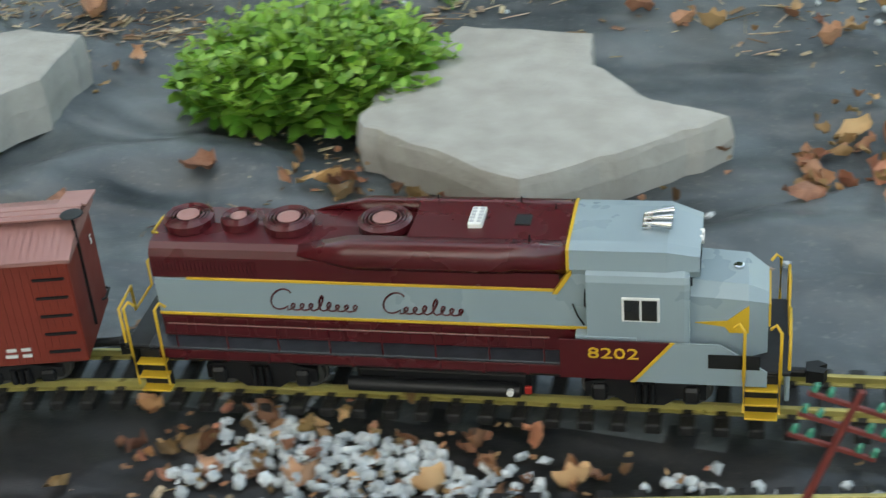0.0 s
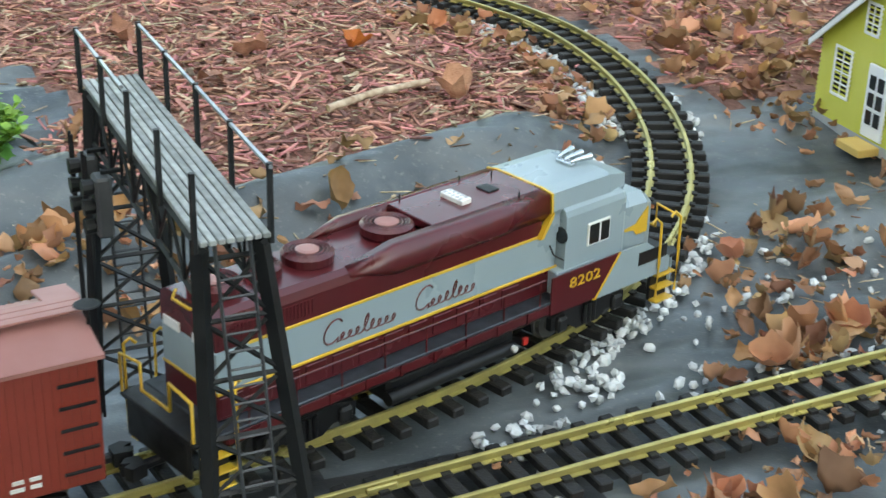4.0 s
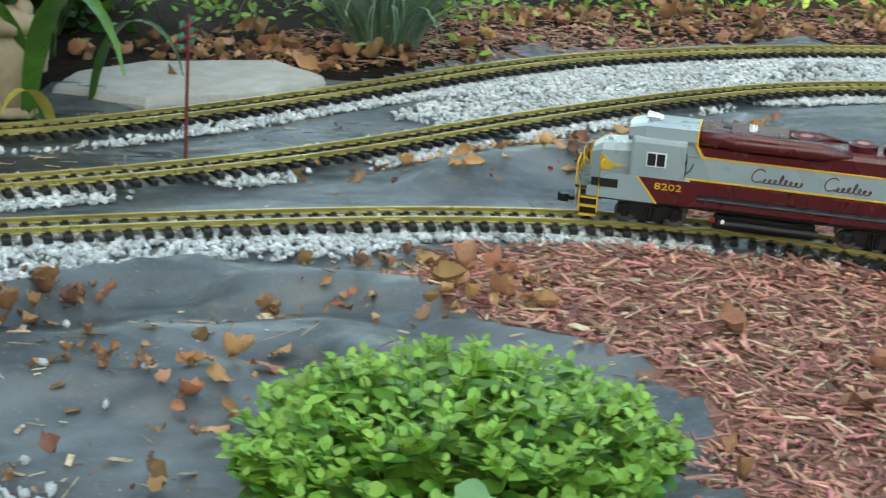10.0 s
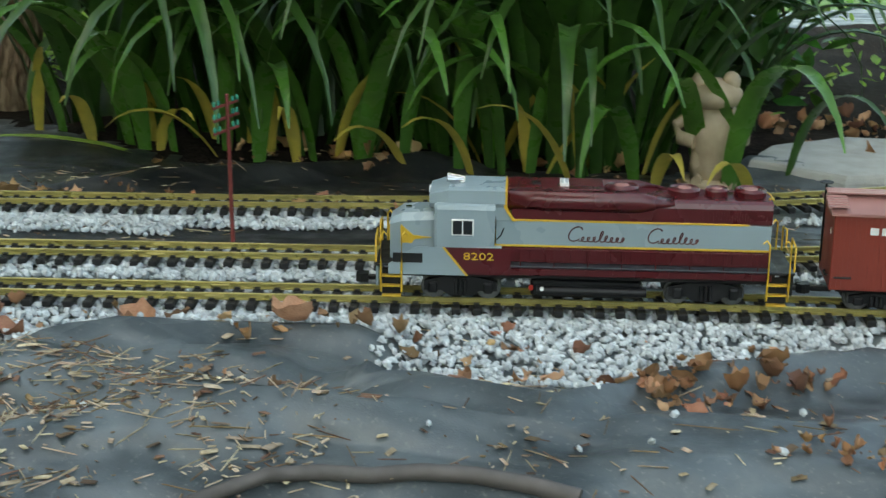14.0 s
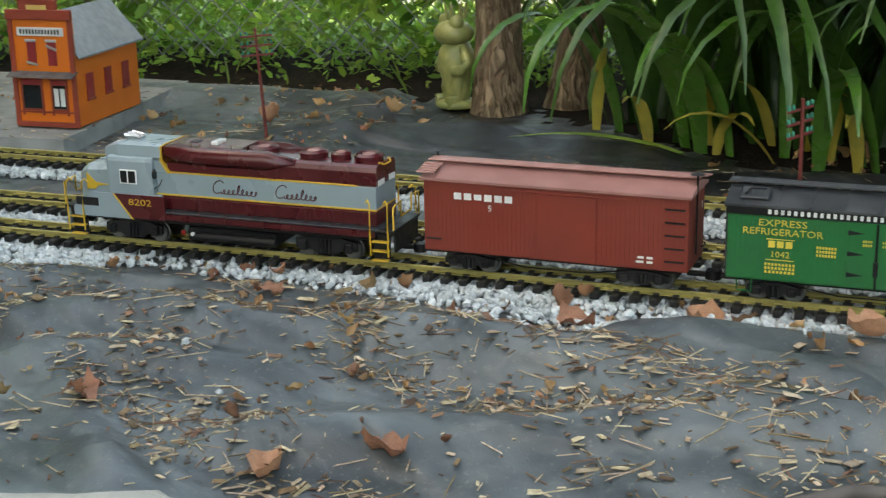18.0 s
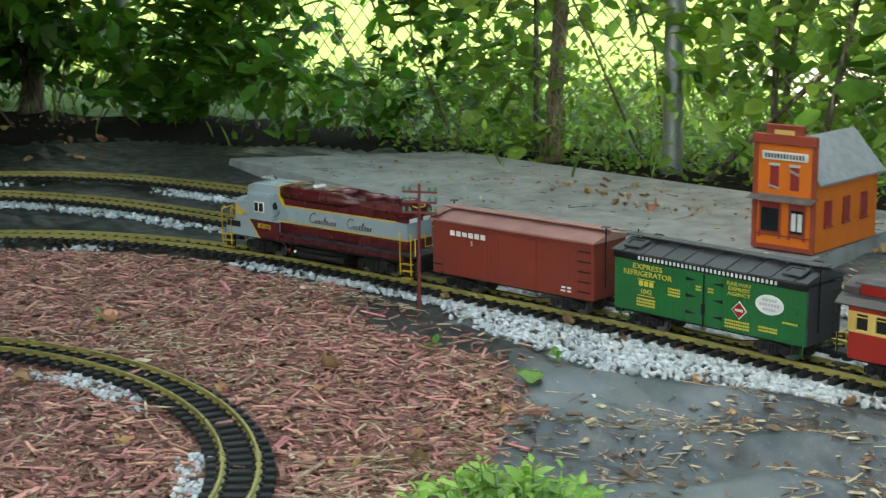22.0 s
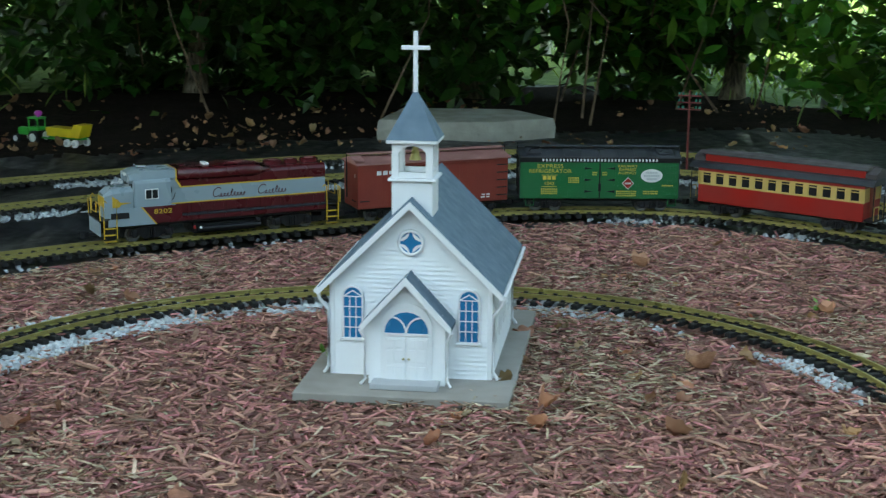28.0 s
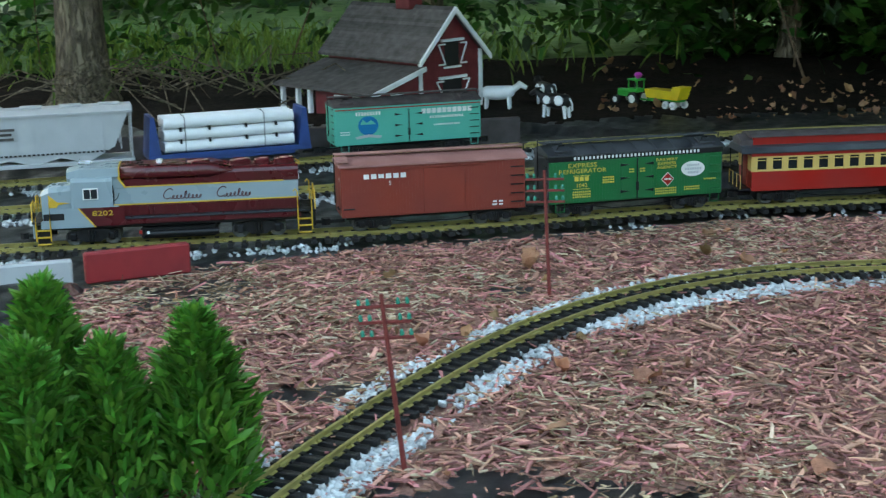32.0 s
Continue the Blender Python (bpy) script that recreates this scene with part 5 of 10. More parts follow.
def build_reefer(name, label, body_mat, roof_mat, fascia, group, teal=False):
    L, W, Z0, Z1 = 0.378, 0.094, 0.032, 0.128
    bx = thing(name, label, "rail car", group=group)
    body = Build().box((0, 0, (Z0 + Z1) / 2), (L, W, Z1 - Z0), 0.001)
    plank_side(body, L - 0.004, Z0 + 0.002, Z1 - 0.012, W / 2, 60)
    part("body", body, M[body_mat], bx, "", "plank")
    part("fascia", Build().box((0, 0, Z1 - 0.005), (L + 0.004, W + 0.005, 0.011), 0.0006), M[fascia], bx)
    roof = Build().prism([(-0.052, Z1), (-0.052, Z1 + 0.003), (0, Z1 + 0.017), (0.052, Z1 + 0.003), (0.052, Z1)], -L / 2 - 0.004, L / 2 + 0.004, 0)
    for k in range(9):
        x = -L / 2 + (k + 0.5) * L / 9
        for s in (-1, 1):
            roof.prism([(s * 0.052, Z1 + 0.003), (s * 0.052, Z1 + 0.0048), (0, Z1 + 0.0188), (0, Z1 + 0.017)], x - 0.001, x + 0.001, 0)
    part("roof", roof, M[roof_mat], bx, "", "roof_rib")
    for k in (-1, 0, 1):
        part("running_board", Build().box((0, 0.008 * k, Z1 + 0.022), (L + 0.012, 0.007, 0.002), 0.0004), M[roof_mat], bx)
    for w in (-1, 1):
        for s in (-1, 1):
            h = part("ice_hatch", Build().box((0, 0, 0), (0.036, 0.028, 0.004), 0.001), M[roof_mat], bx)
            h.matrix_basis = pose(w * (L / 2 - 0.032), s * 0.029, Z1 + 0.0125, -s * 15)
            part("hatch_latch", Build().tube([(-0.012, -0.008, 0.003), (-0.006, 0.0, 0.007), (0.006, 0.0, 0.007), (0.012, 0.008, 0.003)], 0.0012, 5), M["black"], h)
        part("brake_staff", Build().tube([(w * (L / 2 + 0.004), -0.018 * w, 0.05), (w * (L / 2 + 0.004), -0.018 * w, Z1 + 0.026)], 0.0014, 6), M["black"], bx)
        part("end_plate", Build().box((w * (L / 2 + 0.001), 0, 0.078), (0.003, W - 0.004, 0.088), 0.0005), M["roofblack" if not teal else body_mat], bx)
        for k in range(6):
            part("end_rung", Build().tube([(w * (L / 2 + 0.004), 0.022 * w, 0.042 + 0.0165 * k), (w * (L / 2 + 0.004), 0.042 * w, 0.042 + 0.0165 * k)], 0.0013, 5), M["black"], bx)
    for s in (-1, 1):
        y = W / 2
        part("door", Build().box((0.0, s * (y + 0.001), 0.0765), (0.066, 0.0018, 0.086), 0.0004), M[body_mat], bx, "double ice-house door")
        part("door_bar", Build().tube([(0.0, s * (y + 0.0045), 0.034), (0.0, s * (y + 0.0045), 0.117)], 0.0014, 6), M["black"], bx)
        for k in range(3):
            for q in (-1, 1):
                part("hinge", Build().prism([(q * 0.016, 0.0 + 0.05 + 0.027 * k), (q * 0.036, -0.003 + 0.05 + 0.027 * k), (q * 0.036, 0.003 + 0.05 + 0.027 * k)], s * (y + 0.0015), s * (y + 0.0038), 1), M["black"], bx)
        part("door_latch", Build().box((0, s * (y + 0.0055), 0.06), (0.006, 0.003, 0.018), 0.0006), M["black"], bx)
        for k in range(5):
            part("ladder_rung", Build().tube([(-s * (L / 2 - 0.004), s * (y + 0.0035), 0.044 + 0.0165 * k), (-s * (L / 2 - 0.028), s * (y + 0.0035), 0.044 + 0.0165 * k)], 0.0013, 5), M["black" if teal else body_mat], bx)
        for k in range(2):
            part("stirrup", Build().tube([(q, s * (y - 0.002), zz) for q, zz in ((-s * (L / 2 - 0.005) + s * 0.34 * k, 0.033), (-s * (L / 2 - 0.005) + s * 0.34 * k, 0.016), (-s * (L / 2 - 0.024) + s * 0.34 * k, 0.016), (-s * (L / 2 - 0.024) + s * 0.34 * k, 0.033))], 0.0013, 5), M[body_mat], bx)
        if not teal:
            ly = M["letter_y"]
            lettering(bx, "EXPRESS", 0.0125, 0.118 * s, y + 0.0014, 0.108, s, ly, 1.35)
            lettering(bx, "REFRIGERATOR", 0.0125, 0.118 * s, y + 0.0014, 0.0965, s, ly, 1.18)
            bars(bx, "brand_mark", [((0.131 - 0.011 * k) * s, 0.081, 0.0085, 0.0085) for k in range(3)], y + 0.0014, s, ly)
            lettering(bx, "1042", 0.0115, 0.12 * s, y + 0.0014, 0.0675, s, ly, 1.1)
            bars(bx, "rule", [(0.12 * s, 0.0875, 0.036, 0.001), (0.12 * s, 0.0605, 0.036, 0.001)], y + 0.0014, s, ly)
            for z, n in ((0.0545, 9), (0.0495, 9), (0.0445, 8)):
                dashes(bx, 0.12 * s - 0.02, 0.12 * s + 0.02, z, 0.0032, n, y + 0.0014, s, ly)
            for z in (0.081, 0.076, 0.071):
                dashes(bx, 0.062 * s - 0.013, 0.062 * s + 0.013, z, 0.0032, 7, y + 0.0014, s, ly)
            for q in (-1, 1):
                dashes(bx, 0.012 * q - 0.006, 0.012 * q + 0.006, 0.094, 0.003, 4, y + 0.0022, s, ly)
                dashes(bx, 0.012 * q - 0.006, 0.012 * q + 0.006, 0.089, 0.003, 4, y + 0.0022, s, ly)
            lettering(bx, "RAILWAY", 0.0085, -0.066 * s, y + 0.0014, 0.109, s, ly, 1.3)
            lettering(bx, "EXPRESS", 0.0085, -0.066 * s, y + 0.0014, 0.101, s, ly, 1.3)
            lettering(bx, "AGENCY", 0.0085, -0.066 * s, y + 0.0014, 0.093, s, ly, 1.3)
            for z in (0.050, 0.045, 0.040):
                dashes(bx, -0.064 * s - 0.024, -0.064 * s + 0.024, z, 0.003, 11, y + 0.0014, s, ly)
            for z in (0.050, 0.045):
                dashes(bx, -0.122 * s - 0.018, -0.122 * s + 0.018, z, 0.003, 9, y + 0.0014, s, ly)
            dashes(bx, -0.162 * s - 0.014, -0.162 * s + 0.014, 0.064, 0.003, 7, y + 0.0014, s, ly)
            d = 0.0145
            part("badge", Build().prism([(-0.068 * s - d, 0.069), (-0.068 * s, 0.069 + d), (-0.068 * s + d, 0.069), (-0.068 * s, 0.069 - d)], s * (y + 0.001), s * (y + 0.0019), 1), M["letter"], bx, "white and red diamond badge")
            d = 0.0128
            part("badge_field", Build().prism([(-0.068 * s - d, 0.069), (-0.068 * s, 0.069 + d), (-0.068 * s + d, 0.069), (-0.068 * s, 0.069 - d)], s * (y + 0.0015), s * (y + 0.0024), 1), M["coachred"], bx)
            dashes(bx, -0.068 * s - 0.008, -0.068 * s + 0.008, 0.069, 0.004, 5, y + 0.0026, s, M["letter"])
            ov = [(-0.124 * s + 0.026 * cos(2 * pi * k / 28), 0.087 + 0.0155 * sin(2 * pi * k / 28)) for k in range(28)]
            part("oval_plate", Build().prism(ov, s * (y + 0.001), s * (y + 0.002), 1), M["letter"], bx, "white oval plate")
            for z, w2 in ((0.0945, 0.014), (0.087, 0.019), (0.0795, 0.012)):
                dashes(bx, -0.124 * s - w2, -0.124 * s + w2, z, 0.0045, 7, y + 0.0024, s, M["hopper"])
            dashes(bx, -L / 2 + 0.05, L / 2 - 0.05, Z1 - 0.005, 0.0058, 34, y + 0.0028, s, M["letter"], 0.5)
        else:
            part("stripe", Build().box((0, s * (y + 0.0026), Z1 - 0.006), (L, 0.001, 0.003), 0), M["coachred"], bx)
            bars(bx, "brand_mark", [((-0.04 - 0.0135 * k) * s, 0.108, 0.0105, 0.0125) for k in range(10)], y + 0.0014, s, M["letter"])
            dashes(bx, -0.1 * s - 0.045, -0.1 * s + 0.045, 0.092, 0.006, 14, y + 0.0014, s, M["letter"])
            dashes(bx, -0.1 * s - 0.035, -0.1 * s + 0.035, 0.072, 0.004, 12, y + 0.0014, s, M["letter"])
            ov = [(0.105 * s + 0.026 * cos(2 * pi * k / 24), 0.08 + 0.024 * sin(2 * pi * k / 24)) for k in range(24)]
            part("oval_picture", Build().prism(ov, s * (y + 0.001), s * (y + 0.002), 1), M["blueglass"], bx, "blue lake badge")
            part("badge_hill", Build().prism([(0.105 * s - 0.02, 0.083), (0.105 * s - 0.008, 0.094), (0.105 * s + 0.004, 0.087), (0.105 * s + 0.014, 0.096), (0.105 * s + 0.021, 0.083)], s * (y + 0.0016), s * (y + 0.0026), 1), M["teal"], bx)
            dashes(bx, 0.105 * s - 0.033, 0.105 * s + 0.033, 0.110, 0.009, 9, y + 0.0014, s, M["letter"])
            part("ribbon", Build().prism([(0.105 * s - 0.034, 0.053), (0.105 * s, 0.058), (0.105 * s + 0.034, 0.053), (0.105 * s + 0.03, 0.047), (0.105 * s, 0.051), (0.105 * s - 0.03, 0.047)], s * (y + 0.002), s * (y + 0.003), 1), M["hopper"], bx)
            dashes(bx, 0.165 * s - 0.013, 0.165 * s + 0.013, 0.066, 0.003, 7, y + 0.0014, s, M["letter"])
            dashes(bx, 0.165 * s - 0.013, 0.165 * s + 0.013, 0.06, 0.003, 7, y + 0.0014, s, M["letter"])
    car_base(bx, L, 0.046)
    return bx


def build_coach():
    L, W = 0.40, 0.092
    c = thing("passenger_coach", "red and cream model passenger coach with a grey roof", "rail car", group="running train")
    part("lower_side", Build().box((0, 0, 0.0515), (L, W, 0.041), 0.001), M["coachred"], c)
    band = Build()
    n = 12
    step = (L - 0.01) / n
    for s in (-1, 1):
        for k in range(n + 1):
            band.box((-L / 2 + 0.005 + k * step, s * (W / 2 - 0.003), 0.0875), (0.013, 0.006, 0.031), 0.0006)
        band.box((0, s * (W / 2 - 0.003), 0.0735), (L, 0.0062, 0.004), 0.0005)
        band.box((0, s * (W / 2 - 0.003), 0.1015), (L, 0.0062, 0.004), 0.0005)
    for w in (-1, 1):
        band.box((w * (L / 2 - 0.003), 0, 0.0875), (0.006, W, 0.031), 0.0006)
    part("window_band", band, M["cream"], c, "cream window band")
    part("interior", Build().box((0, 0, 0.088), (L - 0.014, W - 0.02, 0.03), 0), M["black"], c)
    for s in (-1, 1):
        for k in range(n):
            x = -L / 2 + 0.005 + (k + 0.5) * step
            wf = part("window", Build().box((x, s * (W / 2 - 0.0045), 0.0875), (step - 0.012, 0.002, 0.026), 0), M["darkglass"], c, "dark coach window")
            part("sash_bar", Build().box((x, s * (W / 2 - 0.0030), 0.0945), (step - 0.012, 0.0014, 0.0016), 0), M["cream"], wf)
    part("letter_board", Build().box((0, 0, 0.1065), (L + 0.002, W + 0.002, 0.007), 0.0008), M["coachred"], c)
    roof = [(W / 2 + 0.004, 0.110), (W / 2 + 0.004, 0.112), (0.040, 0.121), (0.026, 0.125), (-0.026, 0.125), (-0.040, 0.121), (-W / 2 - 0.004, 0.112), (-W / 2 - 0.004, 0.110)]
    part("lower_roof", Build().prism(roof, -L / 2 - 0.022, L / 2 + 0.022, 0), M["roofblack"], c)
    part("clerestory", Build().box((0, 0, 0.1325), (L - 0.012, 0.056, 0.017), 0.001), M["coachred"], c, "red clerestory")
    part("upper_roof", Build().prism([(0.033, 0.1405), (0.033, 0.1425), (0.02, 0.147), (0, 0.1485), (-0.02, 0.147), (-0.033, 0.1425), (-0.033, 0.1405)], -L / 2, L / 2, 0), M["coachroof"], c)
    for w in (-1, 1):
        part("clerestory_end", Build().prism([(-0.028, 0.112), (-0.03, 0.134), (0, 0.145), (0.03, 0.134), (0.028, 0.112)], w * (L / 2 - 0.006), w * (L / 2 + 0.02), 0), M["coachroof"], c)
        part("platform", Build().box((w * (L / 2 + 0.012), 0, 0.034), (0.026, W * 0.9, 0.004), 0.0008), M["black"], c)
        part("end_door", Build().box((w * (L / 2 + 0.0005), 0, 0.072), (0.002, 0.028, 0.07), 0.0005), M["brickred"], c)
        for s in (-1, 1):
            part("end_railing", Build().tube([(w * (L / 2 + 0.022), s * 0.04, 0.036), (w * (L / 2 + 0.022), s * 0.04, 0.064), (w * (L / 2 + 0.022), s * 0.014, 0.064), (w * (L / 2 + 0.022), s * 0.014, 0.036)], 0.0014, 5), M["cream"], c)
            part("coach_step", Build().box((w * (L / 2 + 0.012), s * 0.042, 0.018), (0.024, 0.014, 0.002), 0.0004), M["black"], c)
            part("roof_post", Build().tube([(w * (L / 2 + 0.02), s * 0.042, 0.036), (w * (L / 2 + 0.02), s * 0.042, 0.111)], 0.0012, 5), M["black"], c)
    car_base(c, L, 0.05)
    return c


LOCO, BOXCAR = build_loco(), build_boxcar()
REEFER = build_reefer("refrigerator_car", "green wooden model refrigerator car with yellow lettering", "green", "roofblack", "black", "running train")
COACH = build_coach()
LOCO.scale, BOXCAR.scale, REEFER.scale = (0.955, 0.97, 0.955), (1, 1, 1), (0.975, 1, 1)
COACH_2 = copy_thing(COACH, pose(0, 0, 0))
TRAIN = [(LOCO, 0.005, 0.155), (BOXCAR, 0.502, 0.12), (REEFER, 0.918, 0.121), (COACH, 1.374, 0.14), (COACH_2, 1.86, 0.14)]


# ---- cars parked on the outer track ----
def build_pipe_car():
    L = 0.40
    c = thing("flat_car", "blue bulkhead flat car loaded with white pipes", "rail car", group="parked train")
    part("deck", Build().box((0, 0, 0.038), (L, 0.09, 0.012), 0.001), M["bluepaint"], c)
    part("side_sill", Build().box((0, 0, 0.030), (L * 0.8, 0.086, 0.012), 0.001), M["bluepaint"], c)
    for w in (-1, 1):
        part("bulkhead", Build().prism([(w * L / 2, 0.044), (w * (L / 2 - 0.03), 0.044), (w * (L / 2 - 0.018), 0.135), (w * (L / 2 - 0.008), 0.135)], -0.044, 0.044, 1), M["bluepaint"], c, "blue end bulkhead")
    for row in range(3):
        for col in range(3):
            p = part("pipe", Build().lathe([(0.0125, -0.16), (0.0138, -0.16), (0.0138, 0.16), (0.0125, 0.16)], (0, -0.029 + 0.029 * col, 0.0595 + 0.029 * row), 16, pose(0, 0, 0, 0, 90)), M["white"], c, "white load pipe")
    for x in (-0.085, 0.11):
        part("tie_strap", Build().tube([(x, -0.0455, 0.045), (x, -0.0445, 0.128), (x, -0.03, 0.1325), (x, 0.03, 0.1325), (x, 0.0445, 0.128), (x, 0.0455, 0.045)], 0.001, 5), M["black"], c)
    for x in (-0.115, -0.04, 0.05, 0.12):
        for z in (0.073, 0.102):
            part("spacer", Build().box((x, 0, z), (0.005, 0.09, 0.010), 0), M["black"], c)
    for s in (-1, 1):
        bogie(c, s * (L / 2 - 0.065), 0.05)
        coupler(c, s * (L / 2 - 0.008), s)
    return c


def build_hopper():
    L = 0.46
    c = thing("hopper_car", "pale grey covered hopper car with faded lettering", "rail car", group="parked train")
    side = [(-L / 2 + 0.01, 0.155), (L / 2 - 0.01, 0.155), (L / 2 - 0.045, 0.075), (0.12, 0.04), (0.06, 0.055), (0.0, 0.04), (-0.06, 0.055), (-0.12, 0.04), (-L / 2 + 0.045, 0.075)]
    part("body", Build().prism(side, -0.046, 0.046, 1), M["hopper"], c)
    part("roof", Build().prism([(-0.05, 0.155), (-0.05, 0.16), (-0.03, 0.17), (0.03, 0.17), (0.05, 0.16), (0.05, 0.155)], -L / 2, L / 2, 0), M["hopper"], c)
    part("side_sill", Build().box((0, 0, 0.04), (L, 0.098, 0.01), 0.001), M["hopper"], c)
    for k in range(5):
        part("roof_hatch", Build().box((-0.18 + 0.09 * k, 0, 0.1725), (0.05, 0.03, 0.005), 0.001), M["hopper"], c)
    for s in (-1, 1):
        for k in range(11):
            part("side_rib", Build().box((-0.2 + 0.04 * k, s * 0.047, 0.112), (0.0025, 0.003, 0.085), 0), M["hopper"], c)
        part("round_badge", Build().lathe([(0.011, -0.0008), (0.011, 0.0008)], (0.11 * s, s * 0.0492, 0.118), 18, pose(0, 0, 0, 90)), M["letter"], c, "round white badge")
        bars(c, "brand_mark", [(0.06 * s, 0.128, 0.04, 0.006), (0.064 * s, 0.117, 0.034, 0.006), (0.062 * s, 0.106, 0.038, 0.006)], 0.0492, s, M["shake"])
        dashes(c, -0.17, 0.1, 0.066, 0.004, 26, 0.0495, s, M["black"])
        bogie(c, s * (L / 2 - 0.065), 0.05)
        coupler(c, s * (L / 2 - 0.008), s)
        for k in range(6):
            part("ladder_rung", Build().tube([(s * (L / 2 - 0.004), -0.044, 0.05 + 0.017 * k), (s * (L / 2 - 0.004), -0.024, 0.05 + 0.017 * k)], 0.0012, 5), M["hopper"], c)
        for y in (-0.045, 0.045):
            part("corner_post", Build().tube([(s * (L / 2 - 0.004), y, 0.042), (s * (L / 2 - 0.004), y, 0.158)], 0.002, 5), M["hopper"], c)
    return c


def near_s(line, x, y):
    return float(line.d[np.argmin(np.hypot(line.p[:, 0] - x, line.p[:, 1] - y))])


TEAL = build_reefer("refrigerator_car", "teal model refrigerator car with a lake badge and faded white lettering", "teal", "coachroof", "teal", "parked train", True)
PARKED = [(build_pipe_car(), near_s(LINE_C, -3.50, -1.67), 0.13), (build_hopper(), near_s(LINE_C, -3.50, -1.67) + 0.46, 0.14), (TEAL, near_s(LINE_C, -3.50, -1.67) - 0.455, 0.127)]
for _ob, _s, _half in PARKED:
    _ob.matrix_world = LINE_C.seat(_s, _half, RAIL_Z)

# ---- model buildings and ornaments ----
def clapboards(b, x0, x1, z0, z1, y, side, gable=None, pitch=0.0068):
    """Overlapping boards on a wall facing side*y, cut to a gable (apex x, apex z) where there is one."""
    n = int((z1 - z0) / pitch)
    for k in range(n):
        z = z0 + k * pitch
        a, c = x0, x1
        if gable and z > gable[2]:
            f = (gable[1] - z) / (gable[1] - gable[2])
            if f <= 0.02:
                break
            a, c = gable[0] - (gable[0] - x0) * f, gable[0] + (x1 - gable[0]) * f
        b.add([(a, side * (y + 0.0026), z), (c, side * (y + 0.0026), z), (c, side * (y + 0.0002), z + pitch), (a, side * (y + 0.0002), z + pitch), (a, side * y, z), (c, side * y, z)],
              [(0, 1, 2, 3), (0, 4, 5, 1)])


def arch(x, z, w, h, n=8):
    """Outline of an opening with a round head: bottom middle at x, z."""
    r = w / 2
    return [(x - r, z), (x + r, z)] + [(x + r * cos(pi * k / n), z + h - r + r * sin(pi * k / n)) for k in range(n + 1)]


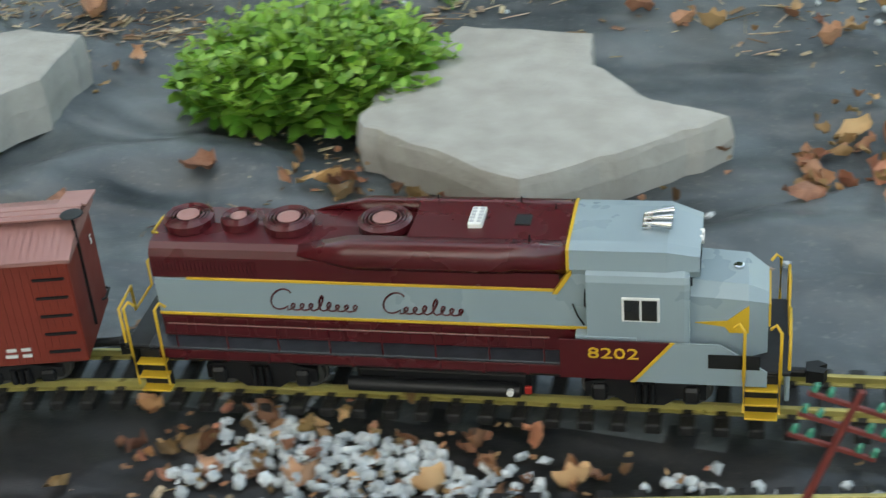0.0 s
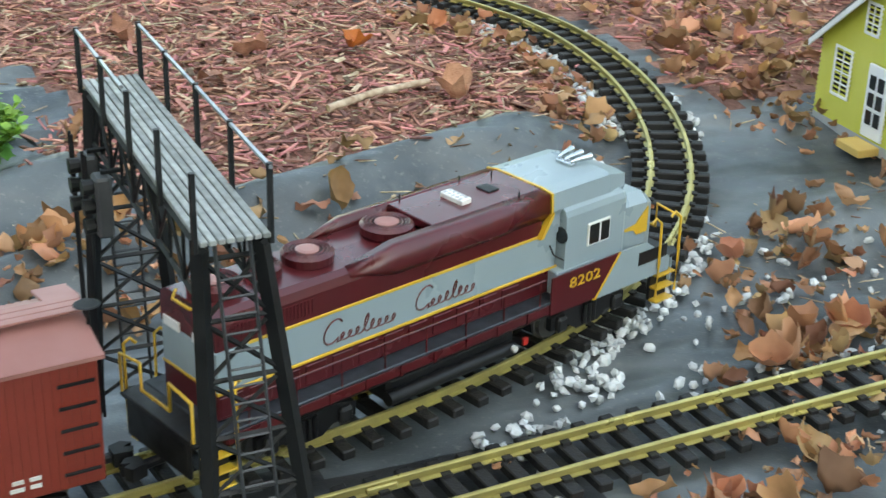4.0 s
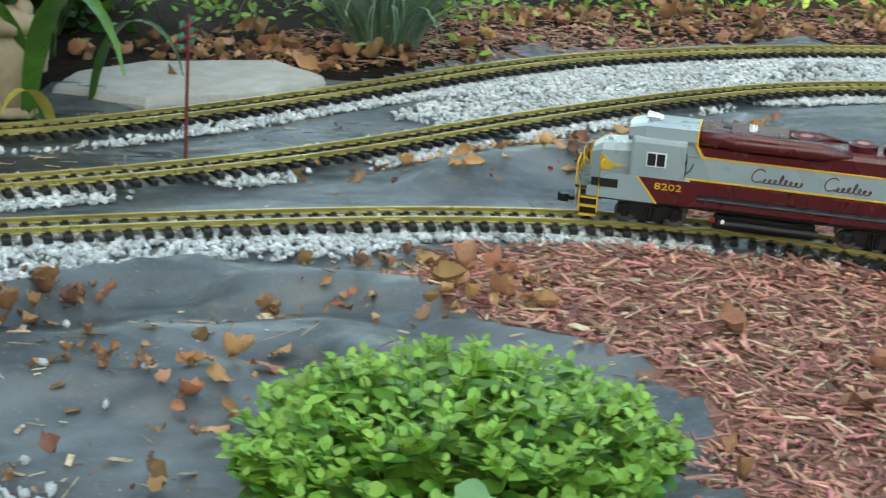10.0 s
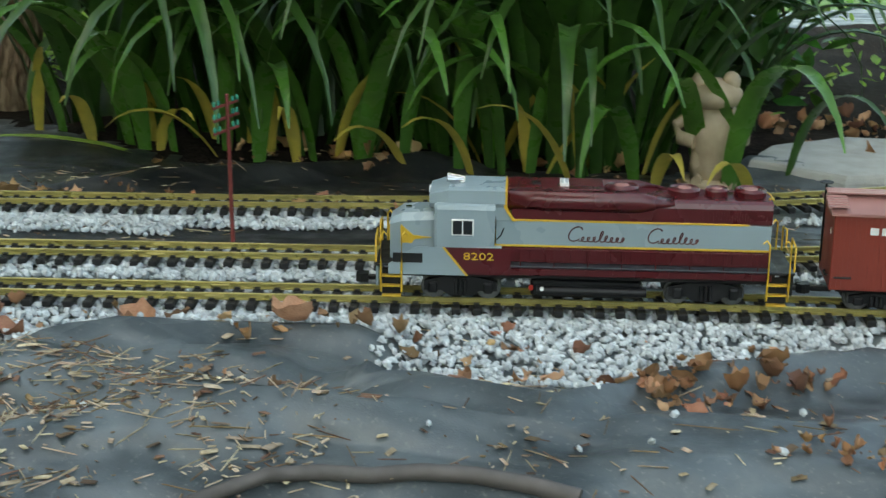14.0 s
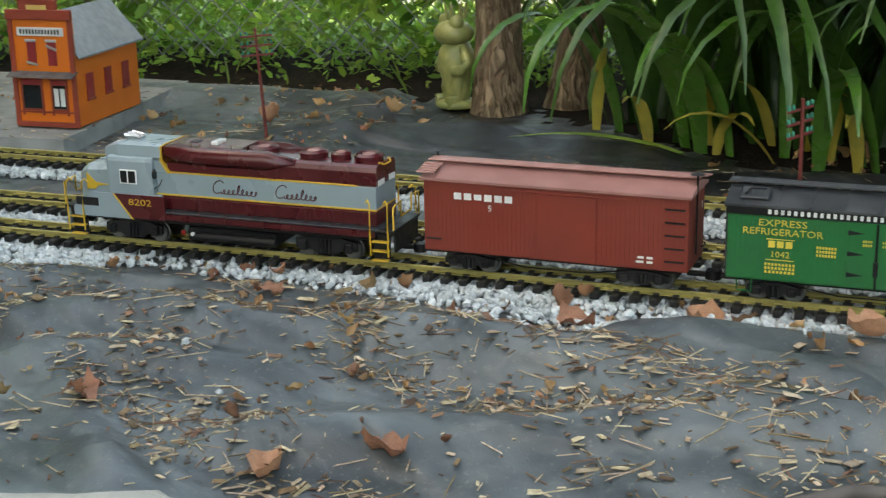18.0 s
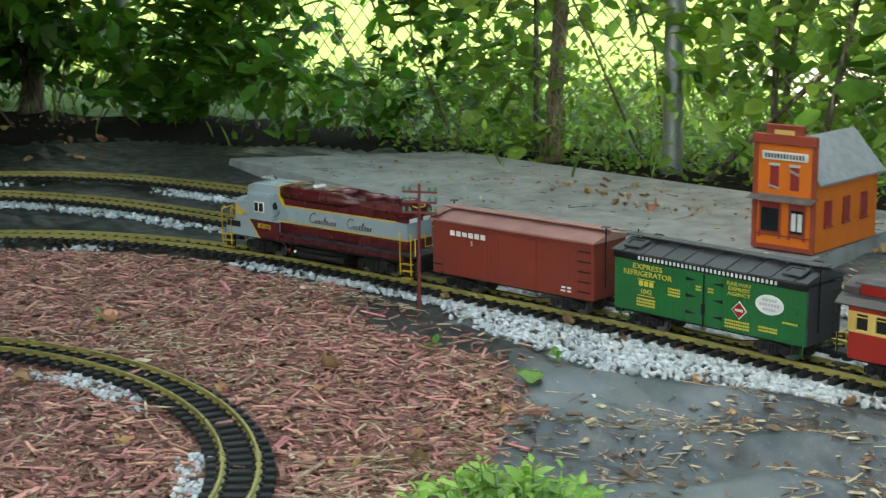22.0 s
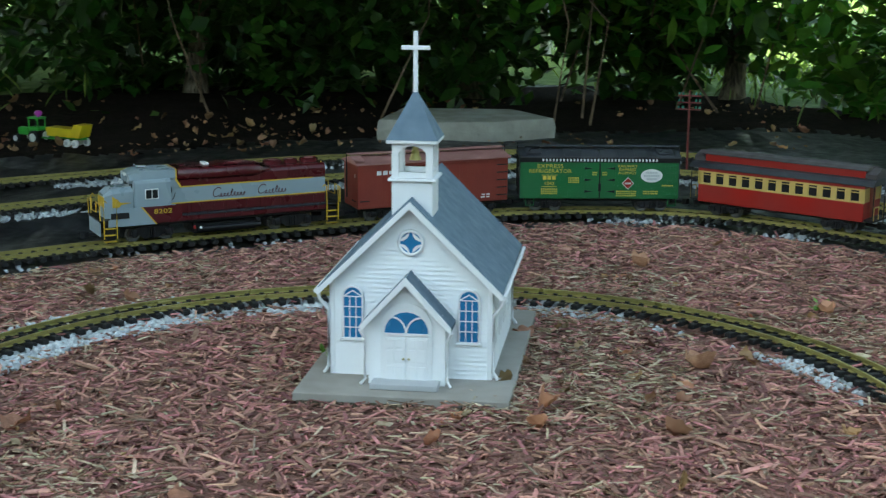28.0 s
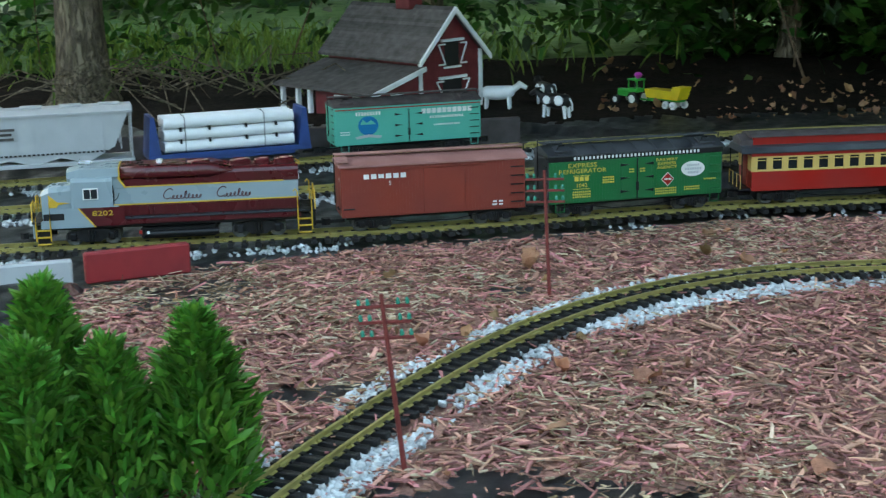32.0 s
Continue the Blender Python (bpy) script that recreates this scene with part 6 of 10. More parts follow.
def build_church():
    # local: x across the front, -y to the front
    ch = thing("model_church", "white clapboard model church with slate-blue roof and steeple", "model building", pose(-2.295, 0.088, 0.0, 0, 0, 78) @ Matrix.Scale(1.045, 4))
    wh, sl = M["white"], M["slate"]
    W, D, E, A = 0.226, 0.30, 0.158, 0.268
    Y0 = 0.05
    base = part("base_board", Build().box((0, 0.2, 0.012), (0.30, 0.50, 0.012), 0.001), M["board"], ch, "grey base board")
    for k in range(3):
        part("base_batten", Build().box((-0.1 + 0.1 * k, -0.044, 0.004), (0.09, 0.012, 0.010), 0.001), M["bark"], base)
    z0 = 0.018
    walls = Build().prism([(-W / 2, z0), (W / 2, z0), (W / 2, E), (0, A), (-W / 2, E)], Y0, Y0 + D, 1)
    clapboards(walls, -W / 2, W / 2, z0, A, -Y0, -1, (0, A, E))
    for s in (-1, 1):
        n = int((E - z0) / 0.0068)
        for k in range(n):
            z = z0 + k * 0.0068
            walls.add([(s * (W / 2 + 0.003), Y0, z), (s * (W / 2 + 0.003), Y0 + D, z), (s * (W / 2 + 0.0002), Y0 + D, z + 0.0068), (s * (W / 2 + 0.0002), Y0, z + 0.0068)], [(0, 1, 2, 3)])
    part("main_wall", walls, wh, ch, "", "clapboard")
    for s in (-1, 1):
        for y in (Y0, Y0 + D):
            part("corner_board", Build().box((s * W / 2, y, (z0 + E) / 2), (0.007, 0.007, E - z0), 0.001), wh, ch)
    # main roof with overhang
    k = (A - E) / (W / 2)
    ov, t = 0.018, 0.005
    for s in (-1, 1):
        ro = Build().prism([(0, A + 0.003), (s * (W / 2 + ov), E - k * ov + 0.003), (s * (W / 2 + ov), E - k * ov + 0.003 + t), (0, A + 0.003 + t * 1.3)], Y0 - 0.016, Y0 + D + 0.016, 1)
        part("roof_slope", ro, sl, ch)
        part("rake_board", Build().prism([(0, A - 0.004), (s * (W / 2 + ov), E - k * ov - 0.004), (s * (W / 2 + ov), E - k * ov + 0.006), (0, A + 0.006)], Y0 - 0.020, Y0 - 0.0155, 1), wh, ch)
        part("gutter", Build().tube([(s * (W / 2 + ov + 0.003), Y0 - 0.018, E - k * ov + 0.002), (s * (W / 2 + ov + 0.003), Y0 + D + 0.018, E - k * ov + 0.002)], 0.003, 8), wh, ch)
        for y in (Y0 - 0.004, Y0 + D + 0.004):
            part("downpipe", Build().tube([(s * (W / 2 + ov + 0.003), y, E - k * ov), (s * (W / 2 + ov), y, E - k * ov - 0.012), (s * (W / 2 + 0.005), y, E - k * ov - 0.028), (s * (W / 2 + 0.005), y, 0.03), (s * (W / 2 + 0.012), y, 0.02)], 0.0026, 6), wh, ch)
    # tower: square shaft, open belfry, pyramid, cross
    ty, tw = Y0 + 0.036, 0.058
    part("tower_shaft", Build().box((0, ty, 0.262), (tw, tw, 0.075), 0.001), wh, ch)
    part("tower_ledge", Build().box((0, ty, 0.3005), (tw + 0.010, tw + 0.010, 0.004), 0.001), wh, ch)
    for sx in (-1, 1):
        for sy in (-1, 1):
            part("belfry_post", Build().box((sx * (tw / 2 - 0.005), ty + sy * (tw / 2 - 0.005), 0.327), (0.010, 0.010, 0.05), 0.0008), wh, ch)
    for turn in range(4):
        m = Matrix.Translation((0, ty, 0)) @ pose(0, 0, 0, 0, 0, 90 * turn)
        b = Build()
        o = [(-0.02, 0.352), (-0.02, 0.34)] + [(0.02 * -cos(pi * q / 8), 0.334 + 0.014 * sin(pi * q / 8)) for q in range(9)] + [(0.02, 0.34), (0.02, 0.352)]
        b.prism(o, -tw / 2, -tw / 2 + 0.004, 1)
        rail = Build().box((0, -tw / 2 + 0.002, 0.307), (tw - 0.02, 0.003, 0.008), 0.0005)
        for name, bb in (("belfry_arch", b), ("belfry_rail", rail)):
            bb.v = [tuple(m @ Vector(p)) for p in bb.v]
            part(name, bb, wh, ch)
    part("bell", Build().lathe([(0.001, 0.02), (0.004, 0.018), (0.006, 0.008), (0.009, 0.0)], (0, ty, 0.325), 12), M["brass"], ch, "brass bell")
    part("belfry_cornice", Build().box((0, ty, 0.354), (tw + 0.014, tw + 0.014, 0.005), 0.001), wh, ch)
    h = (tw + 0.014) / 2
    part("spire", Build().add([(-h, ty - h, 0.3565), (h, ty - h, 0.3565), (h, ty + h, 0.3565), (-h, ty + h, 0.3565), (-0.003, ty - 0.003, 0.420), (0.003, ty - 0.003, 0.420), (0.003, ty + 0.003, 0.420), (-0.003, ty + 0.003, 0.420)],
                              [(0, 1, 5, 4), (1, 2, 6, 5), (2, 3, 7, 6), (3, 0, 4, 7), (4, 5, 6, 7), (3, 2, 1, 0)]), sl, ch)
    part("cross", Build().box((0, ty, 0.462), (0.006, 0.005, 0.085), 0.0008).box((0, ty, 0.4815), (0.040, 0.0052, 0.006), 0.0008), wh, ch, "white cross")
    # porch
    pw, ph, pa = 0.108, 0.110, 0.168
    pb = Build().prism([(-pw / 2, z0), (pw / 2, z0), (pw / 2, ph), (0, pa - 0.004), (-pw / 2, ph)], 0.012, Y0 + 0.002, 1)
    clapboards(pb, -pw / 2, pw / 2, z0, pa - 0.004, -0.012, -1, (0, pa - 0.004, ph))
    part("porch", pb, wh, ch, "", "clapboard")
    kp = (pa - ph) / (pw / 2)
    for s in (-1, 1):
        part("porch_roof", Build().prism([(0, pa), (s * (pw / 2 + 0.010), ph - kp * 0.010), (s * (pw / 2 + 0.010), ph - kp * 0.010 + 0.005), (0, pa + 0.006)], -0.002, Y0 + 0.03, 1), sl, ch)
        part("porch_rake", Build().prism([(0, pa - 0.004), (s * (pw / 2 + 0.010), ph - kp * 0.010 - 0.004), (s * (pw / 2 + 0.010), ph - kp * 0.010 + 0.006), (0, pa + 0.007)], -0.006, -0.0015, 1), wh, ch)
        part("porch_downpipe", Build().tube([(s * (pw / 2 + 0.011), 0.0, ph - 0.012), (s * (pw / 2 + 0.004), 0.005, ph - 0.026), (s * (pw / 2 + 0.004), 0.005, 0.026), (s * (pw / 2 + 0.010), 0.0, 0.019)], 0.0022, 6), wh, ch)
    part("porch_step", Build().box((0, -0.004, 0.022), (0.095, 0.032, 0.008), 0.001), M["hopper"], ch, "pale grey step")
    o = [(x, z) for x, z in arch(0, z0, 0.072, 0.118, 10)]
    part("door_surround", Build().prism(o, 0.0095, 0.0085, 1), wh, ch)
    for s in (-1, 1):
        dr = part("door", Build().box((s * 0.0155, 0.0085, 0.054), (0.029, 0.003, 0.066), 0.0006), wh, ch, "white panelled door")
        for zz, hh in ((0.035, 0.02), (0.060, 0.018), (0.078, 0.012)):
            for q in (-1, 1):
                part("door_panel", Build().box((s * 0.0155 + q * 0.0066, 0.0068, zz), (0.010, 0.0012, hh), 0.0004), wh, dr)
        part("door_knob", Build().lathe([(0.0016, 0), (0.0016, 0.003)], (s * 0.004, 0.0075, 0.056), 8, pose(0, 0, 0, 90)), M["brass"], dr)
    fan = [(-0.031, 0.092), (0.031, 0.092)] + [(0.031 * cos(pi * q / 10), 0.092 + 0.031 * sin(pi * q / 10)) for q in range(1, 10)]
    part("fanlight", Build().prism(fan, 0.0082, 0.0072, 1), M["blueglass"], ch, "blue fanlight")
    for q in (-1, 1):
        part("fanlight_bar", Build().tube([(q * 0.021 * (1 - cos(pi * j / 10)), 0.0062, 0.092 + 0.024 * sin(pi * j / 10)) for j in range(6)], 0.0014, 5), wh, ch)
    part("fanlight_rail", Build().box((0, 0.0068, 0.0915), (0.066, 0.002, 0.003), 0), wh, ch)
    # front windows
    for s in (-1, 1):
        wx = s * 0.083
        wi = part("front_window", Build().prism(arch(wx, 0.073, 0.027, 0.074), Y0 - 0.0022, Y0 - 0.0030, 1), M["blueglass"], ch, "blue arched window")
        fr = Build()
        pts = [(wx - 0.0145, 0.072)] + [(wx - 0.0145 * cos(pi * q / 10), 0.1335 + 0.0145 * sin(pi * q / 10)) for q in range(11)] + [(wx + 0.0145, 0.072)]
        fr.tube([(x, Y0 - 0.0035, z) for x, z in pts], 0.002, 6)
        fr.box((wx, Y0 - 0.004, 0.0705), (0.036, 0.006, 0.004), 0.0008)
        part("window_frame", fr, wh, wi)
        for q in (-1, 1):
            part("glazing_bar", Build().box((wx + q * 0.0045, Y0 - 0.0035, 0.102), (0.0013, 0.0014, 0.062), 0), wh, wi)
        for q in range(4):
            part("glazing_bar", Build().box((wx, Y0 - 0.0035, 0.088 + 0.015 * q), (0.027, 0.0014, 0.0013), 0), wh, wi)
        part("arch_bar", Build().tube([(wx - 0.0135, Y0 - 0.0035, 0.133), (wx, Y0 - 0.0035, 0.1415), (wx + 0.0135, Y0 - 0.0035, 0.133)], 0.0011, 5), wh, wi)
        for q in range(4):
            y = Y0 + 0.042 + 0.072 * q
            side = part("side_window", Build().box((s * (W / 2 + 0.0022), y, 0.098), (0.001, 0.024, 0.078), 0), M["hopper"], ch, "pale side window")
            part("side_frame", Build().tube([(s * (W / 2 + 0.003), y - 0.013, 0.057), (s * (W / 2 + 0.003), y - 0.013, 0.138), (s * (W / 2 + 0.003), y + 0.013, 0.138), (s * (W / 2 + 0.003), y + 0.013, 0.057)], 0.0018, 5), wh, side)
            part("side_bar", Build().box((s * (W / 2 + 0.003), y, 0.098), (0.0012, 0.0014, 0.078), 0), wh, side)
    # rose window
    rz = 0.2135
    ro = part("rose_window", Build().lathe([(0.0155, -0.0006), (0.0155, 0.0006)], (0, Y0 - 0.0028, rz), 24, pose(0, 0, 0, 90)), M["blueglass"], ch, "round blue window")
    part("rose_ring", Build().tube([(0.017 * cos(2 * pi * q / 24), Y0 - 0.0038, rz + 0.017 * sin(2 * pi * q / 24)) for q in range(25)], 0.0026, 6), wh, ro)
    for a in range(4):
        c0 = radians(45 + 90 * a)
        part("rose_petal", Build().prism([(0.0205 * cos(c0) + 0.0125 * cos(2 * pi * q / 14), rz + 0.0205 * sin(c0) + 0.0125 * sin(2 * pi * q / 14)) for q in range(14)
                                          if (0.0205 * cos(c0) + 0.0125 * cos(2 * pi * q / 14)) ** 2 + (0.0205 * sin(c0) + 0.0125 * sin(2 * pi * q / 14)) ** 2 < 0.0175 ** 2], Y0 - 0.0036, Y0 - 0.0044, 1), wh, ro)


build_church()


def window_unit(parent, x, z, w, h, y, side_m, frame_mat, glass_mat, cols=2, rows=3, arched=False, sill=False):
    """A window lying on the local wall plane: m carries x, z onto the wall."""
    wi = part("window", Build().box((x, -y - 0.0012, z), (w, 0.001, h), 0), glass_mat, parent)
    fr = Build()
    for s in (-1, 1):
        fr.box((x + s * (w / 2 + 0.0015), -y - 0.0016, z), (0.0036, 0.0032, h + 0.006), 0.0005)
        fr.box((x, -y - 0.0016, z + s * (h / 2 + 0.0015)), (w + 0.0036, 0.0034, 0.0036), 0.0005)
    f = part("window_frame", fr, frame_mat, wi)
    bar = Build()
    for k in range(1, cols):
        bar.box((x - w / 2 + k * w / cols, -y - 0.0022, z), (0.0014, 0.0014, h), 0)
    for k in range(1, rows):
        bar.box((x, -y - 0.0022, z - h / 2 + k * h / rows), (w, 0.0014, 0.0014), 0)
    part("glazing_bars", bar, frame_mat, wi)
    for p in (wi,):
        p.matrix_basis = side_m
    return wi


def build_store():
    # local: front faces -y, x across
    st = thing("model_store", "bright orange model store with red trim on the concrete slab", "model building", pose(-2.478, 2.19, 0.03, 0, 0, 17))
    o, r = M["orange"], M["brickred"]
    W, D = 0.134, 0.262
    part("main_wall", Build().box((0, D / 2, 0.072), (W, D, 0.144), 0.001), o, st)
    part("gable_rear", Build().prism([(-W / 2, 0.144), (W / 2, 0.144), (0, 0.215)], 0.004, D, 1), o, st)
    part("front_wall", Build().box((0, 0.002, 0.118), (W + 0.004, 0.010, 0.236), 0.0008), o, st)
    for s in (-1, 1):
        part("roof_slope", Build().prism([(0, 0.222), (s * (W / 2 + 0.010), 0.138), (s * (W / 2 + 0.010), 0.142), (0, 0.227)], 0.006, D + 0.014, 1), M["roofgrey"], st, "grey shingle roof")
        part("pilaster", Build().box((s * (W / 2), -0.004, 0.12), (0.010, 0.006, 0.236), 0.0008), r, st)
    part("cornice", Build().box((0, -0.006, 0.228), (W + 0.012, 0.010, 0.020), 0.001), r, st, "red cornice")
    part("cornice_step", Build().box((0, -0.005, 0.246), (0.085, 0.009, 0.018), 0.001), r, st)
    part("cornice_cap", Build().box((0, -0.006, 0.2565), (0.09, 0.012, 0.003), 0.0006), r, st)
    part("name_plate", Build().box((0, -0.0105, 0.243), (0.045, 0.002, 0.009), 0.0004), M["cream"], st)
    part("sign_board", Build().box((0, -0.005, 0.194), (0.104, 0.003, 0.017), 0.0005), M["letter"], st, "white sign board with worn letters")
    dashes(st, -0.046, 0.046, 0.194, 0.009, 13, 0.0072, -1, M["black"], 0.55)
    for s in (-1, 1):
        x = -0.022 + 0.0 if s < 0 else 0.022
        w = part("upper_window", Build().box((x * 1.05, -0.0042, 0.150), (0.019, 0.002, 0.048), 0), M["redplastic"], st, "red boarded window")
        part("window_cap", Build().box((x * 1.05, -0.006, 0.176), (0.024, 0.004, 0.005), 0.0006), M["hopper"], w)
        bd = part("nailed_board", Build().box((0, 0, 0), (0.025, 0.002, 0.005), 0.0004), M["board"], w)
        bd.matrix_basis = pose(x * 1.05, -0.0062, 0.130 if s < 0 else 0.162, 0, 12 if s < 0 else 20, 0)
    part("awning", Build().prism([(-0.024, 0.106), (-0.026, 0.104), (0.0, 0.112), (0.0, 0.115)], -W / 2 - 0.008, W / 2 + 0.008, 0), M["shake"], st, "weathered brown awning")
    for x, w in ((-0.03, 0.046), (0.032, 0.034)):
        part("shop_window", Build().box((x, -0.0042, 0.062), (w, 0.002, 0.05), 0), M["darkglass"], st)
        part("transom", Build().box((x, -0.0052, 0.092), (w, 0.002, 0.012), 0), M["redplastic"], st)
        for q in (-1, 1):
            part("window_post", Build().box((x + q * w / 2, -0.0055, 0.062), (0.004, 0.003, 0.075), 0.0004), r, st)
        part("window_sill", Build().box((x, -0.0055, 0.036), (w + 0.004, 0.003, 0.004), 0.0004), r, st)
    for q in (-1, 1):
        part("door_light", Build().box((0.032 + q * 0.007, -0.0056, 0.062), (0.010, 0.002, 0.036), 0), M["letter"], st, "white door panel")
    part("base_trim", Build().box((0, -0.005, 0.006), (W + 0.006, 0.005, 0.010), 0.0005), r, st)
    part("panel_rail", Build().box((0, -0.005, 0.031), (W, 0.003, 0.003), 0), r, st)
    for k in range(3):
        y = 0.055 + 0.074 * k
        for s in (-1, 1):
            sw = part("side_window", Build().box((s * (W / 2 + 0.0012), y, 0.078), (0.002, 0.028, 0.052), 0), M["redplastic"], st, "red side window")
            part("sill", Build().box((s * (W / 2 + 0.0025), y, 0.050), (0.004, 0.032, 0.004), 0.0005), r, sw)


build_store()


def build_yellow_house():
    # local: front faces -y; stands beside the curve
    h = thing("model_house", "lime-yellow clapboard model house with white windows", "model building", pose(1.551, 1.286, float(sink(1.63, 1.2)) - 0.004, 0, 0, -90))
    li, wh = M["lime"], M["white"]
    W, D, E, A = 0.27, 0.22, 0.112, 0.225
    # the gabled front spans x 0..W
    walls = Build().prism([(0, 0.012), (W, 0.012), (W, E), (W / 2, A), (0, E)], 0, D, 1)
    clapboards(walls, 0, W, 0.014, A, 0, -1, (W / 2, A, E), 0.006)
    part("main_wall", walls, li, h, "", "clapboard")
    part("foundation", Build().box((W / 2, D / 2, 0.007), (W + 0.004, D + 0.004, 0.016), 0.001), M["hopper"], h, "pale grey foundation")
    for s in (-1, 1):
        k = (A - E) / (W / 2)
        x1 = W / 2 + s * (W / 2 + 0.012)
        part("roof_slope", Build().prism([(W / 2, A + 0.002), (x1, E - k * 0.012 + 0.002), (x1, E - k * 0.012 + 0.007), (W / 2, A + 0.009)], -0.012, D + 0.012, 1), M["shake"], h, "dark shingle roof")
        part("rake_board", Build().prism([(W / 2, A - 0.005), (x1, E - k * 0.012 - 0.005), (x1, E - k * 0.012 + 0.003), (W / 2, A + 0.003)], -0.014, -0.011, 1), wh, h)
    for x in (0.048, 0.205):
        window_unit(h, x, 0.078, 0.030, 0.058, 0.0, Matrix(), wh, M["darkglass"], 2, 4)
    window_unit(h, 0.095, 0.158, 0.022, 0.034, 0.0, Matrix(), wh, M["darkglass"], 2, 3)
    window_unit(h, 0.175, 0.158, 0.022, 0.034, 0.0, Matrix(), wh, M["darkglass"], 2, 3)
    dr = part("door", Build().box((0.122, -0.0025, 0.062), (0.040, 0.004, 0.090), 0.0008), wh, h, "white glazed door")
    for q in (-1, 1):
        for k in range(3):
            part("door_pane", Build().box((0.122 + q * 0.008, -0.005, 0.042 + 0.022 * k), (0.011, 0.0012, 0.017), 0), M["darkglass"], dr)
    part("door_step", Build().box((0.122, -0.02, 0.008), (0.046, 0.030, 0.010), 0.001), M["cream"], h, "tan wooden step")


build_yellow_house()


def build_gantry():
    # signal bridge across the main line; local x along the bridge
    a, b = Vector((0.621, 0.572)), Vector((0.604, 0.866))
    d = (b - a).normalized()
    L = (b - a).length
    g = thing("signal_gantry", "black iron signal bridge with a plank walkway over the track", "signal bridge", pose(a.x, a.y, float(sink(a.x, a.y)), 0, 0, math.degrees(atan2(d.y, d.x))))
    ir = M["iron"]
    H = 0.285
    for x, lean in ((0.0, -0.02), (L, -0.005)):
        for s in (-1, 1):
            part("leg", Build().tube([(x, s * 0.038 + lean, -0.004), (x, s * 0.0185, H)], 0.006, 4), ir, g)
        for k in range(6):
            z0, z1 = 0.018 + 0.042 * k, 0.06 + 0.042 * k
            w0, w1 = 0.038 - 0.0195 * z0 / H, 0.038 - 0.0195 * z1 / H
            o0, o1 = lean * (1 - z0 / H), lean * (1 - z1 / H)
            part("brace", Build().tube([(x, o0 - w0, z0), (x, o1 + w1, z1)], 0.0018, 4), ir, g)
            part("brace", Build().tube([(x, o0 + w0, z0), (x, o1 - w1, z1)], 0.0018, 4), ir, g)
            part("cross_bar", Build().tube([(x, o1 - w1, z1), (x, o1 + w1, z1)], 0.0019, 4), ir, g)
    for x, lean in ((-0.006, -0.02), (L + 0.006, -0.005)):
        la = Build()
        for s in (-1, 1):
            la.tube([(x, s * 0.011 + lean, 0.0), (x, s * 0.011, H)], 0.0013, 4)
        for k in range(21):
            la.tube([(x, lean * (1 - k / 21) - 0.011, 0.008 + 0.0125 * k), (x, lean * (1 - k / 21) + 0.011, 0.008 + 0.0125 * k)], 0.001, 4)
        part("ladder", la, M["roofblack"], g, "narrow ladder")
    for s in (-1, 1):
        t = Build().tube([(-0.01, s * 0.0195, H - 0.004), (L + 0.01, s * 0.0195, H - 0.004)], 0.003, 4).tube([(0, s * 0.0195, H - 0.042), (L, s * 0.0195, H - 0.042)], 0.0022, 4)
        n = 9
        for k in range(n):
            x0, x1 = L * k / n, L * (k + 1) / n
            t.tube([(x0, s * 0.0195, H - 0.042), (x1, s * 0.0195, H - 0.004)] if k % 2 else [(x0, s * 0.0195, H - 0.004), (x1, s * 0.0195, H - 0.042)], 0.0014, 4)
            t.tube([(x0, s * 0.0195, H - 0.042), (x0, s * 0.0195, H - 0.004)], 0.0012, 4)
        part("truss", t, ir, g)
    for k in range(8):
        part("plank", Build().box((L / 2, -0.0193 + 0.00552 * k, H + 0.002), (L + 0.03, 0.0046, 0.0035), 0.0006), M["plank"], g)
    for s in (-1, 1):
        for k in range(5):
            x = -0.01 + (L + 0.02) * k / 4
            part("rail_post", Build().tube([(x, s * 0.0235, H - 0.005), (x, s * 0.0235, H + 0.046)], 0.0022, 5), ir, g)
    part("hand_rail", Build().tube([(-0.012, -0.0235, H + 0.044), (L + 0.012, -0.0235, H + 0.044)], 0.0016, 5), M["galv"], g, "pale hand rail")
    part("hand_rail", Build().tube([(L * 0.55, 0.0235, H + 0.044), (L + 0.012, 0.0235, H + 0.044)], 0.0016, 5), M["galv"], g)
    for x in (0.20, 0.245):
        sg = part("signal_head", Build().box((x, 0.034, H - 0.055), (0.018, 0.012, 0.046), 0.002), M["roofblack"], g, "dark signal head")
        for k in range(3):
            part("signal_hood", Build().lathe([(0.0055, 0.0), (0.0062, 0.008), (0.005, 0.008)], (x, 0.040, H - 0.070 + 0.015 * k), 10, pose(0, 0, 0, -90)), ir, sg)
        part("signal_bracket", Build().tube([(x, 0.02, H - 0.03), (x, 0.034, H - 0.03)], 0.002, 5), ir, sg)
        part("signal_ladder", Build().tube([(x + 0.012, 0.042, 0.05), (x + 0.012, 0.042, H - 0.02)], 0.0012, 4).tube([(x + 0.02, 0.042, 0.05), (x + 0.02, 0.042, H - 0.02)], 0.0012, 4), ir, g)


build_gantry()


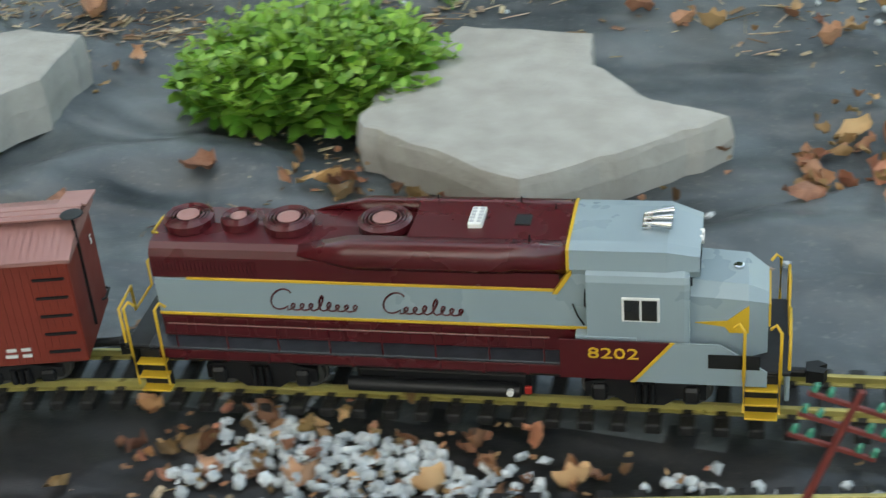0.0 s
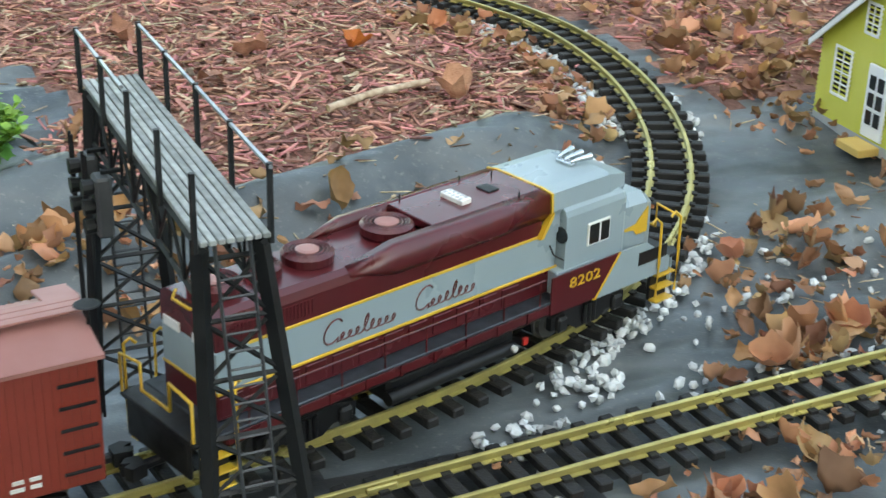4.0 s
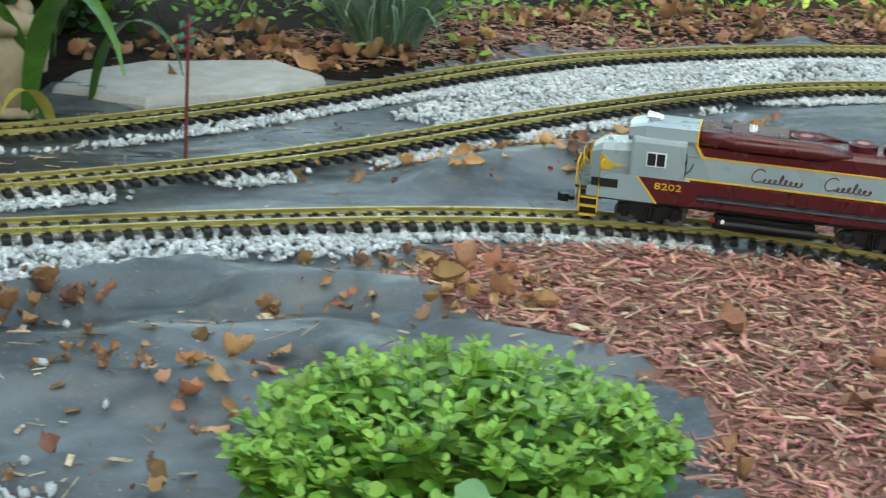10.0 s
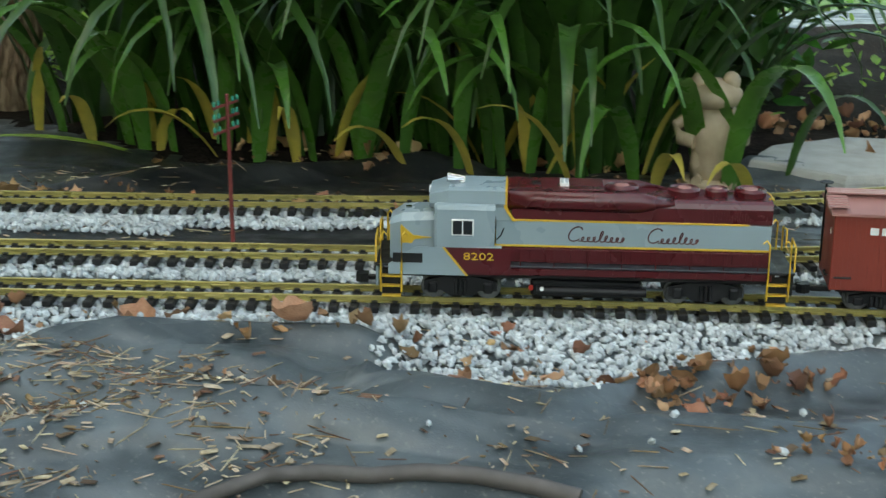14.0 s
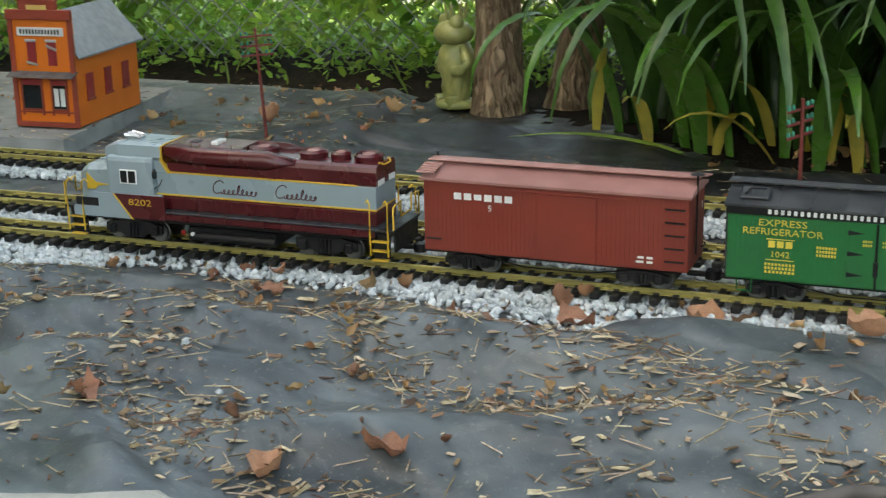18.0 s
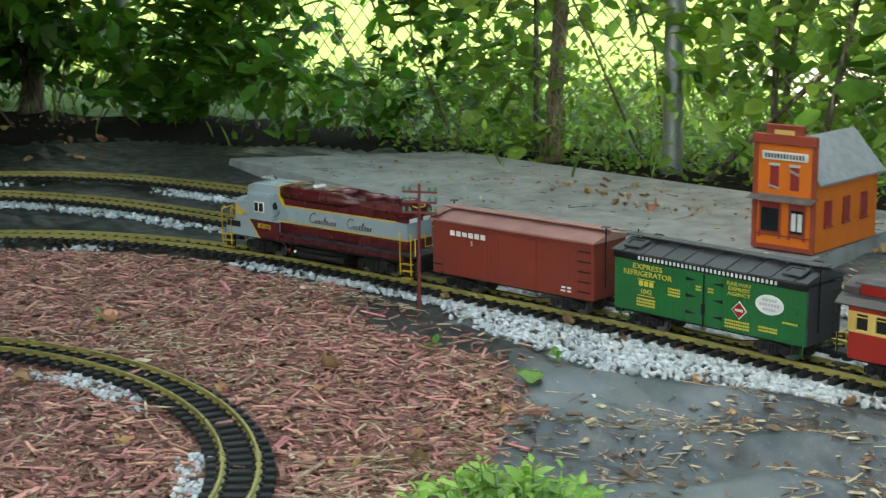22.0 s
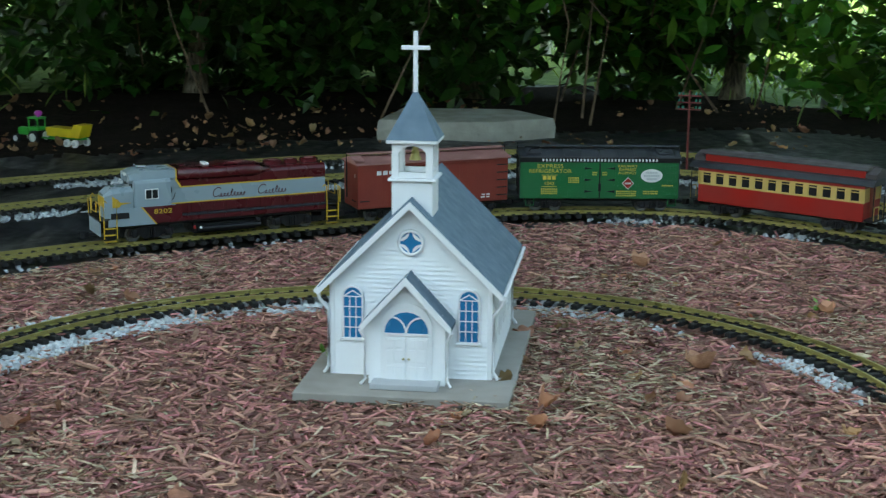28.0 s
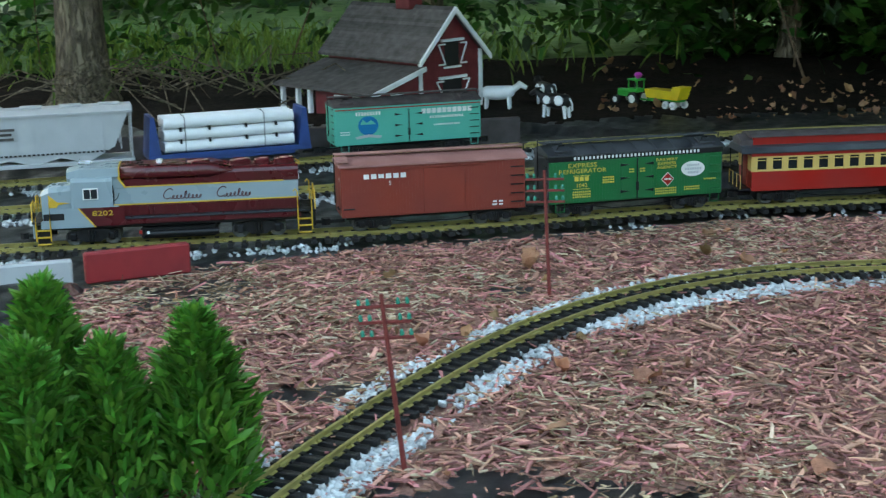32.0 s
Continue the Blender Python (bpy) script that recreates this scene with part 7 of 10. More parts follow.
def build_pole(x, y, h, lean=(0, 0), spin=0.0):
    p = thing("telegraph_pole", "thin rust-red model telegraph pole with green insulators", "telegraph pole", pose(x, y, float(sink(x, y)) - 0.01, lean[0], lean[1], spin), group="telegraph poles")
    part("mast", Build().tube([(0, 0, 0), (0, 0, h + 0.01)], 0.0036, 8, 0.0026), M["polered"], p)
    for k in range(3):
        z = h - 0.006 - 0.019 * k
        arm = part("cross_arm", Build().box((0, 0.003, z), (0.064, 0.003, 0.004), 0.0005), M["polered"], p)
        for q in (-0.029, -0.018, 0.018, 0.029):
            part("insulator", Build().lathe([(0.0016, 0), (0.0028, 0.001), (0.0024, 0.006), (0.001, 0.008)], (q, 0.003, z + 0.002), 8), M["insul"], arm)


for _x, _y, _h, _l, _sp in ((-0.066, 0.492, 0.135, (0, 19), 10), (-0.759, 0.43, 0.235, (0, -4), 10), (0.075, 2.5, 0.235, (1, 0), 70), (-0.885, 2.175, 0.235, (0, -1), 78), (-2.1, 2.42, 0.225, (0, -3), 40), (-2.546, 1.381, 0.232, (1, 1), 50),
                        (-1.798, -0.674, 0.222, (3, -5), 95), (-2.6, -0.68, 0.218, (1, -2), 95), (-4.28, 0.98, 0.235, (0, 0), 70), (1.55, 2.95, 0.235, (0, 0), 0)):
    build_pole(_x, _y, _h, _l, _sp)


def build_barn():
    bn = thing("model_barn", "dark red model barn with white trim and open lean-to", "model building", pose(-4.633, -1.547, 0.0, 0, 0, 150) @ Matrix.Diagonal((1.3, 1.3, 1.1, 1)))
    rd, wh = M["barnred"], M["white"]
    # front along x (0..W) facing -y, lean-to to -x
    W, D, E, A = 0.20, 0.34, 0.165, 0.285
    walls = Build().prism([(0, 0.0), (W, 0.0), (W, E), (W / 2, A), (0, E)], 0, D, 1)
    for k in range(22):
        walls.box((W * (k + 0.5) / 22, -0.0008, E / 2), (W / 22 * 0.9, 0.0012, E), 0)
    part("main_wall", walls, rd, bn, "", "wall_board")
    k = (A - E) / (W / 2)
    for s in (-1, 1):
        x1 = W / 2 + s * (W / 2 + 0.018)
        rf = part("roof_slope", Build().prism([(W / 2, A + 0.001), (x1, E - k * 0.018 + 0.001), (x1, E - k * 0.018 + 0.006), (W / 2, A + 0.008)], -0.02, D + 0.02, 1), M["shake"], bn, "weathered shake roof")
        part("rake_board", Build().prism([(W / 2, A - 0.008), (x1, E - k * 0.018 - 0.008), (x1, E - k * 0.018 + 0.007), (W / 2, A + 0.009)], -0.026, -0.019, 1), wh, bn, "white rake board")
        for q in range(16):
            f0 = q / 16
            u = W / 2 + s * (W / 2 + 0.018) * f0
            z = A + 0.008 - (A - E + k * 0.018) * f0
            part("shingle_row", Build().prism([(u, z - 0.001), (u + s * 0.0085, z - 0.0085 * k - 0.001), (u + s * 0.0085, z - 0.0085 * k + 0.0022), (u, z + 0.0008)], -0.02, D + 0.02, 1), M["shake"], rf)
    for x in (0.0, W):
        part("corner_board", Build().box((x, -0.003, E / 2), (0.011, 0.005, E), 0.0008), wh, bn)
    # openings with white framed doors
    for z, h, w in ((0.062, 0.052, 0.062), (0.160, 0.068, 0.046)):
        part("opening", Build().box((W / 2 + 0.004, -0.0022, z), (w, 0.002, h), 0), M["black"], bn, "dark opening")
        part("lintel", Build().box((W / 2 + 0.004, -0.006, z + h / 2 + 0.005), (w + 0.03, 0.007, 0.008), 0.001), wh, bn)
        part("threshold", Build().box((W / 2 + 0.004, -0.005, z - h / 2 - 0.004), (w + 0.012, 0.005, 0.006), 0.001), wh, bn)
        for s in (-1, 1):
            fr = Build()
            xa, xb = W / 2 + 0.004 + s * (w / 2 + 0.002), W / 2 + 0.004 + s * (w / 2 + 0.024)
            fr.tube([(xb, -0.007, z + h * 0.42), (xa, -0.007, z - h * 0.42)], 0.0025, 4).tube([(xa, -0.007, z + h * 0.42), (xb, -0.007, z + h * 0.42)], 0.0025, 4).tube([(xa, -0.007, z - h * 0.42), (xb, -0.007, z - h * 0.42)], 0.0025, 4)
            part("door_brace", fr, wh, bn, "white Z-braced door")
    # lean-to
    lw = 0.15
    part("lean_wall", Build().prism([(-lw, 0), (0, 0), (0, 0.125), (-lw, 0.075)], 0.0, D * 0.62, 1), rd, bn)
    part("lean_roof", Build().prism([(-lw - 0.02, 0.070), (0.0, 0.128), (0.0, 0.134), (-lw - 0.02, 0.077)], -0.02, D + 0.015, 1), M["shake"], bn, "weathered shake roof")
    part("lean_rake", Build().prism([(-lw - 0.02, 0.064), (0, 0.122), (0, 0.135), (-lw - 0.02, 0.078)], -0.025, -0.0195, 1), wh, bn)
    for y in (D * 0.68, D * 0.82, D):
        part("lean_post", Build().box((-lw, y, 0.036), (0.011, 0.011, 0.074), 0.001), wh, bn, "white post")
    part("corner_board", Build().box((-lw, -0.003, 0.036), (0.009, 0.005, 0.072), 0.0006), wh, bn)
    window_unit(bn, -0.075, 0.05, 0.032, 0.026, 0.0, Matrix(), wh, M["darkglass"], 2, 2)
    for y in (0.05, 0.12):
        window_unit(bn, 0, 0.045, 0.03, 0.026, 0.0, Matrix.Translation((-lw, y, 0)) @ pose(0, 0, 0, 0, 0, -90), wh, M["darkglass"], 2, 2)
    cu = part("cupola", Build().box((W / 2, D * 0.42, A + 0.016), (0.045, 0.05, 0.04), 0.001), rd, bn)
    part("cupola_roof", Build().prism([(W / 2 - 0.03, A + 0.036), (W / 2, A + 0.062), (W / 2 + 0.03, A + 0.036), (W / 2 + 0.03, A + 0.041), (W / 2, A + 0.068), (W / 2 - 0.03, A + 0.041)], D * 0.42 - 0.035, D * 0.42 + 0.035, 1), M["shake"], cu)
    part("cupola_rake", Build().prism([(W / 2 - 0.03, A + 0.033), (W / 2, A + 0.059), (W / 2 + 0.03, A + 0.033), (W / 2 + 0.03, A + 0.041), (W / 2, A + 0.068), (W / 2 - 0.03, A + 0.041)], D * 0.42 - 0.039, D * 0.42 - 0.0345, 1), wh, cu)


build_barn()


def build_tractor():
    t = thing("toy_tractor", "green toy tractor towing a yellow trailer", "toy tractor", pose(-4.92, -0.93, 0.004, 0, 0, 236))
    g = M["toygreen"]
    part("bonnet", Build().box((0.036, 0, 0.034), (0.05, 0.026, 0.024), 0.005), g, t)
    cab = part("cab", Build().box((-0.012, 0, 0.045), (0.04, 0.034, 0.012), 0.002).box((-0.012, 0, 0.0785), (0.046, 0.04, 0.005), 0.002), g, t)
    for x in (-0.03, 0.006):
        for y in (-0.016, 0.016):
            part("cab_post", Build().tube([(x, y, 0.045), (x, y, 0.077)], 0.002, 5), g, cab)
    part("driver_block", Build().box((-0.012, 0, 0.06), (0.014, 0.014, 0.018), 0.005), M["black"], t)
    part("pink_ornament", Build().lathe([(0.003, 0), (0.011, 0.006), (0.013, 0.014), (0.007, 0.02)], (-0.02, 0, 0.081), 8), M["pink"], t, "bright pink plastic flower")
    for x, r in ((-0.026, 0.021), (0.046, 0.014)):
        for s in (-1, 1):
            w = part("wheel", Build().lathe([(r * 0.6, -0.007), (r, -0.005), (r, 0.005), (r * 0.6, 0.007)], (x, s * 0.029, r), 16, pose(0, 0, 0, 90)), M["black"], t)
            part("rim", Build().lathe([(r * 0.62, -0.0078), (r * 0.62, 0.0078)], (x, s * 0.029, r), 14, pose(0, 0, 0, 90)), M["letter"], w, "white wheel rim")
    part("tow_bar", Build().box((-0.06, 0, 0.018), (0.06, 0.006, 0.005), 0.001), g, t)
    part("trailer_bed", Build().prism([(-0.075, 0.03), (-0.205, 0.03), (-0.22, 0.07), (-0.185, 0.07), (-0.18, 0.056), (-0.07, 0.056)], -0.024, 0.024, 1), M["toyyellow"], t, "yellow trailer tub")
    part("trailer_frame", Build().box((-0.14, 0, 0.026), (0.13, 0.03, 0.006), 0.001), g, t)
    for x in (-0.16, -0.19):
        for s in (-1, 1):
            w = part("wheel", Build().lathe([(0.008, -0.005), (0.0125, -0.004), (0.0125, 0.004), (0.008, 0.005)], (x, s * 0.026, 0.0125), 14, pose(0, 0, 0, 90)), M["letter"], t)
            part("rim", Build().lathe([(0.006, -0.0056), (0.006, 0.0056)], (x, s * 0.026, 0.0125), 10, pose(0, 0, 0, 90)), M["hopper"], w)


build_tractor()


def build_cow(m, label, patches):
    c = thing("toy_cow", label, "toy cow", m @ Matrix.Scale(1.5, 4), group="toy cows")
    wh, bk = M["white"], M["black"]
    secs = []
    for x, zc, ry, rz in ((-0.032, 0.034, 0.009, 0.010), (-0.026, 0.034, 0.013, 0.014), (0.0, 0.033, 0.015, 0.0155), (0.024, 0.035, 0.013, 0.014), (0.034, 0.038, 0.008, 0.009)):
        secs.append([(x, ry * cos(2 * pi * k / 10), zc + rz * sin(2 * pi * k / 10)) for k in range(10)])
    part("body", Build().loft(secs), bk if patches else wh, c)
    part("neck", Build().tube([(0.03, 0, 0.04), (0.045, 0, 0.05)], 0.008, 8, 0.006), bk if patches else wh, c)
    part("head", Build().tube([(0.042, 0, 0.053), (0.060, 0, 0.044)], 0.007, 8, 0.0045), bk if patches else wh, c)
    for s in (-1, 1):
        part("ear", Build().tube([(0.043, s * 0.005, 0.055), (0.042, s * 0.012, 0.056)], 0.0022, 5, 0.001), bk if patches else wh, c)
        part("leg", Build().tube([(0.022, s * 0.008, 0.026), (0.024, s * 0.008, 0.0)], 0.004, 6, 0.003), wh, c)
        part("leg", Build().tube([(-0.024, s * 0.008, 0.026), (-0.026, s * 0.008, 0.0)], 0.0045, 6, 0.003), wh, c)
        if patches:
            for x, r in ((-0.014, 0.011), (0.014, 0.009)):
                part("white_patch", Build().lathe([(r, -0.001), (r * 0.8, 0.0014)], (x, s * 0.0142, 0.036), 9, pose(0, 0, 0, -90 * s)), wh, c, "white patch")
    part("tail", Build().tube([(-0.032, 0, 0.04), (-0.038, 0, 0.03), (-0.038, 0, 0.015)], 0.0015, 5), wh, c)


build_cow(pose(-4.60, -1.11, 0.003, 0, 0, 250), "black and white toy cow by the barn", True)
build_cow(pose(-4.86, -1.20, 0.003, 0, 0, 215), "black and white toy cow facing the track", True)
build_cow(pose(-4.76, -1.33, 0.003, 0, 0, 95), "white toy cow beside the barn", False)


def rock(name, label, outline, h, mat, category="rock", bulge=0.06, seed=1, z0=-0.01):
    """A slab with a worn, sloping rim from a plan outline."""
    rs = random.Random(seed)
    pts = []
    n = len(outline)
    for i in range(n):
        a, b = Vector(outline[i]), Vector(outline[(i + 1) % n])
        for q in range(6):
            p = a.lerp(b, q / 6)
            pts.append((p.x + rs.uniform(-0.003, 0.003), p.y + rs.uniform(-0.003, 0.003)))
    c = Vector((sum(p[0] for p in pts) / len(pts), sum(p[1] for p in pts) / len(pts)))
    rings = []
    for f, z in ((1.0, z0), (1.015, h * 0.4), (1.0, h * 0.8), (0.985, h * 0.97), (0.95, h), (0.7, h + 0.001), (0.4, h + 0.0005), (0.15, h + 0.001)):
        rings.append([(c.x + (x - c.x) * f, c.y + (y - c.y) * f, z + (rs.uniform(-1, 1) * h * bulge * (1 if z < h * 0.9 else 0.12) if z > 0 else 0)) for x, y in pts])
    b = Build().loft(rings)
    b.s = [False] * len(b.s)
    b.v = [(x, y, z + float(sink(c.x, c.y))) for x, y, z in b.v]
    return tagged(new(name, b.mesh(name, mat)), label, category, group="flat stones")


rock("flagstone", "pale grey flagstone slab between the tracks", [(-0.601, 0.96), (-0.513, 0.921), (-0.385, 0.868), (-0.29, 0.959), (-0.209, 1.047), (-0.296, 1.069), (-0.385, 1.151), (-0.411, 1.239), (-0.572, 1.232), (-0.609, 1.085)], 0.045, M["stone"], "stone slab", seed=2)
rock("flagstone", "pale grey flagstone slab beside the mint clump", [(-0.047, 1.173), (-0.013, 1.063), (0.066, 1.002), (0.153, 1.066), (0.336, 1.107), (0.387, 1.169), (0.361, 1.256), (0.14, 1.32), (0.054, 1.257)], 0.042, M["stone"], "stone slab", seed=3)
rock("flagstone", "pale grey stone block at the edge of the bed", [(-1.205, 0.804), (-1.035, 0.819), (-0.979, 0.941), (-1.002, 1.065), (-1.083, 1.072), (-1.222, 0.982)], 0.055, M["stone"], "stone slab", seed=4)
rock("flat_rock", "flat cream rock behind the tracks", [(-0.17, 2.87), (0.0, 2.80), (0.22, 2.88), (0.34, 3.02), (0.25, 3.16), (0.0, 3.12), (-0.14, 3.0)], 0.026, M["stone"], "rock", seed=5)
rock("grey_boulder", "rounded grey boulder below the hedge", [(-5.03, 0.14), (-4.96, 0.3), (-4.95, 0.5), (-5.05, 0.72), (-5.3, 0.62), (-5.35, 0.24)], 0.06, M["palerock"], "rock", bulge=0.1, seed=6)

_slab = Build()
_slab.add([(-2.36, 2.12, -0.02), (-2.60, 2.74, -0.02), (-4.10, 2.38, -0.02), (-4.35, 1.72, -0.02), (-3.2, 1.86, -0.02),
           (-2.37, 2.125, 0.027), (-2.605, 2.73, 0.027), (-4.10, 2.37, 0.027), (-4.34, 1.73, 0.027), (-3.2, 1.865, 0.027)],
          [(0, 1, 2, 3, 4)[::-1], (5, 6, 7, 8, 9), (0, 1, 6, 5), (1, 2, 7, 6), (2, 3, 8, 7), (3, 4, 9, 8), (4, 0, 5, 9)])
tagged(new("concrete_slab", _slab.mesh("concrete_slab", M["concrete"])), "weathered concrete slab strewn with debris", "slab")

_b = thing("red_block", "red plastic barrier with a pale oval patch", "toy barrier", pose(-2.585, -1.44, 0, 0, 0, 128))
part("body", Build().box((0, 0, 0.026), (0.19, 0.02, 0.056), 0.003), M["redplastic"], _b)
part("oval_patch", Build().prism([(0.055 * cos(2 * pi * k / 18), 0.03 + 0.011 * sin(2 * pi * k / 18)) for k in range(18)], 0.0102, 0.0112, 1), M["hopper"], _b)
_b = thing("white_block", "pale grey toy barrier standing beside the red one", "toy barrier", pose(-2.45, -1.61, 0, 0, 0, 124))
part("body", Build().box((0, 0, 0.022), (0.2, 0.02, 0.05), 0.003), M["hopper"], _b)

_h = thing("garden_hose", "dark brown hose half buried under the fabric", "hose")
part("tube", Build().tube([(_hx, _hy, float(ground_z(_hx, _hy)) + 0.005) for _hx, _hy in ((-0.244, 1.476), (-0.294, 1.479), (-0.349, 1.478), (-0.4, 1.472), (-0.45, 1.461), (-0.497, 1.448), (-0.546, 1.431), (-0.597, 1.392), (-0.65, 1.352))], 0.0095, 10, 0.0075), M["rubber"], _h)


def ornament_frog(m, mat, label, scale, crown=False):
    """A squat seated garden frog, one plain mesh."""
    b = Build()
    b.lathe([(0.3, 0), (0.36, 0.03), (0.34, 0.07), (0.2, 0.09)], (0, 0, 0), 18)
    b.lathe([(0.2, 0.06), (0.25, 0.2), (0.24, 0.3), (0.3, 0.42), (0.31, 0.54), (0.24, 0.66), (0.17, 0.72)], (0, 0, 0), 18)
    b.loft([[(0.36 * u * cos(2 * pi * k / 18), -0.04 + 0.32 * u * sin(2 * pi * k / 18), z) for k in range(18)] for u, z in ((0.45, 0.69), (0.85, 0.73), (1.0, 0.79), (0.96, 0.84), (0.75, 0.9), (0.35, 0.94))])
    for s in (-1, 1):
        b.lathe([(0.06, 0.84), (0.11, 0.88), (0.12, 0.94), (0.08, 0.99), (0.02, 1.01)], (s * 0.19, -0.08, 0), 12)
        b.tube([(s * 0.22, 0, 0.64), (s * 0.46, -0.04, 0.52), (s * 0.42, -0.1, 0.44), (s * 0.24, -0.2, 0.42)], 0.075, 10, 0.06)
        b.tube([(s * 0.14, -0.02, 0.34), (s * 0.18, -0.1, 0.2), (s * 0.16, -0.06, 0.08), (s * 0.2, -0.28, 0.07)], 0.11, 10, 0.07)
    if crown:
        for k in range(6):
            b.tube([(0.14 * cos(k * pi / 3), 0.14 * sin(k * pi / 3), 0.95), (0.17 * cos(k * pi / 3), 0.17 * sin(k * pi / 3), 1.12)], 0.04, 5, 0.015)
    b.v = [tuple(scale * q for q in p) for p in b.v]
    b.s = [True] * len(b.s)
    ob = tagged(new("frog_statue", b.mesh("frog_statue", mat)), label, "garden statue")
    ob.matrix_world = m @ Matrix.Diagonal((0.68, 0.68, 1.02, 1))


ornament_frog(pose(-0.232, 2.755, 0.0, 0, 0, 12), M["frogtan"], "tan resin frog statue standing by the iris leaves", 0.2)
ornament_frog(pose(-1.945, 2.885, 0.0, 0, 0, -30), M["froggreen"], "mossy green ceramic frog statue beside the tree trunks", 0.2, True)


# low grey edging behind the parked train
_e = thing("edging_board", "low dull grey edging board behind the parked train", "edging")
part("board", Build().box((0, 0, 0.0325), (1.12, 0.02, 0.085), 0.003), M["coachroof"], _e)
_e.matrix_world = pose(-3.86, -1.60, 0, 0, 0, 118)
# ---- plants ----
LEAF_V = [(0, 0, 0), (0.3, 0.24, 0.05), (0.3, -0.24, 0.05), (0.7, 0.2, 0.03), (0.7, -0.2, 0.03), (1, 0, -0.06), (0.5, 0, -0.02)]
LEAF_F = [(0, 2, 6), (0, 6, 1), (1, 6, 3), (2, 4, 6), (6, 4, 5), (6, 5, 3)]


FAR_V = [(0, 0, 0), (0.5, 0.25, 0.06), (1, 0, -0.05), (0.5, -0.25, 0.06)]
FAR_F = [(0, 3, 2), (0, 2, 1)]


def aim(az, up, roll):
    """Turns that lay +x along a bearing az and a climb up, rolled round that line."""
    ca, sa, cu, su, cr, sr = np.cos(az), np.sin(az), np.cos(up), np.sin(up), np.cos(roll), np.sin(roll)
    x = np.stack([ca * cu, sa * cu, su], -1)
    y0 = np.stack([-sa, ca, np.zeros_like(sa)], -1)
    z0 = np.cross(x, y0)
    y = y0 * cr[:, None] + z0 * sr[:, None]
    z = np.cross(x, y)
    return np.stack([x, y, z], -1)


def leaves(name, places, rs, size, mat, climb=(0.0, 0.5), wide=1.0, az=None, far=False):
    n = len(places)
    az = rs.uniform(0, 2 * pi, n) if az is None else az
    s = rs.uniform(size[0], size[1], n)
    return scatter(name, FAR_V if far else LEAF_V, FAR_F if far else LEAF_F, np.asarray(places, float), aim(az, rs.normal(climb[0], climb[1], n), rs.normal(0, 0.5, n)), np.stack([s, s * wide * rs.uniform(0.8, 1.2, n), s], -1), mat, True)


def stuff_part(name, me, parent, label=""):
    ob = part(name, me, None, parent, label)
    ob["kind"] = "stuff"
    return ob


def stems(pairs, r0, r1, n=4):
    b = Build()
    for p in pairs:
        b.tube(p, r0, n, r1, False)
    return b


def mint(cx, cy, rx, ry, high, n, seed, label, size=(0.020, 0.037), mat="mint", tilt=0.0, wide=1.35):
    """A dome of leafy stems, each with crossed pairs of leaves and a small top tuft."""
    rs = np.random.RandomState(seed)
    p = thing("mint_plant", label, "plant", pose(cx, cy, float(sink(cx, cy))), group="mint plants")
    pts, azs, sz, ups, sticks = [], [], [], [], []
    for _ in range(n):
        a, q = rs.uniform(0, 2 * pi), sqrt(rs.uniform(0, 1))
        u, v = rx * q * cos(a), ry * q * sin(a)
        u, v = u * cos(tilt) - v * sin(tilt), u * sin(tilt) + v * cos(tilt)
        hgt = high * (1 - 0.62 * q ** 2.2) * rs.uniform(0.78, 1.15)
        lean = 0.35 * q
        top = np.array([u + lean * hgt * cos(a), v + lean * hgt * sin(a), hgt])
        foot = np.array([u * 0.8, v * 0.8, -0.004])
        sticks.append([tuple(foot), tuple((foot + top) / 2 + rs.normal(0, 0.003, 3)), tuple(top)])
        b0 = rs.uniform(0, 2 * pi)
        for k in range(6):
            f = 1.02 - 0.13 * k
            c = foot + (top - foot) * f
            for s in (0, pi):
                pts.append(c)
                azs.append(b0 + s + k * pi / 2 + rs.normal(0, 0.2))
                sz.append((0.4 + 0.6 * min(1, k / 2.2)) * rs.uniform(size[0], size[1]))
                ups.append(0.55 - 0.15 * k + rs.normal(0, 0.2))
    azs, sz, ups = np.array(azs), np.array(sz), np.array(ups)
    tip = (np.arange(len(azs)) % 12) < 4
    for name, m, shade in (("tip_leaves", tip, "minttip" if mat == "mint" else mat), ("foliage", ~tip, mat)):
        me = scatter(name, LEAF_V, LEAF_F, np.array(pts)[m], aim(azs[m], ups[m], rs.normal(0, 0.25, m.sum())), np.stack([sz[m], sz[m] * wide, sz[m]], -1), M[shade], True)
        stuff_part(name, me, p)
    stuff_part("stem_mass", stems(sticks, 0.0016, 0.001), p).data.materials.append(M["weed"])
    return p


mint(-0.704, 1.085, 0.155, 0.11, 0.11, 230, 11, "bright green mint clump beside the flagstones", tilt=0.35)
mint(0.355, 1.412, 0.215, 0.165, 0.105, 380, 12, "large bright green mint clump on the fabric", tilt=0.1)
mint(-1.46, 0.91, 0.18, 0.13, 0.10, 120, 13, "low bushy green weeds beside the mulch bed", (0.02, 0.045), wide=0.95)

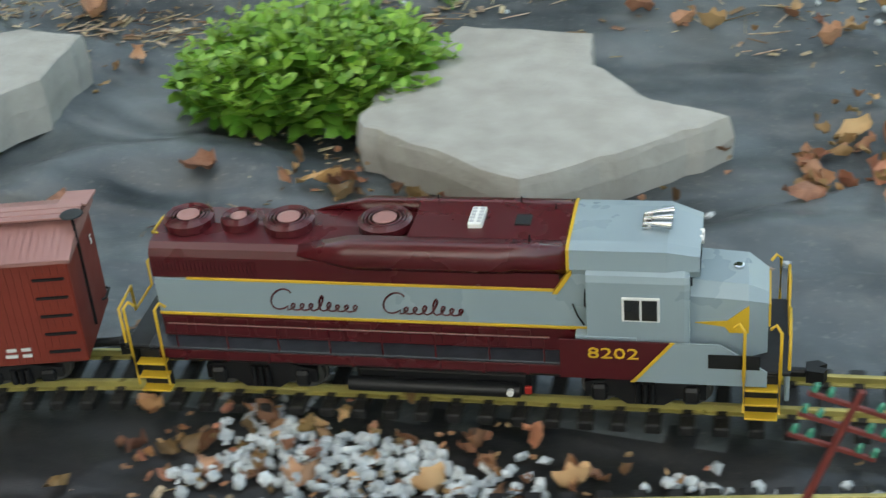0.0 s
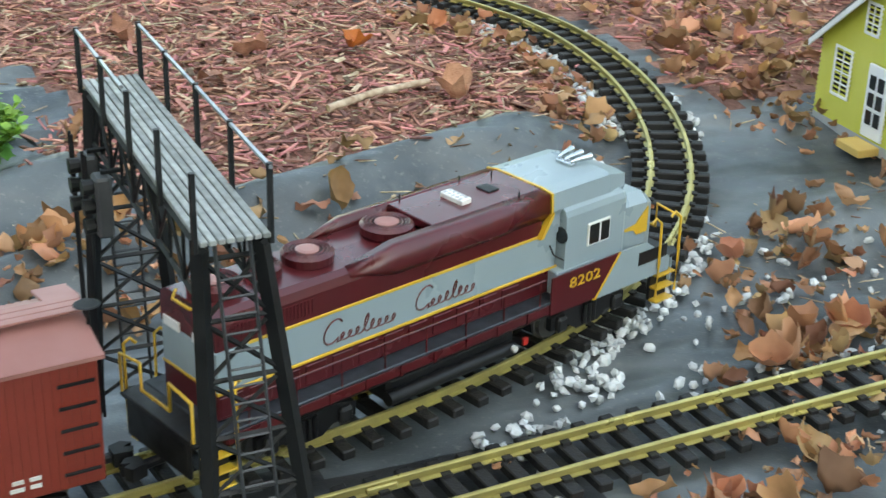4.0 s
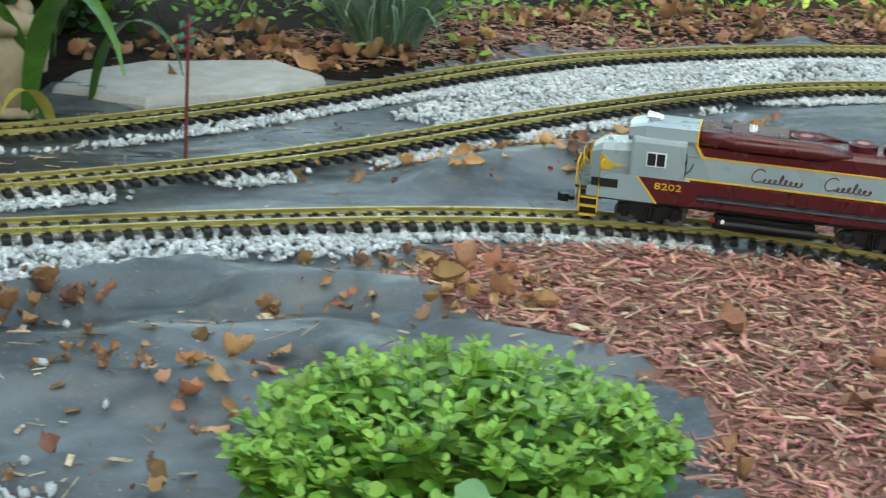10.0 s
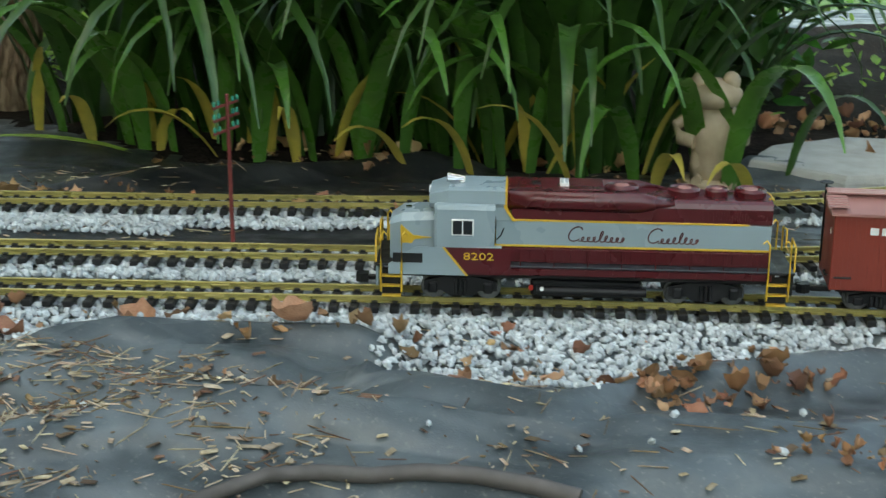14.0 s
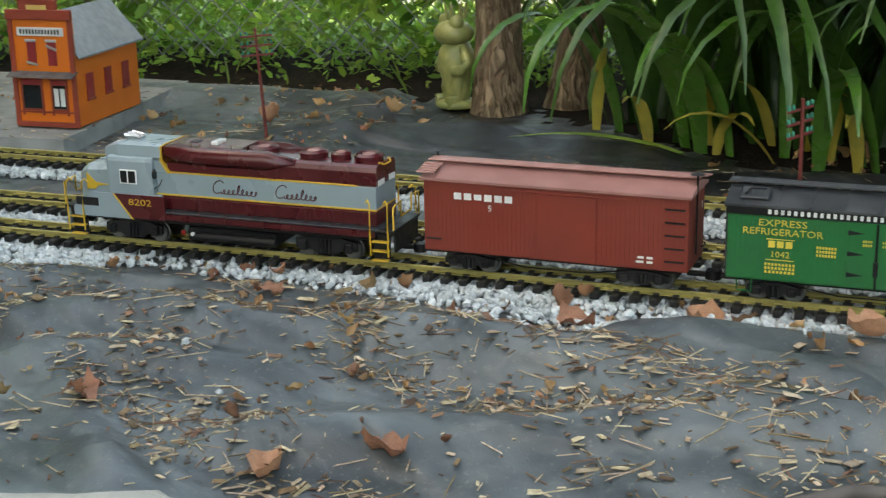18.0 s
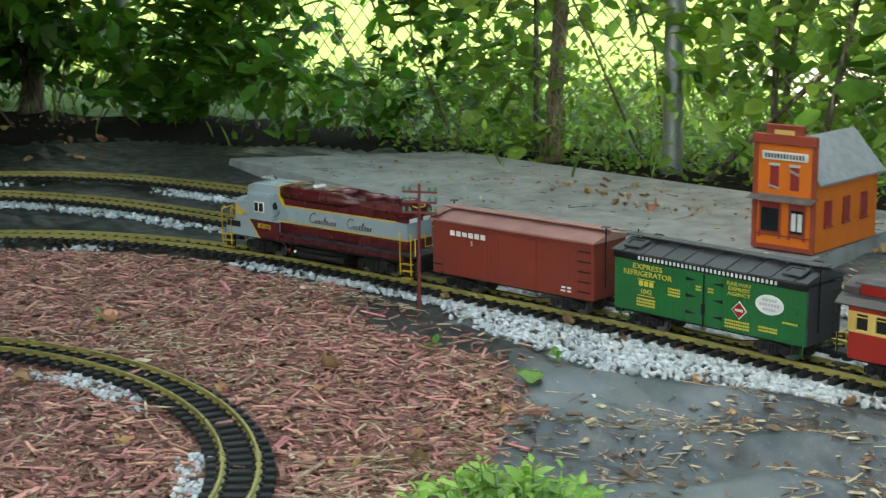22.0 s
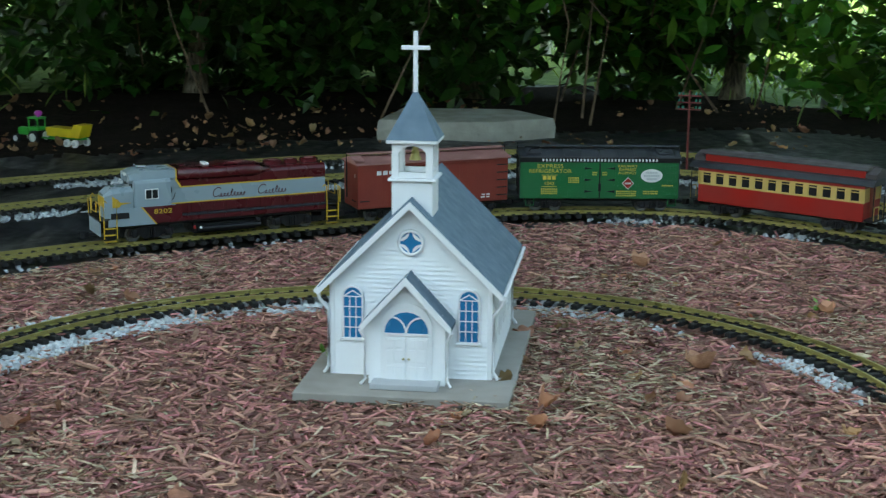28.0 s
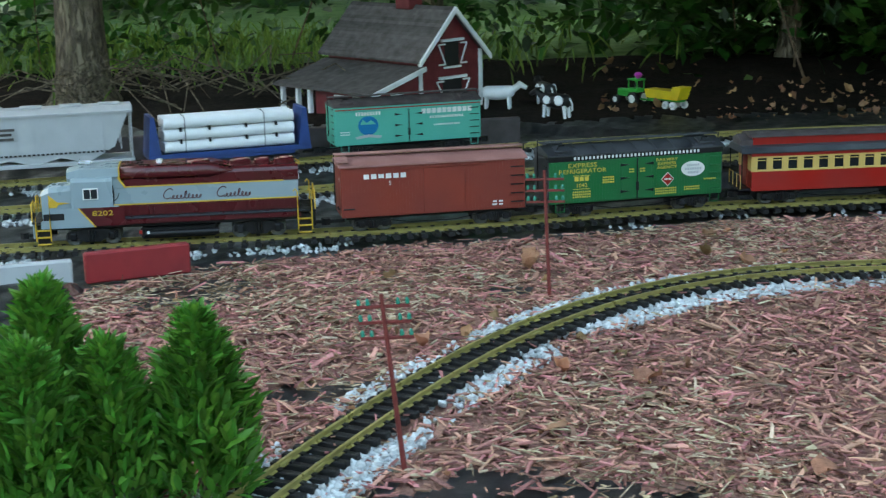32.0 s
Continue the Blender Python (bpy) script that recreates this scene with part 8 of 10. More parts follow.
# broad cabbage-like leaves at the mint's edge
_p = thing("broad_leaf_plant", "pale green round-leaved seedling against the flagstone", "plant", pose(0.373, 1.204, -0.041))
for _k, (_x, _y, _z, _r, _a) in enumerate(((0.0, 0.02, 0.05, 0.03, 20), (-0.03, -0.005, 0.06, 0.026, 150), (0.028, -0.01, 0.055, 0.028, -40), (0.0, -0.03, 0.03, 0.018, 250), (-0.005, 0.04, 0.085, 0.026, 90), (-0.03, 0.03, 0.10, 0.022, 200), (0.02, -0.035, 0.02, 0.016, 300), (0.035, 0.02, 0.09, 0.02, 10))):
    _b = Build()
    _n = 14
    _ring = [(_r * (1 + 0.12 * sin(5 * q * 2 * pi / _n)) * cos(q * 2 * pi / _n), _r * (1 + 0.12 * sin(5 * q * 2 * pi / _n)) * sin(q * 2 * pi / _n), 0.006 * sin(3 * q * 2 * pi / _n)) for q in range(_n)]
    _b.add([(0, 0, -0.005)] + _ring, [(0, q + 1, (q + 1) % _n + 1) for q in range(_n)], True)
    _m = pose(_x, _y, _z, 25 * cos(radians(_a)), 25 * sin(radians(_a)), _a)
    _b.v = [tuple(_m @ Vector(v)) for v in _b.v]
    _lf = part("leaf", _b, M["cabbage"], _p)
    part("stalk", Build().tube([(0, 0, 0), (_x * 0.6, _y * 0.6, _z * 0.6), (_x, _y, _z)], 0.0016, 5), M["weed"], _lf)

# small weeds
for _k, (_x, _y, _s) in enumerate(((-2.47, -0.02, 0.03), (-2.63, -0.5, 0.03), (-2.05, 1.35, 0.03), (-0.62, 1.33, 0.035), (-2.3, 1.28, 0.03), (1.52, 1.86, 0.03), (-2.75, 0.85, 0.025))):
    _rs = np.random.RandomState(60 + _k)
    _w = thing("small_weed", "small green weed growing through the bed", "weed", pose(_x, _y, float(ground_z(_x, _y))), group="small weeds")
    stuff_part("leaves", leaves("leaves", _rs.normal(0, 0.006, (9, 3)) + (0, 0, 0.012), _rs, (_s * 0.4, _s * 0.7), M["mint"], (0.5, 0.3)), _w)


def strap(rs, base, az, length, width, rise, droop, n=9):
    """One arching strap leaf with a keel."""
    v, f = [], []
    p, th = np.array([base[0], base[1], -0.01]), rise
    d = length / n
    for i in range(n + 1):
        s = i / n
        w = width * (0.55 + 0.45 * min(1, s * 4)) * (1 - max(0, s - 0.55) / 0.45 * 0.92)
        out = np.array([cos(az), sin(az), 0])
        side = np.array([-sin(az), cos(az), 0])
        nrm = np.array([-cos(az) * sin(th), -sin(az) * sin(th), cos(th)])
        for k in (-1, 0, 1):
            v.append(tuple(p + side * (w / 2 * k) + nrm * (0.18 * w * abs(k))))
        p = p + d * (out * cos(th) + np.array([0, 0, sin(th)]))
        if p[2] < 0.012 and i > 1:
            p[2] = 0.012
        th -= droop * (0.35 + 1.6 * s) / n
        az += rs.normal(0, 0.03)
    f = [(i * 3 + k, i * 3 + k + 1, i * 3 + k + 4, i * 3 + k + 3) for i in range(n) for k in (0, 1)]
    return Build().add(v, f, True)


def lily(cx, cy, r, count, seed, tall=0.62, yellow=5):
    rs = np.random.RandomState(seed)
    p = thing("daylily_clump", "tall daylily clump with arching strap leaves, yellowed below", "plant", group="daylily clumps")
    for k in range(count):
        a = rs.uniform(0, 2 * pi)
        q = r * sqrt(rs.uniform(0, 1))
        az = a + rs.normal(0, 0.5)
        az = az - 0.35 * cos(az) * (1 if rs.uniform(0, 1) < 0.6 else 0)
        L = tall * rs.uniform(0.75, 1.25)
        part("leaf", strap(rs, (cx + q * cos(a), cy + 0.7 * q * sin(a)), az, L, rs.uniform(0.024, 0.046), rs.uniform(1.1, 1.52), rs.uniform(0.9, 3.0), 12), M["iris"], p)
    for k in range(yellow):
        az = rs.uniform(-2.6, -0.5)
        part("yellowed_leaf", strap(rs, (cx + rs.uniform(-r, r), cy - 0.5 * r), az, rs.uniform(0.16, 0.3), rs.uniform(0.018, 0.028), rs.uniform(1.0, 1.4), rs.uniform(0.5, 1.5), 7), M["irisyellow"], p, "yellowed dying leaf")
    return p


for _k, _x in enumerate((-1.42, -1.2, -0.98, -0.76, -0.56, -0.42)):
    lily(_x, 2.86 + 0.05 * (_k % 2) + 0.06 * max(0, _x + 0.6), 0.15, 32, 80 + _k, 0.88, yellow=3)
    lily(_x + 0.04, 3.2, 0.18, 26, 95 + _k, 0.75, 0)
_rs = np.random.RandomState(5)
_p = thing("daylily_clump", "arching daylily leaves hanging over the far track", "plant", group="daylily clumps")
part("leaf", strap(_rs, (-0.45, 2.70), -1.45, 0.62, 0.027, 1.35, 2.75, 12), M["iris"], _p)
part("leaf", strap(_rs, (-0.60, 2.74), -1.75, 0.5, 0.026, 1.4, 2.1, 12), M["iris"], _p)
part("leaf", strap(_rs, (-1.25, 2.70), -2.95, 0.42, 0.022, 0.2, 0.45, 12), M["weed"], _p)
part("leaf", strap(_rs, (-0.10, 2.84), -1.0, 0.42, 0.022, 1.3, 2.6, 12), M["iris"], _p)
# front leaves in the lit copy of the leaf colour
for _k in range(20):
    part("leaf", strap(_rs, (-1.45 + 0.068 * _k + _rs.normal(0, 0.03), 2.74 + _rs.uniform(-0.03, 0.06)), _rs.uniform(-2.5, -0.7), _rs.uniform(0.42, 0.72), _rs.uniform(0.03, 0.046), _rs.uniform(1.2, 1.45), _rs.uniform(1.7, 3.0), 12), M["irislit"], _p)
for _k in range(9):
    part("yellowed_leaf", strap(_rs, (-1.4 + 0.15 * _k + _rs.normal(0, 0.03), 2.72), _rs.uniform(-2.6, -0.6), _rs.uniform(0.18, 0.3), 0.026, _rs.uniform(0.9, 1.25), _rs.uniform(1.2, 2.2), 9), M["irisyellow"], _p, "yellowed dying leaf")

# blue-green tuft grass and low green cover behind the outer track
_g = thing("tuft_grass", "blue-green fountain grass tuft behind the flat rock", "grass tuft")
_rs = np.random.RandomState(9)
_b = Build()
for _k in range(230):
    _a = _rs.uniform(0, 2 * pi)
    _s = strap(_rs, (0.50 + 0.06 * cos(_a), 3.42 + 0.06 * sin(_a)), _a, _rs.uniform(0.3, 0.55), 0.006, _rs.uniform(0.9, 1.5), _rs.uniform(1.2, 2.6), 7)
    _b.add(_s.v, _s.f, True)
stuff_part("blades", _b.mesh("blades", M["bluegrass"]), _g)


def band(rs, pts, half, n, z):
    """Places scattered along a line of plan points."""
    ln = Line(pts, 0.05, 1)
    s = rs.uniform(0, ln.length, n)
    x, y = np.interp(s, ln.d, ln.p[:, 0]), np.interp(s, ln.d, ln.p[:, 1])
    return np.stack([x + rs.normal(0, half, n), y + rs.normal(0, half, n), rs.uniform(0, 1, n) ** 1.5 * (z[1] - z[0]) + z[0]], -1)


_rs = np.random.RandomState(21)
_w = np.concatenate([band(_rs, [(-1.75, 3.35), (-2.4, 3.25), (-3.1, 3.05), (-3.9, 2.75), (-4.6, 2.4)], 0.13, 7500, (0.0, 0.32)), band(_rs, [(-1.5, 3.8), (-3, 3.5), (-4.4, 2.9), (-5.4, 2.3)], 0.16, 2600, (0.0, 0.35)),
                     band(_rs, [(0.2, 3.7), (0.9, 4.2), (1.9, 4.35), (3.2, 4.2)], 0.25, 3600, (0.0, 0.22))])
_w[:, 2] += ground_z(_w[:, 0], _w[:, 1])
tagged(new("ground_cover", leaves("ground_cover", _w, _rs, (0.018, 0.04), M["weed"], (0.35, 0.5))), "bright green leafy ground cover behind the tracks", "ground cover", kind="stuff")

# lawn blades beyond the fence edge
_w = np.concatenate([band(_rs, [(-1.4, 4.3), (-3.4, 3.8), (-5.6, 2.9), (-7.6, 1.6)], 0.4, 3600, (0.0, 0.02)), band(_rs, [(-6.2, -2.0), (-6.0, -4.0), (-5.4, -5.0)], 0.5, 2500, (0.0, 0.02))])
tagged(new("grass", leaves("grass", _w, _rs, (0.05, 0.12), M["grass"], (1.1, 0.25), 0.16)), "bright lawn grass beyond the fence", "grass", kind="stuff")


_w = np.stack([1.9 + 0.2 * _rs.normal(0, 1, 500), 2.42 + 0.13 * _rs.normal(0, 1, 500), np.zeros(500)], -1)
_w = _w[np.hypot(_w[:, 0] - 1.865, _w[:, 1] - 2.47) > 0.11]
_w[:, 2] = ground_z(_w[:, 0], _w[:, 1])
tagged(new("dry_grass", leaves("dry_grass", _w, _rs, (0.04, 0.09), M["straw"], (0.7, 0.4), 0.12)), "dry grass round the foot of the tree", "grass", kind="stuff")
_w = np.stack([2.14 + 0.07 * _rs.normal(0, 1, 420), 2.42 + 0.08 * _rs.normal(0, 1, 420), _rs.uniform(0.01, 0.17, 420)], -1)
tagged(new("ground_cover", leaves("ground_cover", _w, _rs, (0.02, 0.045), M["weed"], (0.3, 0.5))), "leafy green weeds beside the tree foot", "ground cover", kind="stuff")


def thuja(x, y, high, r, seed):
    rs = np.random.RandomState(seed)
    p = thing("thuja_shrub", "small bright green thuja shrub with feathery upright sprays", "shrub", pose(x, y, 0), group="thuja shrubs")
    part("trunk", Build().tube([(0, 0, -0.01), (0, 0, high * 0.8)], 0.006, 6, 0.002), M["bark"], p)
    n = 2600
    zz = rs.uniform(0, 1, n) ** 0.8
    rad = r * (1 - zz ** 2.4) * (0.45 + 0.55 * np.sqrt(rs.uniform(0, 1, n))) * (1 + 0.25 * np.sin(5 * rs.uniform(0, 6.3, n)))
    a = rs.uniform(0, 2 * pi, n)
    lob = 1 + 0.22 * np.sin(a * 5 + 7 * zz)
    pts = np.stack([rad * lob * np.cos(a), rad * lob * np.sin(a), 0.01 + zz * high * 0.93], -1)
    stuff_part("foliage", leaves("foliage", pts, rs, (0.018, 0.036), M["thuja"], (0.95, 0.35), 0.55, a + rs.normal(0, 0.5, n)), p)


for _k, (_x, _y, _h, _r) in enumerate(((-1.655, -0.865, 0.215, 0.052), (-1.60, -0.945, 0.19, 0.05), (-1.625, -1.035, 0.25, 0.06), (-1.545, -1.01, 0.20, 0.055), (-1.56, -1.12, 0.22, 0.06))):
    thuja(_x, _y, _h, _r, 30 + _k)


def tree(x, y, r, lean, high, crown_r, crown_n, seed, label, flare=0.5, limbs=6, leaf=(0.05, 0.09), mat="bush", low=0.55, bark="bark"):
    """Tapered trunk, limbs and a loose crown of leaves in clumps."""
    rs = np.random.RandomState(seed)
    t = thing("tree", label, "tree", pose(x, y, 0))
    n, rings = 18, []
    for z in (-0.03, 0.0, 0.03, 0.07, 0.13, 0.22, 0.4, 0.7, 1.1, 1.6, high * 0.72, high):
        f = r * (1 + flare * math.exp(-max(z, 0) / 0.06)) * (1 - 0.55 * max(0, z) / high)
        rings.append([(lean[0] * z + f * cos(2 * pi * k / n) * (1 + 0.07 * sin(5 * 2 * pi * k / n + 2 * z) + rs.normal(0, 0.012)), lean[1] * z + f * sin(2 * pi * k / n) * (1 + 0.07 * sin(5 * 2 * pi * k / n + 1)), z) for k in range(n)])
    part("trunk", Build().loft(rings), M[bark], t)
    pts = []
    for k in range(limbs):
        a = 2 * pi * k / limbs + rs.normal(0, 0.3)
        z0 = high * rs.uniform(low, 0.92)
        tip = np.array([lean[0] * z0 + crown_r * 0.75 * cos(a), lean[1] * z0 + crown_r * 0.75 * sin(a), z0 + crown_r * rs.uniform(0.2, 0.8)])
        b0 = np.array([lean[0] * z0, lean[1] * z0, z0])
        mid = b0 * 0.5 + tip * 0.5 + (0, 0, -0.08 * crown_r)
        part("limb", Build().tube([tuple(b0), tuple(mid), tuple(tip)], r * 0.35, 7, r * 0.1), M["bark"], t)
        for q in range(7):
            c = mid + (tip - mid) * rs.uniform(0, 1.25) + rs.normal(0, 0.22 * crown_r, 3)
            pts.append(c + rs.normal(0, 0.17 * crown_r, (crown_n // (limbs * 7), 3)))
    stuff_part("crown", leaves("crown", np.concatenate(pts), rs, leaf, M[mat], (-0.2, 0.6), far=True), t)
    return t


tree(1.865, 2.47, 0.098, (0.02, 0.0), 3.2, 1.1, 3400, 41, "mossy rough-barked tree trunk at the curve", 0.4, low=0.8)
tree(-1.845, 2.90, 0.05, (-0.06, 0.1), 2.2, 0.8, 3000, 42, "slender brown twin tree trunk beside the frog", 0.25, low=0.8, bark="palebark")
tree(-1.735, 3.02, 0.047, (0.12, 0.1), 2.3, 0.8, 3000, 43, "slender leaning twin tree trunk behind the lilies", 0.25, low=0.8, bark="palebark")
tree(-3.97, 2.62, 0.026, (0.03, 0.05), 1.7, 0.7, 3200, 44, "thin young tree by the chain-link fence", 0.3, low=0.6, bark="palebark", mat="vine")
tree(-4.75, -2.78, 0.085, (-0.03, -0.02), 2.4, 1.1, 6000, 45, "dark rough tree trunk behind the parked train", 0.5, low=0.5)
tree(-6.25, 0.55, 0.045, (0.05, 0.0), 2.6, 1.5, 6500, 46, "dark tree trunk inside the hedge", 0.4, 8, (0.07, 0.13), low=0.5)
tree(-6.3, -0.55, 0.04, (0.02, 0.08), 2.4, 1.6, 9000, 47, "dark tree trunk inside the hedge", 0.4, 8, (0.07, 0.13), low=0.4)
tree(-6.1, 1.6, 0.04, (-0.02, 0.08), 2.4, 1.2, 3600, 48, "tree trunk inside the hedge coloured as sunlit", 0.4, 7, (0.07, 0.13), low=0.5, mat="vine")
tree(-6.9, -2.2, 0.05, (0.02, 0.03), 2.8, 1.6, 7000, 49, "shade tree at the edge of the lawn", 0.4, 8, (0.07, 0.13), low=0.5)

# side shoots beside the fence
_sh = thing("young_shoots", "thin bare shoots growing beside the fence post", "shoots")
for _k, (_x, _y, _dx, _dy, _h) in enumerate(((-3.30, 2.90, 0.1, 0.05, 0.9), (-3.22, 2.82, -0.05, 0.06, 0.95), (-3.05, 2.80, 0.12, 0.1, 0.8), (-4.02, 2.60, -0.06, 0.03, 0.9), (-3.40, 2.74, 0.35, 0.15, 0.35))):
    part("shoot", Build().tube([(_x, _y, -0.01), (_x + 0.4 * _dx, _y + 0.4 * _dy, 0.4 * _h), (_x + _dx, _y + _dy, _h)], 0.011, 7, 0.006), M["bark"], _sh)


# hedge: dense dark foliage, open below, with litter under it
def hedge(name, label, pts, half, n, z, seed, size, mat="bush"):
    rs = np.random.RandomState(seed)
    w = band(rs, pts, half, n, z)
    w[:, 2] = rs.uniform(z[0], z[1], n) + 0.1 * np.sin(7 * w[:, 0]) + 0.08 * np.sin(9 * w[:, 1])
    keep = np.sin(5.3 * w[:, 0] + 2.1 * w[:, 1]) + np.sin(6.1 * w[:, 2] + 3.7 * w[:, 1]) + rs.normal(0, 0.7, n) > -0.5
    h = thing(name, label, "hedge")
    stuff_part("foliage", leaves("foliage", w[keep], rs, size, M[mat], (-0.15, 0.6), far=n > 12000), h)
    tw = []
    if z[0] > 0.9:
        return
    for _ in range(3):
        s = rs.randint(0, len(w))
        q = w[s]
        tw.append([(q[0] + rs.normal(0, 0.1), q[1] + rs.normal(0, 0.1), 0.0), (q[0] + rs.normal(0, 0.05), q[1], 0.35), (q[0] + rs.normal(0, 0.2), q[1] + rs.normal(0, 0.2), 0.9)])
    stuff_part("bough_mass", stems(tw, 0.005, 0.0025, 5), h).data.materials.append(M["twig"])


hedge("dark_hedge", "dense dark green hedge shading the soil", [(-6.05, 0.75), (-6.1, 0.15), (-6.1, -0.6), (-6.2, -1.2)], 0.2, 14000, (0.06, 1.5), 51, (0.06, 0.11))
hedge("dark_hedge", "low dark leafy undergrowth in front of the lawn", [(-6.12, 1.65), (-6.2, 1.2), (-6.25, 0.6)], 0.13, 2900, (0.0, 0.55), 66, (0.06, 0.11))
# same hedge in the lighter leaf colour, painted as sunlit
hedge("leafy_hedge", "green hedge coloured as sunlit, with the lawn showing through", [(-5.95, 2.0), (-6.0, 1.5), (-6.05, 0.8)], 0.18, 3600, (0.18, 1.5), 65, (0.06, 0.12), "vine")
hedge("dark_hedge", "dense dark green hedge shading the soil", [(-6.75, 0.6), (-6.8, -0.8), (-6.9, -1.4)], 0.25, 11000, (0.0, 1.6), 52, (0.08, 0.15))
hedge("vine_tangle", "leafy vine tangle climbing the chain-link fence", [(-5.9, 1.95), (-5.2, 2.2), (-4.7, 2.35), (-4.3, 2.5)], 0.13, 7500, (0.08, 1.15), 53, (0.05, 0.11), "vine")
hedge("vine_tangle", "leafy vine tangle climbing the chain-link fence", [(-4.3, 2.55), (-3.6, 2.8), (-3.0, 3.0), (-2.2, 3.25)], 0.10, 3600, (0.05, 0.95), 54, (0.05, 0.10), "weed")
hedge("vine_tangle", "darker leafy vine strands on the chain-link fence", [(-4.9, 2.3), (-4.2, 2.55), (-3.6, 2.78), (-3.0, 3.0), (-2.0, 3.3)], 0.10, 1000, (0.05, 1.0), 60, (0.06, 0.12), "vine")
hedge("overhanging_branches", "leafy branches hanging over the back of the beds", [(-5.5, 0.8), (-5.5, -0.3), (-5.6, -1.1)], 0.3, 7500, (0.75, 1.7), 55, (0.06, 0.12))
# lighter leaf colour stands in for sun on these branches
hedge("overhanging_branches", "leafy branches coloured as sunlit, hanging by the fence corner", [(-5.75, 1.95), (-5.6, 1.4), (-5.5, 0.8)], 0.2, 1900, (0.4, 1.6), 64, (0.06, 0.12), "vine")
# added dark backing that stands in for the shade between the daylilies
hedge("dark_shrub", "dark leafy backing added to deepen the gaps between the daylilies", [(-1.5, 3.5), (-1.0, 3.55), (-0.5, 3.65), (-0.1, 3.75)], 0.12, 9000, (0.0, 0.9), 58, (0.05, 0.10))
# foliage added overhead, out of view, to block skylight from what lies below
hedge("tree_canopy", "unseen boughs of the twin tree, added to shade the daylilies", [(-1.4, 2.9), (-1.0, 2.9), (-0.5, 3.0)], 0.28, 8500, (1.25, 1.8), 61, (0.12, 0.22))
hedge("tree_canopy", "unseen boughs added to shade the soil under the hedge", [(-5.0, 0.7), (-4.9, -0.4), (-4.8, -1.6), (-4.6, -2.8)], 0.4, 16000, (2.0, 2.7), 62, (0.14, 0.24))
hedge("tree_canopy", "unseen boughs added to shade the back of the beds", [(-5.8, 0.7), (-5.7, -0.6), (-5.7, -2.0), (-5.4, -3.2)], 0.45, 17000, (1.9, 2.5), 59, (0.14, 0.24))
hedge("tree_canopy", "unseen boughs added to shade the far side of the railway", [(-4.0, 0.7), (-3.85, -0.5), (-3.55, -1.4), (-3.2, -2.3)], 0.44, 22000, (1.6, 2.3), 63, (0.14, 0.24))
hedge("shrub_border", "dark shrubs at the edge of the lawn", [(-6.3, -1.5), (-6.0, -2.6), (-5.6, -3.4), (-5.2, -4.2)], 0.16, 2600, (0.05, 0.55), 56, (0.04, 0.08))
hedge("overhanging_branches", "dark leafy branches hanging behind the barn", [(-5.9, -1.3), (-5.6, -2.2), (-5.2, -3.1), (-4.8, -4.0)], 0.25, 7000, (0.75, 1.6), 57, (0.06, 0.12))

_br = thing("brush_pile", "bare grey brush twigs lying under the tree", "brushwood")
_rs = np.random.RandomState(77)
for _k in range(46):
    _x, _y, _a, _L = _rs.uniform(-4.85, -4.45), _rs.uniform(-2.9, -1.95), _rs.uniform(0, 2 * pi), _rs.uniform(0.2, 0.6)
    _z = _rs.uniform(0.01, 0.12)
    part("twig", Build().tube([(_x, _y, _z), (_x + 0.5 * _L * cos(_a), _y + 0.5 * _L * sin(_a), _z + 0.06), (_x + _L * cos(_a + 0.3), _y + _L * sin(_a + 0.3), 0.01 + _rs.uniform(0, 0.1))], 0.0035, 5, 0.0015), M["bark"], _br)

# chain-link fence
FENCE = [(-1.0, 3.66), (-3.55, 2.75), (-5.9, 1.93), (-8.2, 1.15)]
_f = thing("chain_link_fence", "galvanised chain-link fence with a round post", "fence")
for _x, _y in FENCE:
    part("post", Build().tube([(_x, _y, -0.05), (_x, _y, 1.35)], 0.03, 16), M["galv"], _f)
_b = Build()
for (_x0, _y0), (_x1, _y1) in zip(FENCE[:-1], FENCE[1:]):
    _L = math.hypot(_x1 - _x0, _y1 - _y0)
    _ux, _uy = (_x1 - _x0) / _L, (_y1 - _y0) / _L
    for _s in (-1, 1):
        for _q in np.arange(-1.2, _L + 1.2, 0.072):
            _a, _c = (_q, 0.03), (_q + _s * 1.2, 1.23)
            _w = [(_x0 + _ux * (_a[0] + (_c[0] - _a[0]) * k) + 0.002 * _s, _y0 + _uy * (_a[0] + (_c[0] - _a[0]) * k), _a[1] + (_c[1] - _a[1]) * k) for k in np.linspace(0, 1, 13) if 0 <= _a[0] + (_c[0] - _a[0]) * k <= _L]
            if len(_w) > 1:
                _b.tube(_w, 0.0024, 3, caps=False)
stuff_part("wire_mesh", _b.mesh("wire_mesh", M["galv"]), _f)

